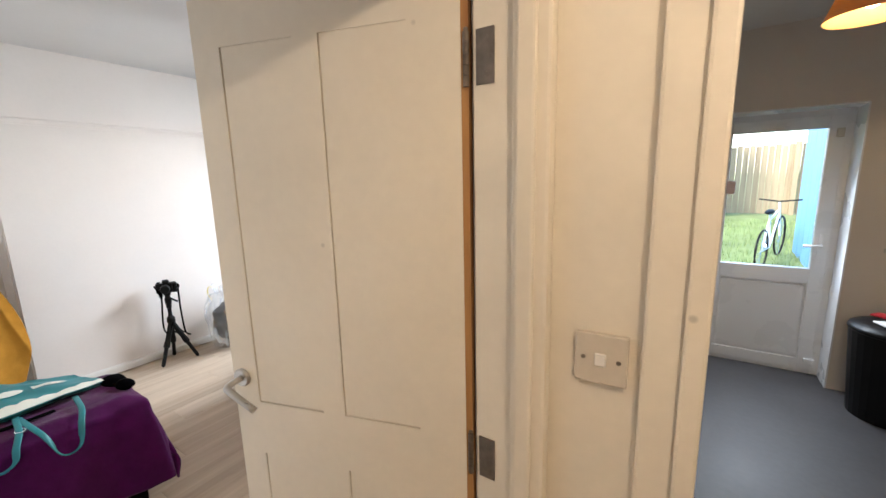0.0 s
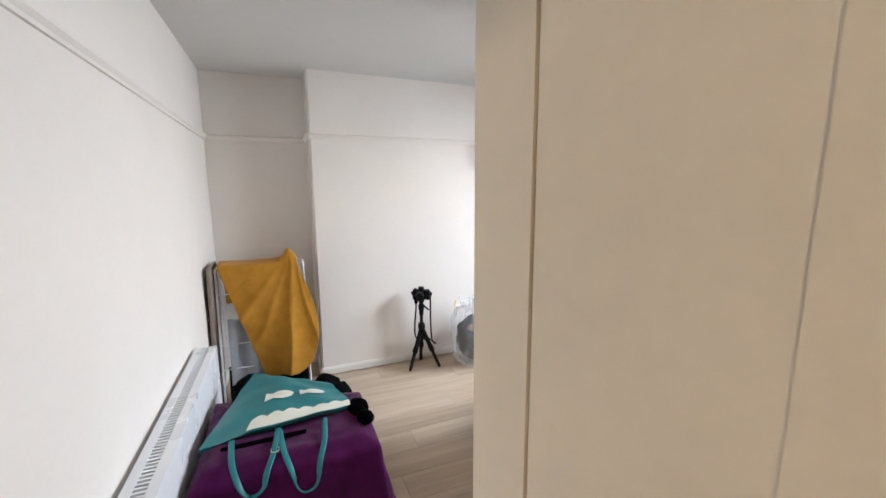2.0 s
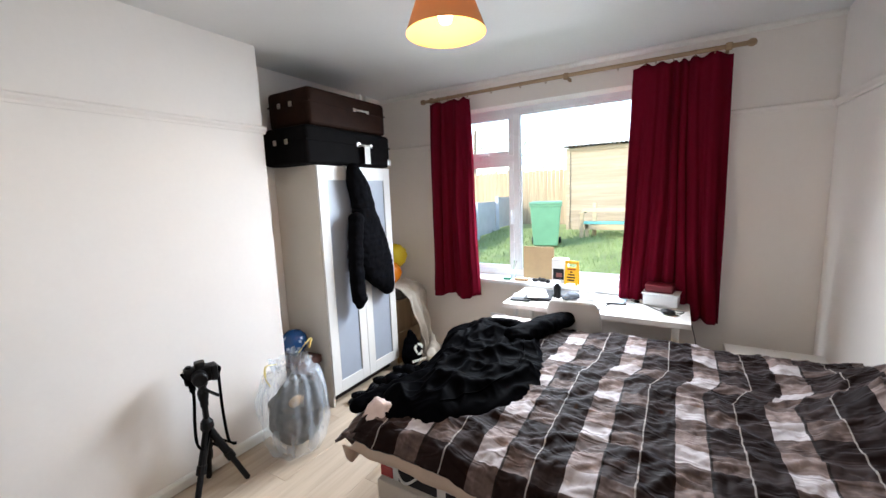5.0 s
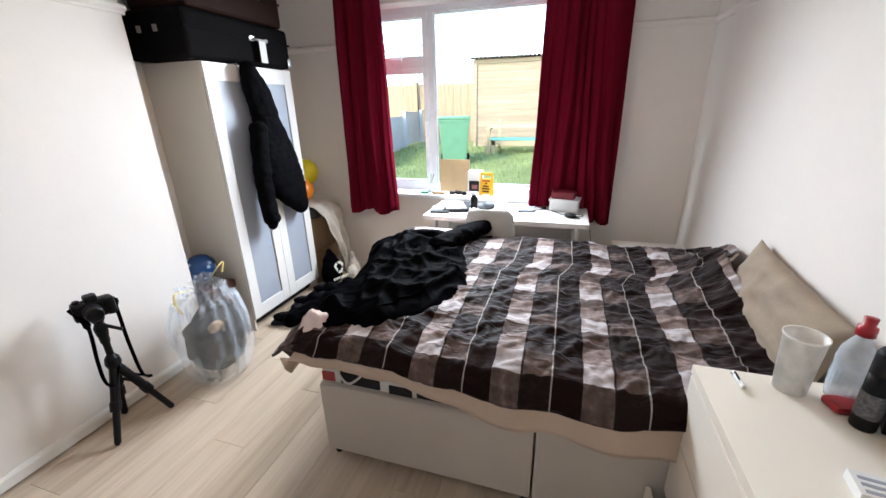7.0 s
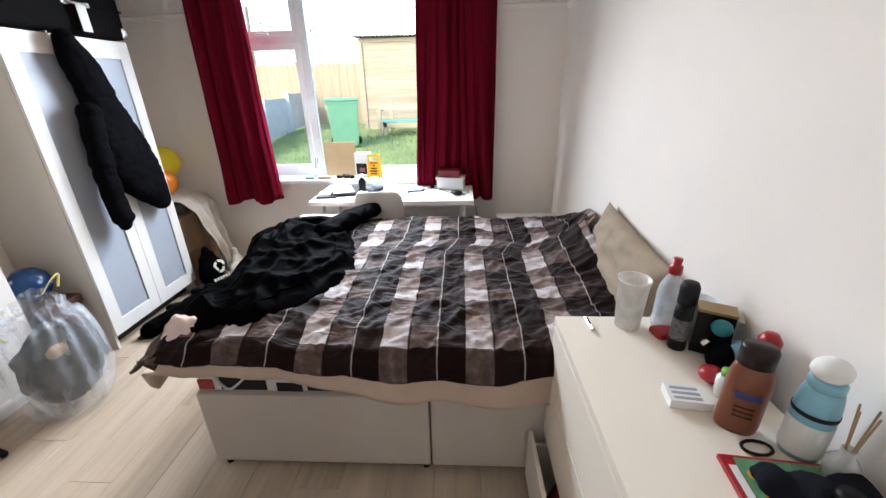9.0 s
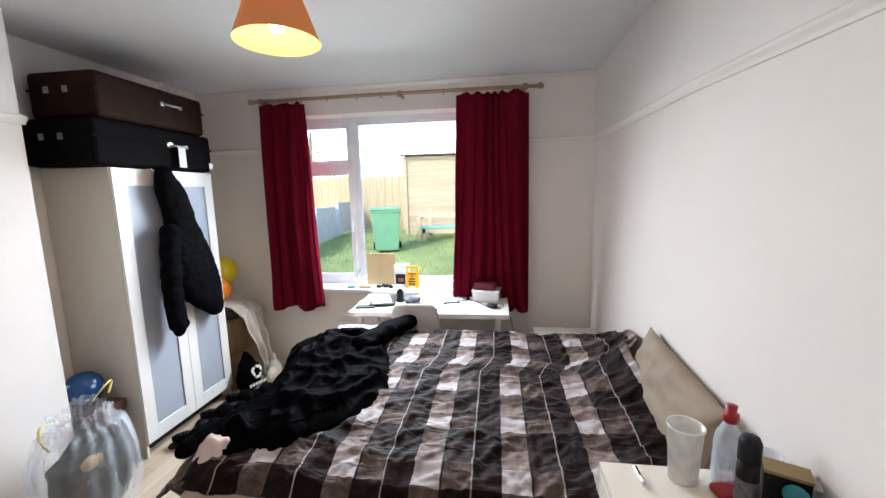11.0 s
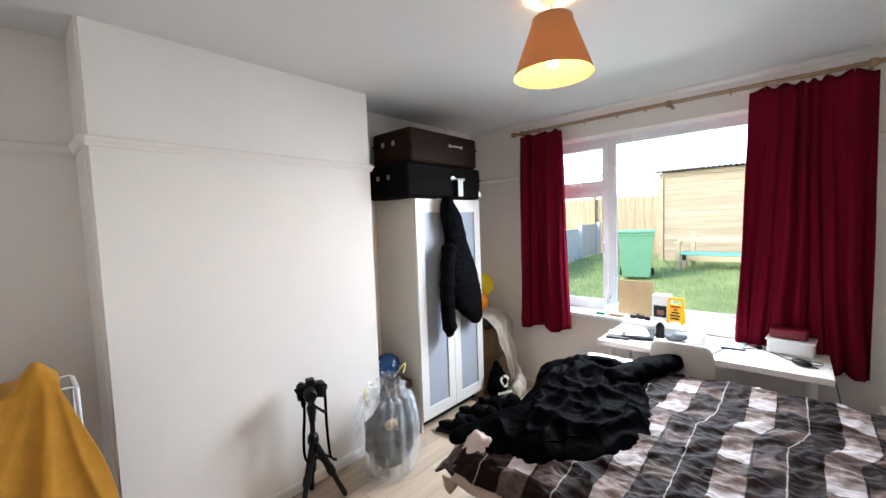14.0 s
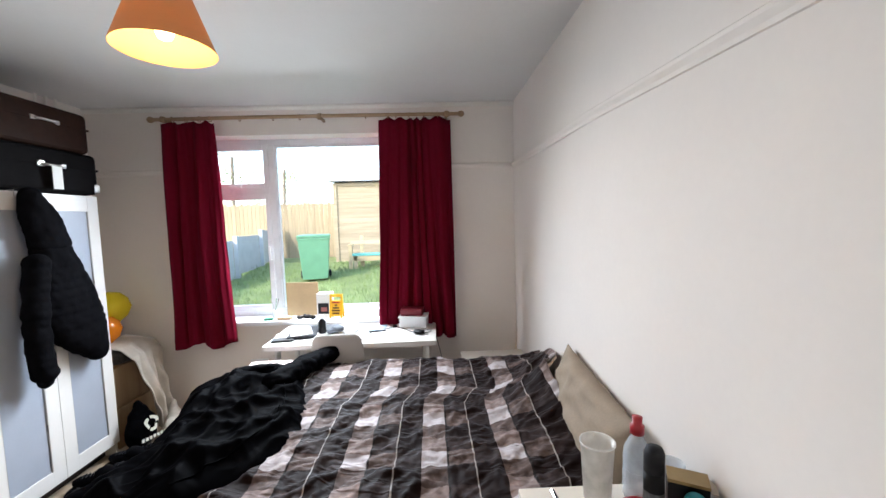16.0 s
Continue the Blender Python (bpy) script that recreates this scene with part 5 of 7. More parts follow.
def suitcase(name, x0, x1, y0, y1, z0, z1, material, label, latches):
    s = thing(name, ((x0 + x1) / 2, (y0 + y1) / 2, z0), label, "suitcase", "suitcases on the wardrobe")
    part("shell", box(x0, y0, z0 + 0.004, x1, y1, z1, 0.035, None, 4), material, s, smooth=False)
    zm = z0 + (z1 - z0) * 0.62
    part("seam", box(x0 - 0.002, y0 - 0.002, zm - 0.006, x1 + 0.003, y1 + 0.002, zm + 0.006, 0.003), material, s)
    ym = y0 + (y1 - y0) * 0.64
    part("carry_handle", tube(curve_points([(x1 - 0.004, ym - 0.062, z0 + 0.16), (x1 + 0.026, ym - 0.048, z0 + 0.155), (x1 + 0.028, ym + 0.048, z0 + 0.155), (x1 - 0.004, ym + 0.062, z0 + 0.16)], 5), 0.007, 8), STEEL, s, "steel carrying handle")
    for dy in (-0.072, 0.072):
        part("handle_mount", box(x1 - 0.002, ym + dy - 0.014, z0 + 0.148, x1 + 0.006, ym + dy + 0.014, z0 + 0.172, 0.003), STEEL, s)
    for y in latches:
        part("latch", box(x1 - 0.003, y - 0.016, zm - 0.015, x1 + 0.007, y + 0.016, zm + 0.018, 0.003), STEEL, s)
    for y in (y0 + 0.07, y0 + 0.22):
        part("side_latch", box(-4.32 - (y - y0) * 0.8, y0 - 0.007, zm - 0.02, -4.29 - (y - y0) * 0.8, y0 + 0.003, zm + 0.015, 0.003), STEEL, s)
    for y in (y0 + 0.05, y1 - 0.05):
        for x in (x0 + 0.05, x1 - 0.05):
            part("foot", box(x - 0.015, y - 0.015, z0, x + 0.015, y + 0.015, z0 + 0.012, 0.004), BLACK_PLASTIC, s)
    return s


case = suitcase("suitcase", -4.63, -4.165, 2.70, 3.575, 1.796, 2.055, CASE_BLACK, "large black fabric suitcase lying on the wardrobe", (3.20,))
part("luggage_tag", box(-4.133, 3.225, 1.815, -4.130, 3.285, 1.955, 0.001), PAPER, case, "white paper luggage tag")
part("corner_guard", box(-4.20, 3.535, 1.81, -4.160, 3.579, 1.87, 0.012), STEEL, case)
suitcase("suitcase", -4.61, -4.185, 2.76, 3.555, 2.056, 2.31, CASE_BROWN, "brown leatherette suitcase stacked on a black one", ())
pipes = thing("heating_pipes", (-4.63, 3.75, 2.1), "white painted heating pipes in the corner", "pipes")
for y in (3.70, 3.77, 3.84):
    part("pipe", tube([(-4.635, y, 2.03), (-4.635, y, TOP)], 0.009, 8), TRIM, pipes)

# ---- black hooded jacket on the wardrobe door ----
def jacket_on_door():
    x = -4.135
    coat = thing("hooded_jacket", (x, 3.1, 0.75), "black padded hooded jacket hanging on the wardrobe door", "jacket")
    hood, body, sleeve = bmesh.new(), bmesh.new(), bmesh.new()
    spine = curve_points([(3.07, 1.75, 0.050), (3.11, 1.66, 0.090), (3.15, 1.54, 0.100), (3.17, 1.42, 0.115), (3.20, 1.30, 0.150), (3.23, 1.16, 0.172), (3.27, 1.02, 0.168), (3.32, 0.90, 0.130), (3.39, 0.81, 0.062)], 3)
    for y, z, r in spine:
        y, r = y + 0.015, 1.16 * r
        blob(hood if z > 1.46 else body, x, y, z, 0.045 + 0.14 * r, r, 0.065)
    for k in range(14):
        t = k / 13
        blob(sleeve, x + 0.025, 3.06 - 0.035 * math.sin(t * 2.5), 1.40 - 0.60 * t, 0.055, 0.066, 0.06)
    fused(part("hood", hood, BLACK_CLOTH, coat, "", True), 0.011, 0.02, 0.06, 4)
    fused(part("body", body, BLACK_CLOTH, coat, "", True), 0.011, 0.022, 0.07, 4)
    fused(part("sleeve", sleeve, BLACK_CLOTH, coat, "", True), 0.011, 0.022, 0.07, 4)
    fused(part("cuff", blob(bmesh.new(), x + 0.02, 3.045, 0.755, 0.036, 0.040, 0.045), BLACK_CLOTH, coat, "", True), 0.008, 0.008, 0.03, 3)
    return coat


jacket_on_door()
over = thing("door_hook", (-4.20, 3.06, 1.74), "thin steel hook over the wardrobe door", "hook")
part("hook", tube([(-4.225, 3.06, 1.798), (-4.190, 3.06, 1.799), (-4.188, 3.06, 1.76), (-4.16, 3.06, 1.745)], 0.003, 6), STEEL, over)


# ---- black coat across the bed ----
def coat_on_bed():
    coat = thing("puffer_coat", (-2.9, 2.6, 0.66), "creased black puffer coat thrown across the bed", "coat")

    def body(u, v):
        y = 2.03 + 1.20 * v
        mid = -3.00 + 0.13 * math.sin(math.pi * min(1, 1.25 * v))
        half = 0.15 + 0.17 * math.sin(math.pi * min(0.5, 0.95 * v)) - 0.07 * max(0, v - 0.8) / 0.2
        half += 0.026 * n3(v * 5, (u > 0.5) * 4.0, 3) + 0.005 * n3(v * 14, (u > 0.5) * 4.0, 1)
        a = 2 * u - 1
        x = mid + half * a
        rise = max(0, 1 - abs(a) ** 3.2) ** 0.7 * min(1, 9 * v, 9 * (1 - v)) ** 0.6
        crease = lambda p, q, s: (1 - min(1, 2.4 * abs(n3(p, q, s)))) ** 2
        z = 0.648 + rise * (0.062 + 0.035 * n3(x * 3.4, y * 3.4, 3) + 0.046 * crease(x * 4.2 - y * 2.6, (x + y) * 1.8, 7) + 0.022 * crease(x * 8 + y * 3, y * 5 - x * 3, 2) + 0.007 * crease(x * 13 - y * 6, y * 9 + x * 5, 5))
        return (x, y + 0.02 * math.sin(5 * a), z)

    thicken(part("body", sheet(110, 180, body), BLACK_NYLON, coat, "", True), 0.012)
    far = bmesh.new()
    for k in range(11):
        t = k / 10
        blob(far, -2.84 + 0.17 * t, 2.98 + 0.44 * t, 0.715 + 0.012 * math.sin(3 * t), 0.085 - 0.015 * t, 0.085, 0.062 - 0.012 * t)
    fused(part("sleeve", far, BLACK_NYLON, coat, "", True), 0.009, 0.022, 0.05, 5)
    near = bmesh.new()
    for k in range(10):
        t = k / 9
        blob(near, -3.05 - 0.15 * t, 2.42 - 0.36 * t, 0.692 - 0.015 * t * t, 0.070 - 0.022 * t, 0.07, 0.038 - 0.010 * t)
    fused(part("sleeve", near, BLACK_NYLON, coat, "", True), 0.009, 0.022, 0.05, 5)
    collar = bmesh.new()
    for k in range(9):
        t = k / 8
        blob(collar, -3.12 + 0.30 * t, 3.13 + 0.05 * math.sin(math.pi * t), 0.70, 0.05, 0.055, 0.055)
    fused(part("collar", collar, BLACK_NYLON, coat, "", True), 0.009, 0.02, 0.05, 4)
    seam = [Vector(body(0.80, 0.08 + 0.8 * k / 30)) + Vector((0, 0, 0.008)) for k in range(31)]
    part("zip", tube(seam, 0.004, 6), BLACK_NYLON, coat)
    return coat


coat_on_bed()

# ---- corner heap: crate, balloons, cloths, cap ----
crate = thing("wooden_box", (-4.42, 3.82, 0), "brown wooden box stacked with folded clothes", "box")
for a, b in ((0.0, 0.29), (0.295, 0.585)):
    part("board", box(-4.62, 3.64, a, -4.24, 4.02, b, 0.006), wood("box_veneer", (0.34, 0.23, 0.13), (0.20, 0.12, 0.065), 0.6, axis=2) if a == 0 else bpy.data.materials["box_veneer"], crate)
fold = bmesh.new()
for k in range(4):
    blob(fold, -4.43 + 0.02 * k, 3.80 + 0.02 * (k % 2), 0.605 + 0.035 * k, 0.19 - 0.015 * k, 0.17 - 0.01 * k, 0.03)
fused(solo("folded_clothes", fold, mat("dark_patterned_clothes", (0.07, 0.065, 0.06), 0.9, spread=0.7, scale=22, bump=0.5), "pile of dark folded clothes on a box", "clothes"), 0.012, 0.03, 0.05)
balloon("balloon", -4.40, 3.86, 0.985, 0.125, BALLOON_Y, "yellow balloon resting on folded clothes")
balloon("balloon", -4.36, 3.74, 0.845, 0.105, BALLOON_O, "orange balloon resting on folded clothes")


def cream(u, v):
    line, _ = hang([(-4.42, 0, 0.76), (-4.22, 0, 0.735), (-4.13, 0, 0.66), (-4.075, 0, 0.45), (-4.03, 0, 0.10)])
    p = line(u)
    w = 0.19 - 0.135 * u
    return (p.x + 0.034 * math.sin(15 * v + 3 * u) * u + 0.035 * n3(u * 5, v * 6, 1), 3.83 + w * (2 * v - 1) + 0.015 * math.sin(9 * u), p.z + 0.02 * n3(u * 4, v * 4, 3) - 0.03 * (2 * v - 1) ** 2)


thicken(solo("cream_sheet", sheet(60, 48, cream), CREAM_CLOTH, "cream cloth trailing from the box to the floor", "cloth", smooth=True), 0.008)
pouch = bmesh.new()
for x, y, z, a, b, c in ((-3.98, 3.84, 0.10, 0.06, 0.07, 0.10), (-3.96, 3.76, 0.08, 0.05, 0.06, 0.08), (-4.0, 3.86, 0.20, 0.03, 0.03, 0.06)):
    blob(pouch, x, y, z, a, b, c)
fused(solo("cream_soft_bag", pouch, CREAM_CLOTH, "small cream cloth bag slumped on the floor", "bag"), 0.010, 0.02, 0.05)
sb = bmesh.new()
for x, y, z, a, b, c in ((-4.10, 3.66, 0.13, 0.075, 0.135, 0.13), (-4.11, 3.66, 0.24, 0.05, 0.085, 0.07), (-4.11, 3.66, 0.30, 0.03, 0.04, 0.05)):
    blob(sb, x, y, z, a, b, c)
gym = solo("drawstring_bag", sb, BLACK_NYLON, "black drawstring bag with a white printed emblem", "bag")
fused(gym, 0.012, 0.02, 0.06)
em = bmesh.new()
ringpts = [(0.045 * math.cos(a) * (1 + 0.2 * math.sin(3 * a)), 0.055 * math.sin(a)) for a in [k * math.pi / 9 for k in range(18)]]
ov = [em.verts.new((p[0], 0, p[1])) for p in ringpts]
iv = [em.verts.new((p[0] * 0.55, 0, p[1] * 0.6)) for p in ringpts]
for k in range(18):
    if k % 6 != 5:
        em.faces.new((ov[k], ov[(k + 1) % 18], iv[(k + 1) % 18], iv[k]))
turned(em, pose(-4.012, 3.645, 0.185, -12, 0, 68))
part("emblem_print", em, OFFWHITE_PRINT, gym, "white printed emblem")
for k in range(7):
    bar = box(-0.085 + 0.025 * k, -0.001, -0.105, -0.068 + 0.025 * k, 0.001, -0.083)
    part("lettering_bar", turned(bar, pose(-4.012, 3.645, 0.185, -12, 0, 68)), OFFWHITE_PRINT, gym)


def shoe():
    s = thing("shoe", (0, 0, 0), "black trainer in a row beneath the wardrobe", "shoe", "shoes by the wardrobe")
    up = bmesh.new()
    blob(up, 0, 0.0, 0.055, 0.045, 0.13, 0.04)
    blob(up, 0, -0.06, 0.085, 0.042, 0.065, 0.05)
    part("upper", up, BLACK_CLOTH, s, smooth=True)
    part("sole", box(-0.045, -0.135, 0, 0.045, 0.135, 0.028, 0.014, None, 3), BLACK_PLASTIC, s)
    lace = bmesh.new()
    for k in range(4):
        tube([(-0.025, -0.01 + 0.022 * k, 0.100 - 0.004 * k), (0.025, -0.005 + 0.022 * k, 0.100 - 0.004 * k)], 0.003, 5, lace)
    part("laces", lace, DARK_PRINT, s)
    return s


first = shoe()
spots = [(-4.04, 2.96, 104), (-4.00, 3.07, 78), (-4.06, 3.22, 97), (-3.95, 3.30, 62), (-4.04, 3.44, 84), (-3.93, 3.53, 118), (-3.83, 2.93, 35), (-3.80, 3.08, 66)]
first.matrix_basis = pose(spots[0][0], spots[0][1], 0, 0, 0, spots[0][2])
for x, y, a in spots[1:]:
    copy_thing(first, pose(x, y, 0, 0, 0, a))


# ---- desk under the window ----
def desk():
    d = thing("desk", (-2.56, 3.83, 0), "plain white desk with tubular legs under the window", "desk")
    part("desk_top", box(-3.145, 3.515, 0.715, -1.962, 4.035, 0.75, 0.003), WHITE, d)
    for x, y in ((-3.07, 3.59), (-2.04, 3.59), (-3.07, 3.97), (-2.04, 3.97)):
        leg = part("leg", lathe([(0, 0), (0.02, 0), (0.02, 0.712), (0, 0.712)], (x, y, 0.003), 16), WHITE, d)
        part("mount_plate", box(x - 0.05, y - 0.05, 0.710, x + 0.05, y + 0.05, 0.715), WHITE, leg)
    return d


desk()


def shell_chair():
    c = thing("shell_chair", (-2.633, 3.62, 0), "white moulded shell chair pushed up to the desk", "chair")

    def back(u, v):
        a = 2 * u - 1
        z = 0.44 + 0.395 * v
        w = 0.185 - 0.03 * v ** 3
        taper = 1.0 if v < 0.88 else 1 - ((v - 0.88) / 0.12) ** 2 * 0.28
        return (-2.633 + w * a * taper, 3.47 - 0.03 * v + 0.07 * a * a * (1 - 0.3 * v), z)

    def seat(u, v):
        a = 2 * u - 1
        return (-2.633 + 0.20 * a, 3.47 + 0.07 * a * a * (1 - v) + 0.38 * v, 0.44 + 0.025 * a * a - 0.02 * math.sin(math.pi * v))

    thicken(part("backrest", sheet(20, 16, back), CHAIR_SHADED, c, smooth=True), 0.008)
    thicken(part("seat", sheet(18, 14, seat), CHAIR_SHADED, c, smooth=True), 0.008)
    for sx in (-1, 1):
        for y0, y1 in ((3.53, 3.47), (3.77, 3.85)):
            part("leg", tube([(-2.633 + sx * 0.12, y0, 0.435), (-2.633 + sx * 0.20, y1, 0.0)], 0.011, 8), STEEL, c)
    return c


shell_chair()


def round_thing(name, at, profile, material, label, category, cap=None, cap_material=None, band=None, seg=22, tilt=None):
    t = thing(name, at, label, category)
    part("body", lathe(profile, at, seg), material, t, smooth=True)
    if cap:
        part("cap", lathe(cap, at, seg), cap_material, t, smooth=True)
    if band:
        part("label_band", lathe(band[0], at, seg), band[1], t)
    return t


def block(name, x, y, z, w, d, h, spin, material, label, category, bevel=0.003):
    return solo(name, turned(box(-w / 2, -d / 2, 0, w / 2, d / 2, h, bevel), pose(x, y, z, 0, 0, spin)), material, label, category)


D = 0.7502
block("notebook_stack", -2.95, 3.78, D, 0.20, 0.26, 0.022, 12, DARK_PRINT, "dark notebook on the white desk", "notebook")
block("notebook", -2.96, 3.76, D + 0.0225, 0.15, 0.20, 0.008, 22, PAPER, "open white notebook with scribbles", "notebook", 0.001)
block("laptop", -2.86, 3.90, D, 0.22, 0.16, 0.016, 6, mat("dark_laptop_lid", (0.05, 0.055, 0.065), 0.35), "closed dark laptop on the desk", "laptop")
block("phone", -3.045, 3.635, D + 0.0025, 0.15, 0.08, 0.012, 8, BLACK_PLASTIC, "black phone lying on the desk", "phone")
wire = thing("earphones", (-2.95, 3.68, D), "tangled black earphone wire on the white desk", "earphones")
part("wire", tube(curve_points([(-3.02, 3.72, D + 0.003), (-2.97, 3.66, D + 0.004), (-2.92, 3.70, D + 0.006), (-2.96, 3.735, D + 0.004), (-2.99, 3.69, D + 0.007), (-2.93, 3.65, D + 0.004), (-2.87, 3.69, D + 0.004), (-2.89, 3.74, D + 0.003)], 6), 0.005, 6), BLACK_PLASTIC, wire)
for x, y in ((-3.02, 3.72), (-2.89, 3.74)):
    part("earbud", blob(bmesh.new(), x, y, D + 0.010, 0.013, 0.011, 0.010, seg=10), BLACK_PLASTIC, wire)
block("paper_sheet", -3.05, 3.74, D, 0.15, 0.21, 0.002, 25, PAPER, "loose white paper on the desk", "paper", 0.0005)
block("glasses_case", -2.98, 3.66, D + 0.0, 0.06, 0.035, 0.014, 40, BLACK_PLASTIC, "small black case on the desk", "case", 0.005)
round_thing("medicine_bottle", (-2.815, 3.80, D), [(0, 0), (0.026, 0), (0.028, 0.005), (0.028, 0.085), (0.012, 0.108), (0.012, 0.115), (0, 0.115)], BLACK_PLASTIC, "dark brown medicine bottle with a white cap", "bottle", [(0, 0.112), (0.015, 0.112), (0.015, 0.135), (0, 0.137)], UPVC)
round_thing("roll_of_tissue", (-2.60, 3.80, D), [(0.02, 0), (0.052, 0), (0.052, 0.10), (0.02, 0.10), (0.02, 0)], PAPER, "white toilet roll on the desk", "tissue roll")
pouch2 = bmesh.new()
blob(pouch2, -2.70, 3.80, D + 0.03, 0.055, 0.045, 0.03)
blob(pouch2, -2.745, 3.77, D + 0.02, 0.03, 0.03, 0.02)
fused(solo("grey_pouch", pouch2, mat("slate_pouch", (0.09, 0.10, 0.12), 0.8), "slate grey pouch on the desk", "pouch"), 0.006, 0.015, 0.03)
block("blue_folder", -2.47, 3.90, D, 0.24, 0.17, 0.006, -6, mat("pale_blue_card", (0.36, 0.46, 0.56), 0.5), "pale blue folder on the desk", "folder", 0.001)
block("pen", -2.40, 3.78, D, 0.13, 0.009, 0.009, 10, DARK_PRINT, "dark pen on the desk", "pen", 0.002)
tub = thing("storage_tub", (-2.13, 3.91, D), "white plastic tub with a dark red lid", "tub")
part("tub_body", turned(box(-0.105, -0.075, 0, 0.105, 0.075, 0.085, 0.012), pose(-2.13, 3.905, D, 0, 0, -6)), UPVC, tub)
part("tub_rim", turned(box(-0.112, -0.082, 0.080, 0.112, 0.082, 0.090, 0.004), pose(-2.13, 3.905, D, 0, 0, -6)), UPVC, tub)
block("red_box", -2.14, 3.91, D + 0.0905, 0.17, 0.115, 0.055, -8, mat("dark_red_box", (0.16, 0.006, 0.016), 0.45), "dark red box with a small emblem, on a white tub", "box", 0.010)
mouse = bmesh.new()
blob(mouse, -2.085, 3.685, D + 0.016, 0.033, 0.05, 0.017, (0, 0, 50))
solo("computer_mouse", mouse, BLACK_PLASTIC, "black computer mouse with its cable", "mouse", smooth=True)
cable = thing("charger_cable", (-2.2, 3.75, D), "thin black charger cable looped over the desk edge", "cable")
part("cable", tube(curve_points([(-2.32, 3.92, D + 0.003), (-2.22, 3.84, D + 0.004), (-2.12, 3.71, D + 0.008), (-2.02, 3.70, D + 0.006), (-2.0, 3.74, D + 0.01), (-2.06, 3.76, D + 0.006), (-2.12, 3.72, D + 0.004), (-2.02, 3.66, D + 0.004)], 7), 0.0028, 6), BLACK_PLASTIC, cable)
part("cable", tube(curve_points([(-2.26, 3.88, D + 0.003), (-2.42, 3.79, D + 0.003), (-2.48, 3.63, D + 0.003), (-2.485, 3.585, D - 0.01), (-2.48, 3.575, 0.60), (-2.47, 3.58, 0.42)], 7), 0.0028, 6), BLACK_PLASTIC, cable)
part("plug", turned(box(-0.015, -0.01, 0, 0.015, 0.01, 0.016, 0.004), pose(-2.28, 3.90, D, 0, 0, 30)), BLACK_PLASTIC, cable)
part("cable", tube(curve_points([(-1.97, 3.70, D + 0.003), (-1.955, 3.70, 0.70), (-1.92, 3.78, 0.50), (-1.96, 3.95, 0.36)], 7), 0.0025, 6), BLACK_PLASTIC, cable)

# things on the sill
S = 0.7902
block("canvas_board", -3.09, 4.225, S, 0.27, 0.012, 0.285, 0, mat("tan_card", (0.50, 0.36, 0.20), 0.8), "tan board leaning on the window", "board", 0.002)
pbox = block("printed_box", -2.885, 4.17, S, 0.115, 0.10, 0.20, -4, PAPER, "white box with a dark product picture", "box", 0.002)
part("picture", turned(box(-0.045, -0.0525, 0.03, 0.045, -0.0515, 0.12), pose(-2.885, 4.17, S, 0, 0, -4)), DARK_PRINT, pbox)
part("picture", turned(box(-0.02, -0.0535, 0.05, 0.03, -0.0528, 0.085), pose(-2.885, 4.17, S, 0, 0, -4)), mat("dusty_red_print", (0.25, 0.08, 0.07), 0.6), pbox)
sign = thing("caution_stand", (-2.77, 4.10, S), "small yellow folding caution stand with dark text bars", "sign")
for tilt in (9, -9):
    b = bmesh.new()
    y = 0.0
    box(-0.055, -0.002, 0, -0.038, 0.003, 0.20, 0.002, b)
    box(0.038, -0.002, 0, 0.055, 0.003, 0.20, 0.002, b)
    box(-0.038, -0.002, 0.018, 0.038, 0.003, 0.145, 0.002, b)
    box(-0.038, -0.002, 0.175, 0.038, 0.003, 0.20, 0.002, b)
    panel = part("panel", turned(b, pose(-2.775, 4.10, S, 0, 0, -8) @ Matrix.Translation((0, -0.028 if tilt > 0 else 0.028, 0)) @ pose(0, 0, 0, -tilt)), YELLOW, sign)
    if tilt > 0:
        for k, w in enumerate((0.030, 0.034, 0.026, 0.010, 0.034)):
            part("text_bar", turned(box(-w, -0.0035, 0.036 + 0.022 * k, w, -0.0022, 0.047 + 0.022 * k), pose(-2.775, 4.10, S, 0, 0, -8) @ Matrix.Translation((0, -0.028, 0)) @ pose(0, 0, 0, -tilt)), DARK_PRINT if k != 4 else RED, panel)
jar = round_thing("pen_jar", (-3.30, 4.16, S), [(0, 0), (0.026, 0), (0.026, 0.075), (0.023, 0.075), (0.023, 0.004), (0, 0.004)], CLEAR_PLASTIC, "clear jar of pens and brushes on the sill", "jar")
for k, (dx, dy) in enumerate(((0.03, 0.01), (-0.035, 0.0), (0.0, 0.03), (0.045, -0.02))):
    part("brush", tube([(-3.30 - dx * 0.4, 4.16 - dy * 0.4, S + 0.005), (-3.30 + dx, 4.16 + dy, S + 0.16)], 0.0032, 6), (DARK_PRINT, STEEL, GREEN_PRINT, PAPER)[k], jar)
block("green_eraser", -3.33, 4.085, S, 0.07, 0.03, 0.018, 5, mat("green_rubber", (0.03, 0.20, 0.12), 0.7), "green block on the sill", "block")
block("wooden_box_small", -3.20, 4.09, S, 0.11, 0.05, 0.022, -3, CARD, "brown flat box on the sill", "box")
clutter = bmesh.new()
for x, y, a in ((-3.08, 4.10, 0.03), (-3.02, 4.12, 0.035), (-2.97, 4.09, 0.025), (-3.05, 4.14, 0.02)):
    blob(clutter, x, y, S + 0.014, a, a * 0.7, 0.016)
fused(solo("watch_strap", clutter, BLACK_PLASTIC, "black watch and cable heaped on the sill", "watch"), 0.006, 0.02, 0.02)
block("slim_white_box", -2.35, 4.16, S, 0.26, 0.10, 0.06, 0, UPVC, "white box on the sill behind the curtain", "box")

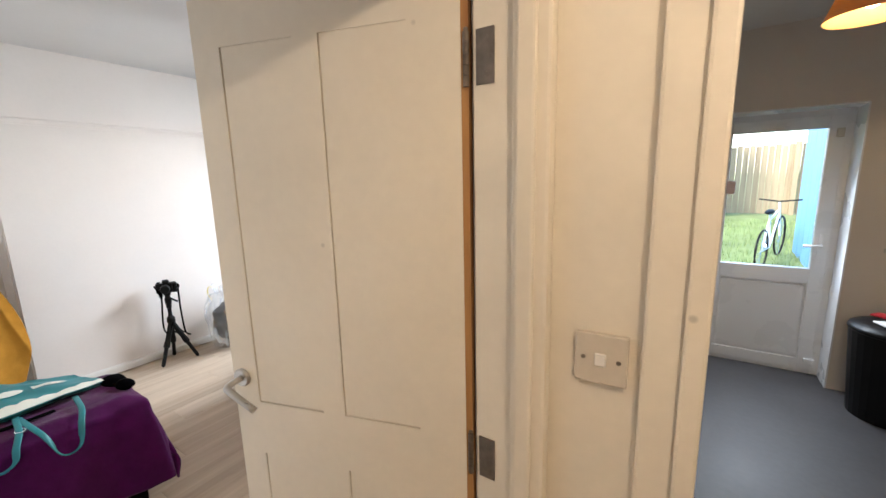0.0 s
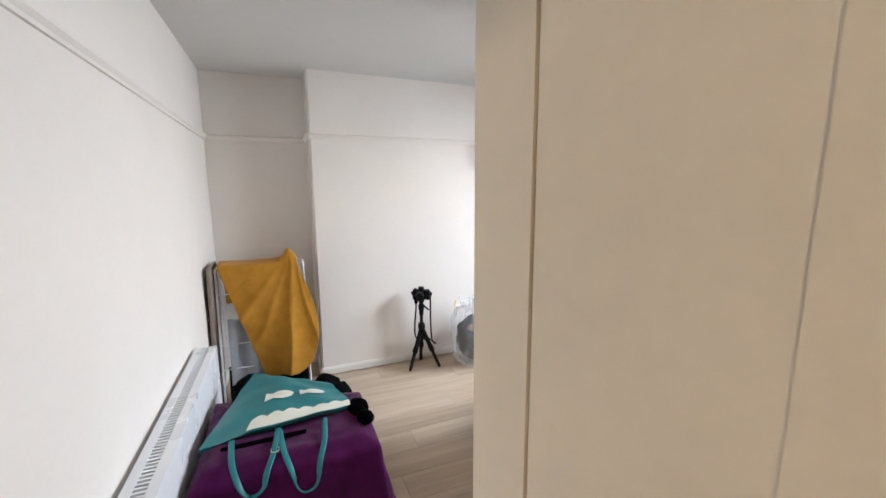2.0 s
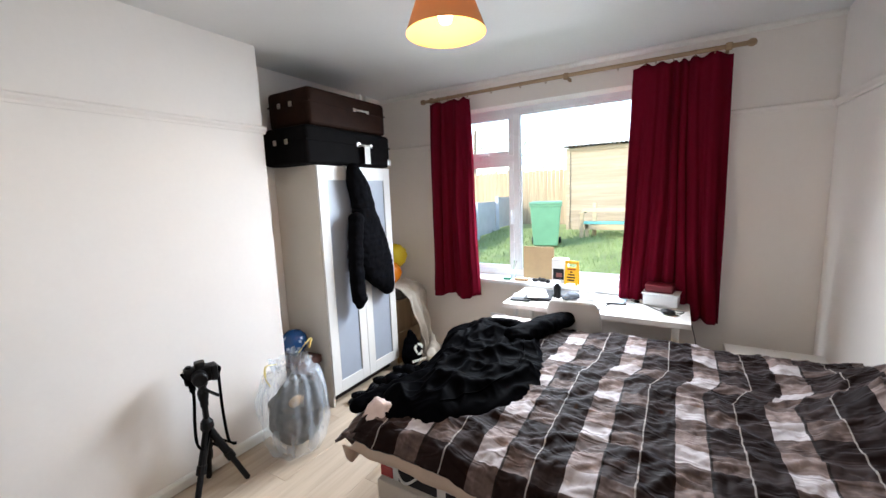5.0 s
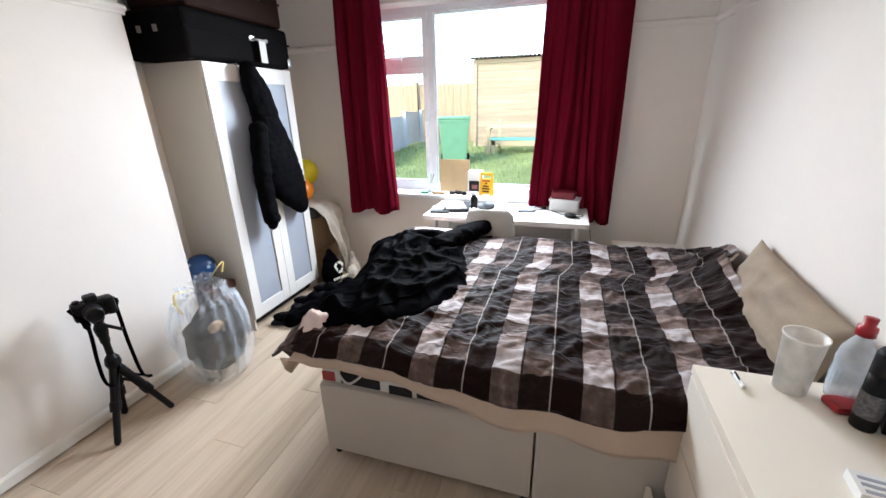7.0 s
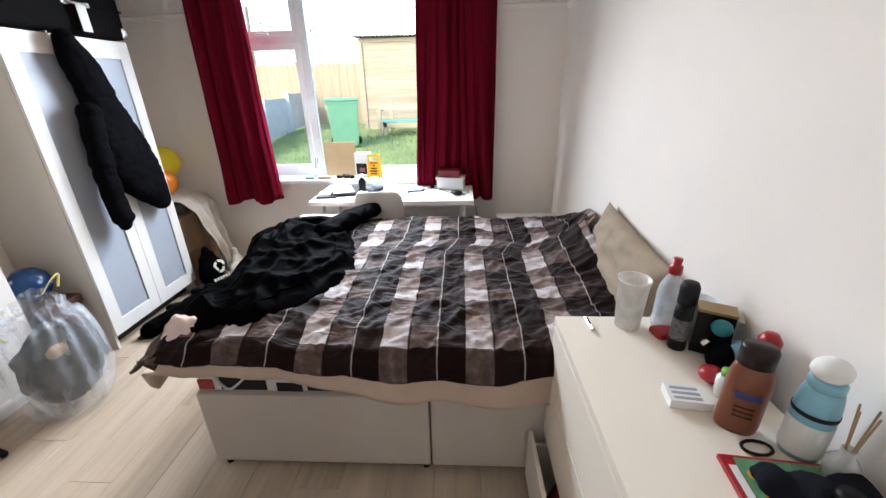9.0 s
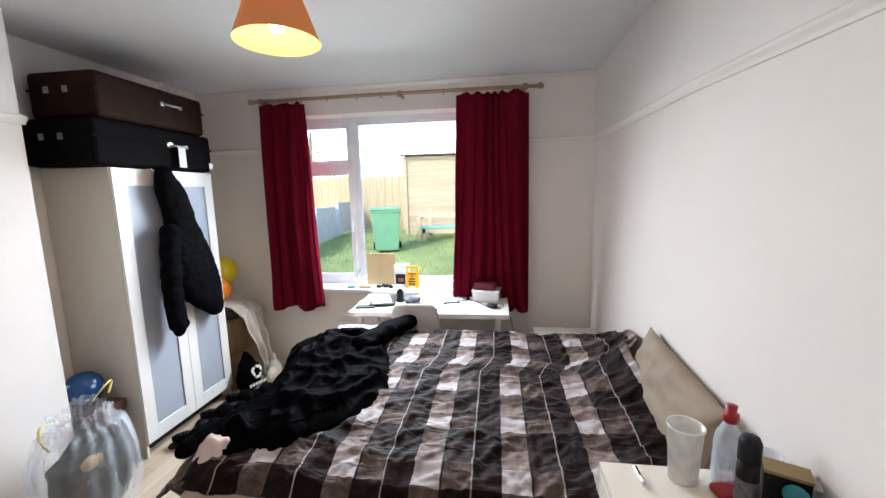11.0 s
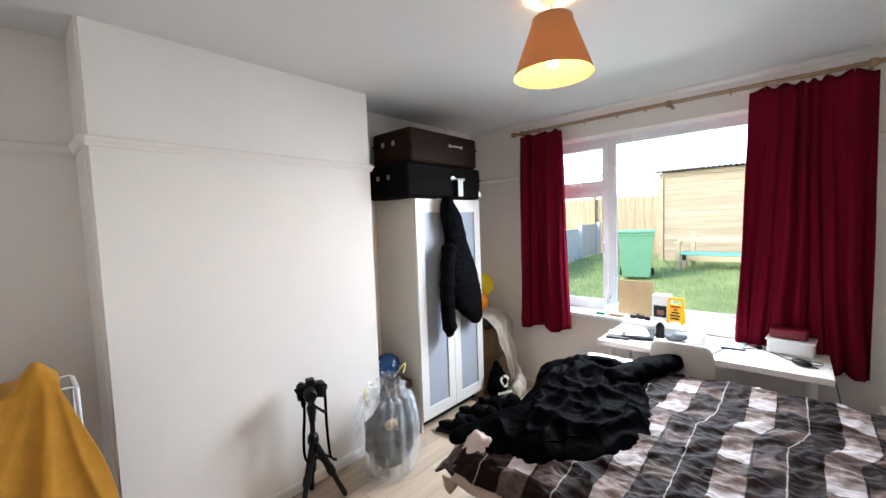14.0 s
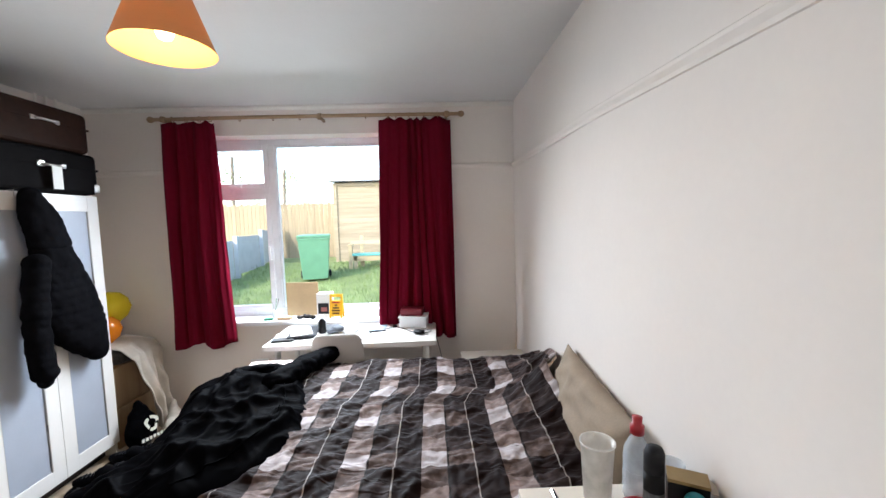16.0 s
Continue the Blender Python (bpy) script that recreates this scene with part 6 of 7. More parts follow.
# ---- low white unit in the corner ----
low = thing("bedside_table", (-1.54, 3.66, 0), "low white bedside table in the corner", "bedside table")
part("top", box(-1.775, 3.44, 0.53, -1.305, 3.84, 0.555, 0.003), WHITE, low)
part("body", box(-1.765, 3.455, 0.03, -1.31, 3.835, 0.53, 0.002), WHITE, low)
for z0, z1 in ((0.05, 0.275), (0.285, 0.515)):
    part("drawer_front", box(-1.785, 3.46, z0, -1.766, 3.83, z1, 0.002), WHITE, low)
socket = thing("wall_socket", (-3.42, 4.09, 0.32), "white wall socket with a brown adapter plugged in", "socket")
part("face_plate", box(-3.50, 4.088, 0.38, -3.355, 4.099, 0.465, 0.003), UPVC, socket)
part("adapter", box(-3.40, 4.045, 0.385, -3.35, 4.088, 0.45, 0.006), CARD, socket)
part("plug", box(-3.485, 4.055, 0.395, -3.44, 4.088, 0.44, 0.006), UPVC, socket)


# ---- chest of drawers beside the door ----
def chest():
    c = thing("chest_of_drawers", (-1.50, 1.59, 0), "white chest of three drawers with its lowest drawer ajar", "chest of drawers")
    x0, x1, y0, y1, top = -1.722, -1.305, 1.205, 1.993, 0.776
    part("top", box(x0 - 0.016, y0, top - 0.028, x1, y1, top, 0.0015), CHEST_WHITE, c)
    part("side_panel", box(x0, y0, 0, x1, y0 + 0.018, top - 0.028, 0.001), CHEST_WHITE, c)
    part("side_panel", box(x0, y1 - 0.018, 0, x1, y1, top - 0.028, 0.001), CHEST_WHITE, c)
    part("back_panel", box(x1 - 0.006, y0 + 0.018, 0.02, x1, y1 - 0.018, top - 0.028), CHEST_WHITE, c)
    part("plinth", box(x0 + 0.02, y0 + 0.018, 0, x0 + 0.035, y1 - 0.018, 0.03), CHEST_WHITE, c)
    levels = [0.032, 0.270, 0.510, top - 0.030]
    for k, (a, b) in enumerate(zip(levels, levels[1:])):
        out = 0.055 if k == 0 else 0.0
        d = part("drawer_front", box(x0 - 0.016 - out, y0 + 0.003, a, x0 - out, y1 - 0.003, b - 0.006, 0.002), CHEST_WHITE, c)
        tray = bmesh.new()
        box(x0 - out, y0 + 0.022, a + 0.01, x1 - 0.03 - out, y0 + 0.034, b - 0.05, 0, tray)
        box(x0 - out, y1 - 0.034, a + 0.01, x1 - 0.03 - out, y1 - 0.022, b - 0.05, 0, tray)
        box(x0 - out, y0 + 0.034, a + 0.01, x1 - 0.03 - out, y1 - 0.034, a + 0.02, 0, tray)
        part("drawer_box", tray, CREAM_SIDE, d)
    return c


chest()
inside = bmesh.new()
for y, a in ((1.40, 0.09), (1.58, 0.11), (1.78, 0.10)):
    blob(inside, -1.69, y, 0.125, 0.06, a, 0.06)
fused(solo("red_clothes", inside, mat("dark_red_knit", (0.16, 0.015, 0.02), 0.9), "dark red clothes inside the open drawer", "clothes"), 0.012, 0.03, 0.05)

T = 0.7762
round_thing("plastic_tumbler", (-1.522, 1.945, T), [(0, 0), (0.037, 0), (0.046, 0.160), (0.049, 0.161), (0.049, 0.167), (0.045, 0.166), (0.035, 0.005), (0, 0.005)], FROST_CUP, "frosted clear plastic tumbler on the chest", "tumbler")
pen = thing("ballpoint_pen", (-1.636, 1.93, T), "silver ballpoint pen on the chest", "pen")
part("barrel", tube([(-1.641, 1.902, T + 0.0075), (-1.645, 1.966, T + 0.0075)], 0.0072, 10), CHROME, pen)
part("clip", box(-1.647, 1.930, T + 0.0145, -1.641, 1.962, T + 0.0165), DARK_PRINT, pen)
round_thing("water_bottle", (-1.410, 1.942, T), [(0, 0), (0.034, 0), (0.037, 0.012), (0.035, 0.058), (0.037, 0.115), (0.033, 0.145), (0.016, 0.180), (0.015, 0.190), (0, 0.190)], CLEAR_PLASTIC, "clear plastic bottle with a red sports cap", "bottle", [(0, 0.186), (0.019, 0.186), (0.019, 0.210), (0.012, 0.214), (0.014, 0.234), (0, 0.235)], RED, ([(0.0366, 0.030), (0.0374, 0.030), (0.0374, 0.085), (0.0366, 0.085)], CLEAR_PLASTIC))
block("red_tray", -1.392, 1.898, T, 0.15, 0.055, 0.022, 10, RED, "flat red plastic tray under bottles", "tray", 0.009)
round_thing("spray_can", (-1.424, 1.833, T), [(0, 0), (0.023, 0), (0.0245, 0.004), (0.0245, 0.150), (0, 0.150)], BLACK_PLASTIC, "black deodorant spray can with pale lettering bars", "spray can", [(0, 0.147), (0.0245, 0.147), (0.0245, 0.198), (0.019, 0.211), (0, 0.213)], DARK_PRINT, ([(0.0247, 0.035), (0.0252, 0.035), (0.0252, 0.10), (0.0247, 0.10)], mat("grey_lettering", (0.10, 0.10, 0.105), 0.5, spread=0.9, scale=120)))
round_thing("glass_tumbler", (-1.335, 1.905, T), [(0, 0), (0.028, 0), (0.035, 0.12), (0.033, 0.12), (0.027, 0.006), (0, 0.006)], CLEAR_PLASTIC, "clear glass tumbler on the chest", "glass")
GM = pose(-1.345, 1.820, T, 0, 0, -28)
gbox = solo("perfume_box", turned(box(-0.045, -0.028, 0, 0.045, 0.028, 0.135, 0.002), GM), BLACK_PLASTIC, "black and gold open carton on the chest", "box")
part("gold_flap", turned(box(-0.046, -0.029, 0.131, 0.046, 0.029, 0.139), GM), mat("dull_gold_card", (0.30, 0.20, 0.08), 0.45, 0.3), gbox)
part("flap", turned(box(0.046, -0.028, 0.122, 0.062, 0.028, 0.125), GM), CREAM_CLOTH, gbox)
toy = bmesh.new()
blob(toy, -1.368, 1.735, T + 0.042, 0.034, 0.036, 0.042)
blob(toy, -1.355, 1.765, T + 0.066, 0.026, 0.026, 0.028)
charm = solo("black_pouch", toy, BLACK_CLOTH, "black beaded pouch with teal and red pompoms", "pouch", smooth=True)
part("teal_pompom", blob(bmesh.new(), -1.358, 1.768, T + 0.108, 0.026, 0.026, 0.022), TEAL, charm, "teal pompom", True)
part("red_pompom", blob(bmesh.new(), -1.408, 1.690, T + 0.021, 0.032, 0.032, 0.021), RED, charm, "red pompom", True)
part("clasp", blob(bmesh.new(), -1.402, 1.752, T + 0.074, 0.012, 0.008, 0.010), CHROME, charm)
round_thing("blue_jar", (-1.326, 1.725, T), [(0, 0), (0.024, 0), (0.027, 0.05), (0.022, 0.085), (0, 0.09)], BLUE_BOTTLE, "small round blue jar on the chest", "jar")
round_thing("red_cap_bottle", (-1.330, 1.652, T), [(0, 0), (0.022, 0), (0.024, 0.115), (0.017, 0.13), (0, 0.13)], DARK_PRINT, "dark bottle with a red arched cap", "bottle", [(0, 0.127), (0.023, 0.127), (0.024, 0.155), (0.014, 0.172), (0, 0.175)], RED)


def flask(name, x, y, w, d, h, cap_h, body, cap, label, spin, emblem=None):
    t = thing(name, (x, y, T), label, "bottle")
    M = pose(x, y, T, 0, 0, spin)
    prof = [(0.0, 0.0), (0.92, 0.0), (1.0, 0.012), (1.0, h * 0.8), (0.86, h * 0.95), (0.72, h), (0.0, h)]
    line, _ = hang([(r, 0, z) for r, z in prof])

    def f(u, v):
        p = line(u)
        return M @ Vector((p.x * w * math.cos(2 * math.pi * v), p.x * d * math.sin(2 * math.pi * v), p.z))

    part("body", sheet(40, 28, f), body, t, smooth=True)
    part("cap", turned(lathe([(0, h - 0.002), (0.8 * w, h - 0.002), (0.82 * w, h + cap_h * 0.8), (0.7 * w, h + cap_h), (0, h + cap_h)], (0, 0, 0), 22), M @ Matrix.Diagonal((1, d / w * 1.15, 1, 1))), cap, t, smooth=True)
    if emblem:
        part("emblem", turned(box(-0.024, -d - 0.002, h * 0.55, 0.024, -d * 0.7, h * 0.65, 0.006), M), emblem, t)
        for k in range(3):
            part("text_bar", turned(box(-0.018, -d - 0.001, h * (0.42 - 0.07 * k), 0.018, -d * 0.75, h * (0.44 - 0.07 * k)), M), DARK_CAP, t)
    return t


flask("lotion_bottle", -1.440, 1.545, 0.041, 0.027, 0.172, 0.046, BROWN_BOTTLE, DARK_CAP, "copper-brown lotion bottle with a dark cap", -28, mat("navy_emblem", (0.02, 0.03, 0.14), 0.4))
bb = flask("blue_spray_bottle", -1.352, 1.482, 0.036, 0.033, 0.172, 0.016, BLUE_BOTTLE, BLUE_BOTTLE, "pale blue spray bottle with a white label and cap", -28)
BM = pose(-1.352, 1.482, T, 0, 0, -28) @ Matrix.Diagonal((0.86, 0.80, 1, 1))
part("white_label", turned(lathe([(0.0435, 0.014), (0.0438, 0.092), (0.0435, 0.092), (0.0432, 0.014)], (0, 0, 0), 28), BM), PAPER, bb)
part("dark_ring", turned(lathe([(0.0435, 0.108), (0.0442, 0.115), (0.0435, 0.118)], (0, 0, 0), 28), BM), DARK_PRINT, bb)
part("spray_cap", blob(bmesh.new(), -1.350, 1.485, T + 0.206, 0.034, 0.030, 0.026), PAPER, bb, "white domed cap", True)
CM = pose(-1.507, 1.620, T, 0, 0, -8)
carton = solo("pill_carton", turned(box(-0.046, -0.032, 0, 0.046, 0.032, 0.024, 0.001), CM), PAPER, "small white and grey medicine carton", "carton")
for k in range(3):
    part("text_bar", turned(box(-0.036, -0.024 + 0.017 * k, 0.0240, 0.026, -0.016 + 0.017 * k, 0.0248), CM), mat("grey_print", (0.30, 0.31, 0.36), 0.5) if k == 0 else bpy.data.materials["grey_print"], carton)
round_thing("cream_tube", (-1.413, 1.638, T), [(0, 0), (0.017, 0), (0.020, 0.052), (0.014, 0.062), (0, 0.062)], UPVC, "small white tube with a green cap", "tube", [(0, 0.061), (0.013, 0.061), (0.013, 0.078), (0, 0.079)], mat("lime_cap", (0.16, 0.45, 0.06), 0.4))
tie = thing("hair_tie", (-1.432, 1.488, T), "black elastic hair tie on the chest", "hair tie")
part("elastic", tube([(-1.432 + 0.030 * math.cos(a), 1.484 + 0.018 * math.sin(a), T + 0.004) for a in [k * math.pi / 10 for k in range(21)]], 0.0035, 6), BLACK_PLASTIC, tie)
MM = pose(-1.440, 1.378, T, 0, 0, -6)
mag = solo("magazine", turned(box(-0.095, -0.075, 0, 0.110, 0.075, 0.011, 0.001), MM), RED, "red-edged booklet with a colourful cover", "booklet")
part("white_strip", turned(box(-0.086, -0.075, 0.0112, -0.072, 0.05, 0.0120), MM), PAPER, mag)
for k, (px, py, w, paint) in enumerate(((-0.05, 0.03, 0.020, YELLOW), (-0.02, 0.045, 0.016, PAPER), (0.01, 0.02, 0.022, SKYBLUE), (0.045, 0.04, 0.018, PAPER), (0.075, 0.02, 0.016, RED), (-0.045, -0.01, 0.014, BALLOON_O), (0.03, -0.01, 0.02, YELLOW))):
    part("cover_shape", turned(lathe([(0, 0.0122), (w * 0.6, 0.0122), (w * 0.6, 0.0128), (0, 0.0130)], (px, py, 0), 9), MM), paint, mag)
part("cover_picture", turned(box(-0.070, -0.075, 0.0112, 0.110, 0.068, 0.0122), MM), GREEN_PRINT, mag)
sock = bmesh.new()
for x, y, a in ((-1.478, 1.385, 0.034), (-1.420, 1.365, 0.048), (-1.36, 1.36, 0.048), (-1.335, 1.375, 0.025)):
    blob(sock, x, y, T + 0.034, a, 0.040, 0.022)
fused(solo("dark_sock", sock, mat("navy_knit", (0.010, 0.011, 0.016), 0.95, spec=0.1), "dark navy sock lying on a booklet", "sock"), 0.007, 0.014, 0.03)
reed = round_thing("reed_diffuser", (-1.335, 1.415, T), [(0, 0), (0.024, 0), (0.026, 0.050), (0.012, 0.07), (0.012, 0.084), (0.009, 0.084), (0.009, 0.07), (0, 0.07)], CLEAR_PLASTIC, "glass reed diffuser with wooden sticks", "diffuser")
for k in range(4):
    part("reed", tube([(-1.335, 1.415, T + 0.01), (-1.335 + 0.018 * math.cos(k * 1.6), 1.415 + 0.018 * math.sin(k * 1.6), T + 0.175)], 0.002, 5), CARD, reed)
round_thing("black_bottle_stopper", (-1.395, 1.335, T), [(0, 0), (0.020, 0), (0.020, 0.030), (0.012, 0.036), (0.012, 0.050), (0.022, 0.056), (0.020, 0.070), (0, 0.072)], BLACK_PLASTIC, "black plastic stopper standing on the chest", "stopper")
battery = thing("battery_pack", (-1.495, 1.30, T), "yellow and black battery card", "battery pack")
part("card", turned(box(-0.04, -0.03, 0, 0.04, 0.03, 0.010, 0.002), pose(-1.495, 1.285, T, 0, 0, -12)), YELLOW, battery)
part("print", turned(box(-0.03, -0.03, 0.0101, 0.034, 0.018, 0.0110), pose(-1.495, 1.285, T, 0, 0, -12)), DARK_PRINT, battery)

# ---- kitchen: back door, bin ----
def back_door():
    d = tagged(new("door_2"), "white uPVC half-glazed back door", "door", kind="structure")
    x0, x1, z1, y = KDOOR[0], KDOOR[1], KDOOR[2], 4.31
    fr = bmesh.new()
    box(x0, y, 0, x0 + 0.05, y + 0.07, z1, 0.004, fr)
    box(x1 - 0.05, y, 0, x1, y + 0.07, z1, 0.004, fr)
    box(x0 + 0.05, y, z1 - 0.05, x1 - 0.05, y + 0.07, z1, 0.004, fr)
    box(x0 + 0.05, y, 0, x1 - 0.05, y + 0.07, 0.035, 0.004, fr)
    part("door_frame", fr, UPVC, d)
    a, b, c, e, t = x0 + 0.045, x1 - 0.045, 0.03, z1 - 0.045, 0.085
    leaf = bmesh.new()
    yy = y - 0.012
    for q in ((a, c, a + t, e), (b - t, c, b, e), (a + t, c, b - t, c + 0.085), (a + t, 0.705, b - t, 0.820), (a + t, e - t, b - t, e)):
        box(q[0], yy, q[1], q[2], yy + 0.06, q[3], 0.004, leaf)
    lf = part("leaf", leaf, UPVC, d)
    p = box(a + t, yy + 0.016, c + 0.085, b - t, yy + 0.045, 0.705)
    box(a + t + 0.015, yy + 0.006, c + 0.100, b - t - 0.015, yy + 0.05, 0.690, 0.004, p)
    part("lower_panel", p, UPVC, lf)
    g = part("pane", box(a + t - 0.004, yy + 0.026, 0.816, b - t + 0.004, yy + 0.032, e - t + 0.004), GLASS, lf)
    g.visible_shadow = False
    h = part("door_handle", box(b - 0.062, yy - 0.010, 0.86, b - 0.034, yy, 1.08, 0.006), UPVC, lf, "white lever handle")
    part("lever", tube([(b - 0.048, yy - 0.008, 1.0), (b - 0.048, yy - 0.05, 1.0), (b - 0.07, yy - 0.055, 1.0), (b - 0.15, yy - 0.055, 0.998)], 0.009, 8), UPVC, h)
    part("top_bolt", box(b - 0.05, yy - 0.025, 1.76, b - 0.01, yy, 1.82, 0.006), STEEL, lf)
    part("low_bolt", box(b - 0.05, yy - 0.03, 0.10, b + 0.01, yy, 0.13, 0.006), UPVC, lf)
    hang_sign = part("hanging_card", box(a + 0.075, yy - 0.006, 1.37, a + 0.13, yy - 0.002, 1.47, 0.001), mat("pale_pink_card", (0.55, 0.42, 0.42), 0.6), lf)
    return d


back_door()
reveal = bmesh.new()
box(KDOOR[1] - 0.004, 4.095, 0, KDOOR[1] + 0.006, 4.31, KDOOR[2], 0.001, reveal)
box(KDOOR[0], 4.095, KDOOR[2] - 0.004, KDOOR[1], 4.31, KDOOR[2] + 0.006, 0.001, reveal)
solo("trim_back_door_reveal", reveal, UPVC, "white lining of the back door reveal", "trim", kind="structure")
kbin = thing("kitchen_bin", (0.74, 3.85, 0), "large black plastic bin with papers heaped on its lid", "bin")
bm = bmesh.new()
bmesh.ops.create_cone(bm, cap_ends=True, segments=32, radius1=0.19, radius2=0.235, depth=0.56, matrix=Matrix.Translation((0.74, 3.84, 0.28)))
part("bin_body", bm, BLACK_PLASTIC, kbin, smooth=False)
part("bin_lid", lathe([(0, 0.605), (0.15, 0.60), (0.235, 0.58), (0.242, 0.56), (0.235, 0.55), (0, 0.55)], (0.74, 3.84, 0), 32), BLACK_PLASTIC, kbin, "", True)
for k, (x, y, s, m) in enumerate(((0.70, 3.80, 20, PAPER), (0.78, 3.84, -12, YELLOW), (0.66, 3.90, 50, RED))):
    block("paper_packet", x, y, 0.605 + 0.012 * k, 0.17 - 0.04 * k, 0.12 - 0.02 * k, 0.011, s, m, "crumpled paper packet on the bin", "packet", 0.003)
block("wall_hook", 0.68, 4.092, 1.0, 0.02, 0.012, 0.03, 0, STEEL, "small hook on the kitchen wall", "hook")

# ---- garden ----
def ground_height(y):
    return -0.10 if y < 4.6 else -0.10 + min(1, (y - 4.6) / 7.4) * 0.55


gx = [-60, -20, -12, -9, -7, -5, -3, -1, 1, 3, 6, 12, 60]
gy = [-400, -60, -5, 4.4, 5, 6, 7, 8, 9, 10, 11, 12, 13, 16, 30, 400]
gm = bmesh.new()
gv = [[gm.verts.new((x * (1 if abs(y) < 100 else 8), y, ground_height(y))) for y in gy] for x in gx]
for i in range(len(gx) - 1):
    for j in range(len(gy) - 1):
        gm.faces.new((gv[i][j], gv[i + 1][j], gv[i + 1][j + 1], gv[i][j + 1]))
solo("ground", gm, GRASS_SOIL, "rough green lawn rising away from the house", "lawn", kind="structure")
rng = random.Random(5)
verts, faces = [], []
for k in range(16000):
    x, y = rng.uniform(-7.2, 1.5), 5.2 + 6.6 * rng.random() ** 0.8
    z, h, a = ground_height(y), rng.uniform(0.04, 0.13), rng.uniform(0, 6.28)
    w, lean = 0.007, rng.uniform(-0.04, 0.04)
    i = len(verts)
    verts += [(x - w * math.cos(a), y - w * math.sin(a), z - 0.01), (x + w * math.cos(a), y + w * math.sin(a), z - 0.01), (x + lean, y + lean * 0.7, z + h)]
    faces.append((i, i + 1, i + 2))
gmesh = bpy.data.meshes.new("grass")
gmesh.from_pydata(verts, [], faces)
gmesh.materials.append(BLADE)
tagged(new("grass", gmesh), "uneven long grass on the lawn", "grass", kind="stuff")


def shed():
    s = thing("garden_shed", (-2.6, 13, 0.4), "pale timber shed with horizontal boards and a corrugated roof", "shed")
    x0, x1, y0, y1, z0, z1 = -4.70, -0.2, 12.0, 14.4, 0.42, 2.66
    part("core", box(x0 + 0.03, y0 + 0.03, z0, x1 - 0.03, y1, z1 - 0.05), SHED_WOOD, s)
    n = 16
    h = (z1 - z0) / n
    for k in range(n):
        b = turned(box(x0 + 0.06, -0.012, 0, x1 - 0.06, 0.012, h + 0.012, 0.003), pose(0, y0 + 0.012, z0 + k * h, -3.5))
        part("board", b, SHED_WOOD, s)
    for x in (x0, -2.95, -1.2, x1 - 0.10):
        part("post", box(x, y0 - 0.03, z0, x + 0.10, y0 + 0.02, z1, 0.004), SHED_WOOD, s)
    part("top_rail", box(x0, y0 - 0.03, z1 - 0.09, x1, y0 + 0.01, z1, 0.004), SHED_WOOD, s)
    r = sheet(180, 2, lambda u, v: (x0 - 0.12 + (x1 - x0 + 0.24) * u, y0 - 0.16 + 2.7 * v, z1 + 0.04 + 0.025 * math.sin(2 * math.pi * 45 * u) + 0.18 * v))
    thicken(part("roof", r, ROOFING, s), 0.008)
    return s


shed()


def fence(name, x0, y0, x1, y1, height, material, label, boards, posts):
    f = thing(name, ((x0 + x1) / 2, (y0 + y1) / 2, ground_height(min(y0, y1))), label, "fence")
    a, b = Vector((x0, y0, 0)), Vector((x1, y1, 0))
    d = (b - a).normalized()
    spin = math.degrees(math.atan2(d.y, d.x))
    L = (b - a).length
    for k in range(boards):
        p = a.lerp(b, (k + 0.5) / boards)
        g = ground_height(p.y)
        part("fence_board", turned(box(-L / boards * 0.47, -0.01, 0.02, L / boards * 0.47, 0.01, height - 0.03 * (k % 2), 0.003), pose(p.x, p.y, g, 0, 0, spin)), material, f)
    for k in range(posts):
        p = a.lerp(b, k / (posts - 1))
        g = ground_height(p.y)
        part("post", turned(box(-0.05, -0.05, 0, 0.05, 0.05, height + 0.05, 0.006), pose(p.x, p.y - 0.0, g, 0, 0, spin) @ Matrix.Translation((0, -0.065, 0))), material, f)
    return f


fence("back_fence", -9.0, 13.4, -4.75, 13.4, 1.75, FENCE_WOOD, "weathered brown closeboard fence", 34, 3)
fence("back_fence", -0.1, 13.4, 5.0, 13.4, 1.75, FENCE_WOOD, "weathered brown closeboard fence beyond the outhouse", 40, 4)
fence("side_fence", -6.45, 5.6, -6.75, 13.2, 0.95, FENCE_GREY, "low grey concrete panel fence along the lawn", 5, 6)


def wheelie_bin():
    b = thing("wheelie_bin", (-4.60, 9.75, 0.28), "green plastic wheelie bin standing on the lawn", "wheelie bin")
    g = ground_height(9.75)
    M = pose(-4.62, 9.75, g, 0, 0, 14) @ Matrix.Diagonal((1.14, 1.0, 0.97, 1))
    bm = box(-0.29, -0.36, 0.05, 0.29, 0.36, 0.98, 0.02)
    for v in bm.verts:
        if v.co.z < 0.5:
            v.co.x *= 0.80
            v.co.y *= 0.74
    part("bin_body", turned(bm, M), BIN_GREEN, b)
    part("rim", turned(box(-0.305, -0.375, 0.95, 0.305, 0.375, 0.995, 0.01), M), BIN_GREEN, b)
    part("lid", turned(box(-0.31, -0.39, 0.995, 0.31, 0.40, 1.06, 0.03), M), BIN_GREEN, b)
    part("grip", turned(tube([(-0.25, 0.42, 0.97), (0.25, 0.42, 0.97)], 0.016, 8), M), BIN_GREEN, b)
    for sx in (-0.27, 0.27):
        part("wheel", turned(lathe([(0, -0.025), (0.09, -0.025), (0.10, 0), (0.09, 0.025), (0, 0.025)], (0, 0, 0), 20), M @ Matrix.Translation((sx, 0.27, 0.10)) @ pose(0, 0, 0, 0, 90)), BLACK_PLASTIC, b)
    return b


wheelie_bin()
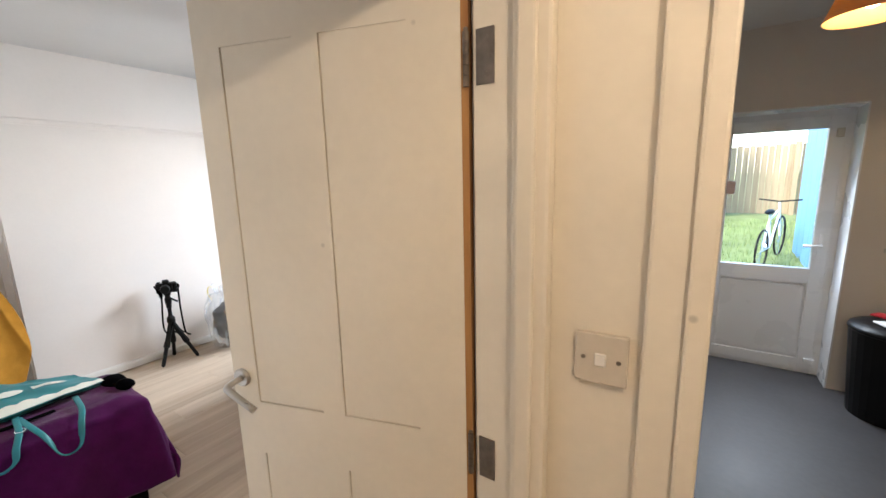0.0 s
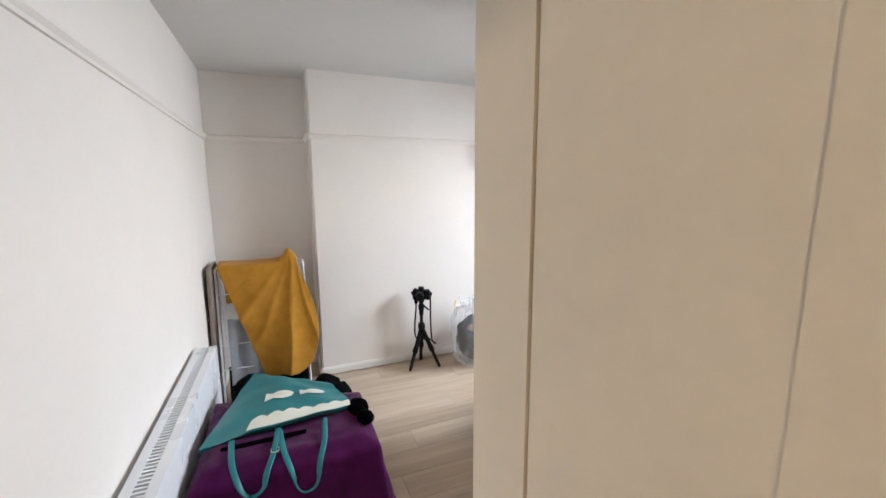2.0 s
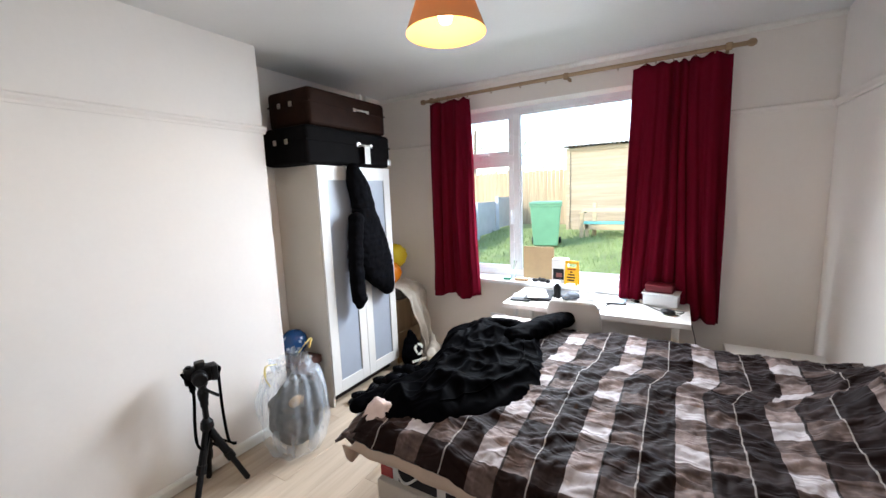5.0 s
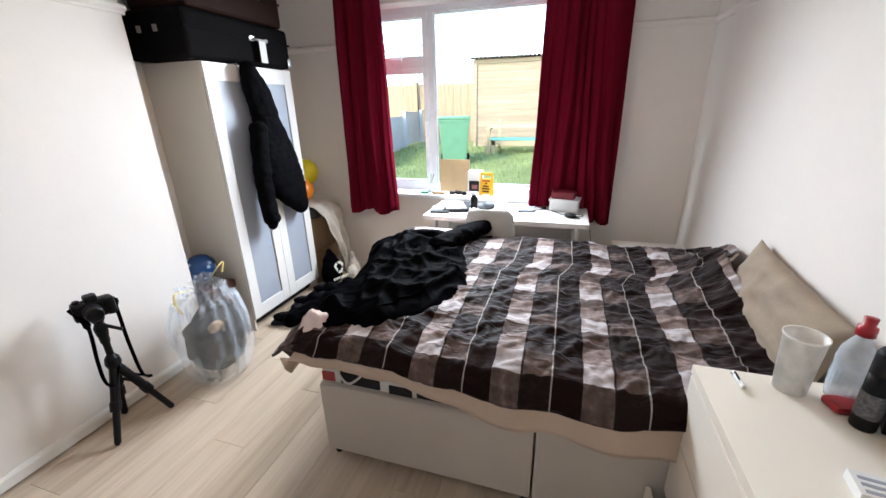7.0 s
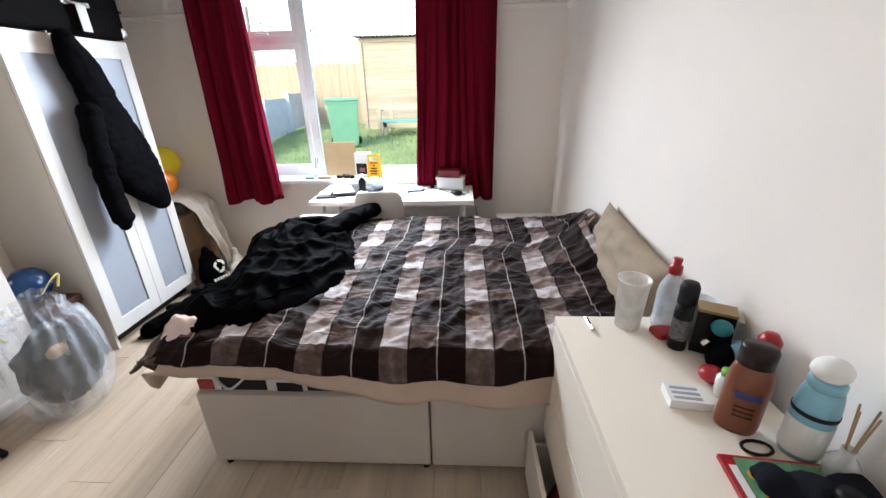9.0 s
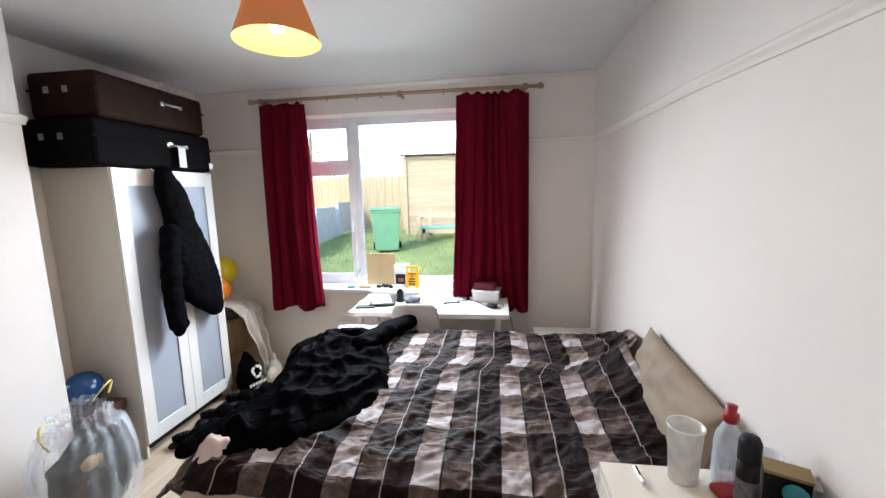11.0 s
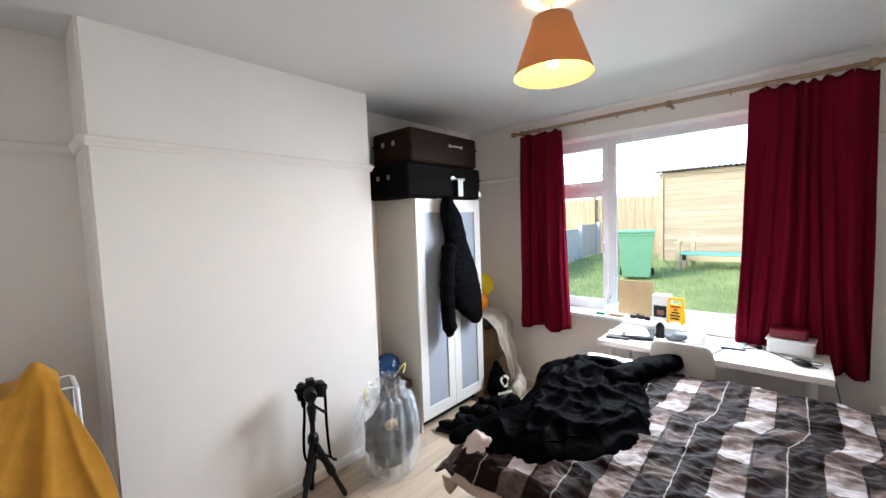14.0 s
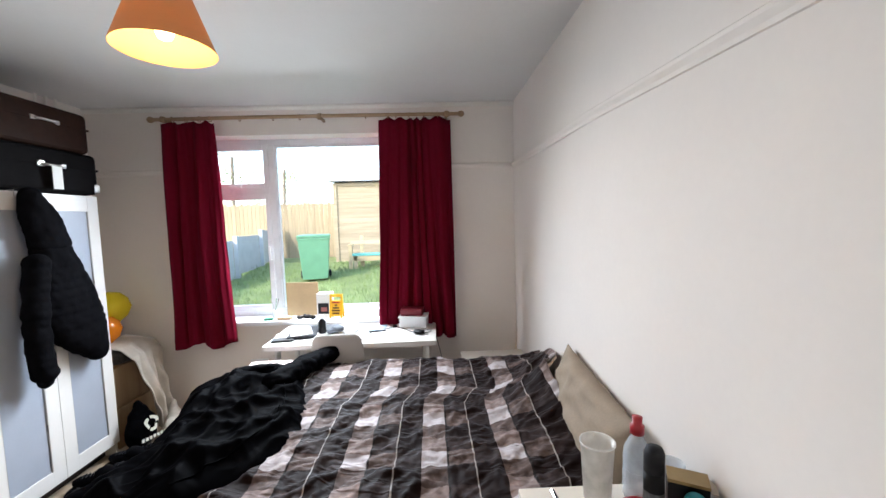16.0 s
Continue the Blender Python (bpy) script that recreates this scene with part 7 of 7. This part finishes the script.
bench = thing("garden_bench", (-3.2, 11.0, 0.37), "wooden garden bench with a teal painted seat", "bench")
bg = ground_height(11.0) - 0.02
part("seat", box(-4.05, 10.85, bg + 0.345, -2.2, 11.2, bg + 0.395, 0.006), TEAL_WOOD, bench, "teal painted seat board")
part("front_rail", box(-3.98, 10.87, bg + 0.22, -2.25, 10.91, bg + 0.335, 0.004), PALE_TIMBER, bench)
for x in (-3.98, -2.35):
    part("leg", box(x, 10.87, bg - 0.02, x + 0.09, 10.95, bg + 0.345, 0.004), PALE_TIMBER, bench)
    part("back_post", box(x + 0.12, 11.16, bg - 0.02, x + 0.21, 11.22, bg + 0.85, 0.004), PALE_TIMBER, bench)
part("arm_post", box(-4.10, 10.84, bg - 0.02, -4.01, 10.92, bg + 0.60, 0.006), PALE_TIMBER, bench)
part("arm_rest", box(-4.12, 10.82, bg + 0.60, -4.00, 11.20, bg + 0.64, 0.006), PALE_TIMBER, bench)
part("back_rail", box(-4.1, 11.13, bg + 0.62, -2.2, 11.16, bg + 0.72, 0.004), PALE_TIMBER, bench)

# blue boarded outhouse, ladder-like frame and bicycle seen through the back door
hut = thing("blue_outhouse", (1.5, 8.0, 0), "sky blue boarded outhouse wall", "outhouse")
for k in range(9):
    g = ground_height(6.2 + 0.32 * k)
    part("board", box(1.02, 6.1 + 0.32 * k, g - 0.05, 1.06, 6.1 + 0.32 * k + 0.312, 2.5, 0.004), SKYBLUE, hut)
part("core", box(1.06, 6.1, -0.05, 2.6, 9.0, 2.45), SKYBLUE, hut)
part("roof", box(0.90, 6.0, 2.50, 2.8, 9.1, 2.58, 0.01), ROOFING, hut)


def bicycle():
    b = thing("bicycle", (0.62, 8.0, 0.15), "white and black bicycle leaning in the garden", "bicycle")
    g = ground_height(8.2)
    M = pose(0.62, 8.0, g, 0, -8, 71) @ Matrix.Diagonal((0.9, 0.9, 0.92, 1))
    for x in (-0.52, 0.52):
        ring = tube([(x + 0.33 * math.cos(a), 0, 0.345 + 0.33 * math.sin(a)) for a in [k * math.pi / 16 for k in range(33)]], 0.016, 6)
        w = part("wheel", turned(ring, M), BLACK_PLASTIC, b)
        sp = bmesh.new()
        for k in range(8):
            a = k * math.pi / 8
            tube([(x + 0.32 * math.cos(a), 0, 0.345 + 0.32 * math.sin(a)), (x - 0.32 * math.cos(a), 0, 0.345 - 0.32 * math.sin(a))], 0.0025, 4, sp)
        part("spokes", turned(sp, M), CHROME, w)
    fr = bmesh.new()
    for p in (((-0.52, 0, 0.345), (-0.10, 0, 0.30)), ((-0.52, 0, 0.345), (-0.18, 0, 0.78)), ((-0.10, 0, 0.30), (-0.20, 0, 0.88)), ((-0.18, 0, 0.78), (0.34, 0, 0.82)), ((-0.10, 0, 0.30), (0.36, 0, 0.74)), ((0.52, 0, 0.345), (0.32, 0, 0.96))):
        tube(p, 0.016, 8, fr)
    part("bike_frame", turned(fr, M), UPVC, b)
    part("saddle", turned(blob(bmesh.new(), -0.22, 0, 0.91, 0.13, 0.06, 0.035), M), BLACK_PLASTIC, b)
    part("handlebar", turned(tube([(0.34, -0.28, 1.0), (0.32, 0, 0.97), (0.34, 0.28, 1.0)], 0.012, 8), M), BLACK_PLASTIC, b)
    part("crank", turned(lathe([(0, -0.01), (0.09, -0.01), (0.09, 0.01), (0, 0.01)], (0, 0, 0), 18), M @ Matrix.Translation((-0.10, 0.03, 0.30)) @ pose(0, 0, 0, 90)), CHROME, b)
    return b


bicycle()


def tree(x, y, h, seed):
    t = thing("tree", (x, y, ground_height(y)), "thin young tree with sparse leaves behind the fence", "tree", "trees behind the fence")
    r = random.Random(seed)
    g = ground_height(y)
    limbs = bmesh.new()
    tube([(x, y, g - 0.05), (x + 0.05, y, g + h * 0.3), (x - 0.03, y + 0.05, g + h * 0.6), (x + 0.05, y, g + h)], 0.06, 8, limbs)
    tips = []
    for k in range(26):
        z = g + h * (0.30 + 0.65 * k / 26)
        a = r.uniform(0, 6.28)
        L = h * 0.36 * (1.15 - 0.7 * k / 26)
        e = Vector((x + L * math.cos(a), y + L * math.sin(a), z + L * r.uniform(0.3, 0.8)))
        s = Vector((x, y, z))
        tube([s, s.lerp(e, 0.5) + Vector((0, 0, -0.05)), e], 0.010, 5, limbs)
        tips += [s.lerp(e, q) for q in (0.5, 0.65, 0.8, 0.9, 1.0)]
    part("trunk", limbs, BARK, t)
    vs, fs = [], []
    for p in tips:
        for k in range(4):
            c = p + Vector((r.gauss(0, 0.16), r.gauss(0, 0.16), r.gauss(0, 0.13)))
            d = Vector((r.gauss(0, 1), r.gauss(0, 1), r.gauss(0, 1))).normalized()
            q = d.orthogonal().normalized()
            w = d.cross(q) * 0.028
            i = len(vs)
            vs += [c - q * 0.05, c + w, c + q * 0.05, c - w]
            fs.append((i, i + 1, i + 2, i + 3))
    me = bpy.data.meshes.new("crown")
    me.from_pydata(vs, [], fs)
    me.materials.append(YOUNG_LEAF)
    ob = new("crown", me)
    ob.parent = t
    ob.matrix_parent_inverse = PLACE[t].inverted()
    return t


tree(-9.2, 15.5, 3.6, 3)
tree(-7.6, 16.2, 3.2, 8)

# ---- laminate planks, last of all ----
floor_ob = bpy.data.objects["floor"]
plank_meshes = {}


def plank(x0, x1, y0, y1):
    key = (round(x1 - x0, 3), round(y1 - y0, 3))
    if key not in plank_meshes:
        w, l = key
        bm = box(-w / 2, -l / 2, -0.010, w / 2, l / 2, 0.0, 0.0)
        bmesh.ops.bevel(bm, geom=[e for e in bm.edges if all(v.co.z > -0.001 for v in e.verts)], offset=0.0012, segments=1, affect="EDGES")
        me = bpy.data.meshes.new("plank")
        bm.to_mesh(me)
        bm.free()
        me.materials.append(LAMINATE)
        plank_meshes[key] = me
    ob = new("plank", plank_meshes[key])
    ob.parent = floor_ob
    ob.location = ((x0 + x1) / 2, (y0 + y1) / 2, 0)


row = 0
x = -4.66
while x < 1.55:
    w = 0.192
    south, north = (SOUTH, NORTH) if x + w <= -0.66 else (-1.25, 1.32)
    y = south
    first_len = (0.42, 0.85, 1.22, 0.62, 1.05)[row % 5]
    while y < north - 0.02:
        l = min(first_len if y == south else 1.22, north - y)
        if north - (y + l) < 0.08:
            l = north - y
        plank(x + 0.0006, x + w - 0.0006, y + 0.0006, y + l - 0.0006)
        y += l
    x += w
    row += 1
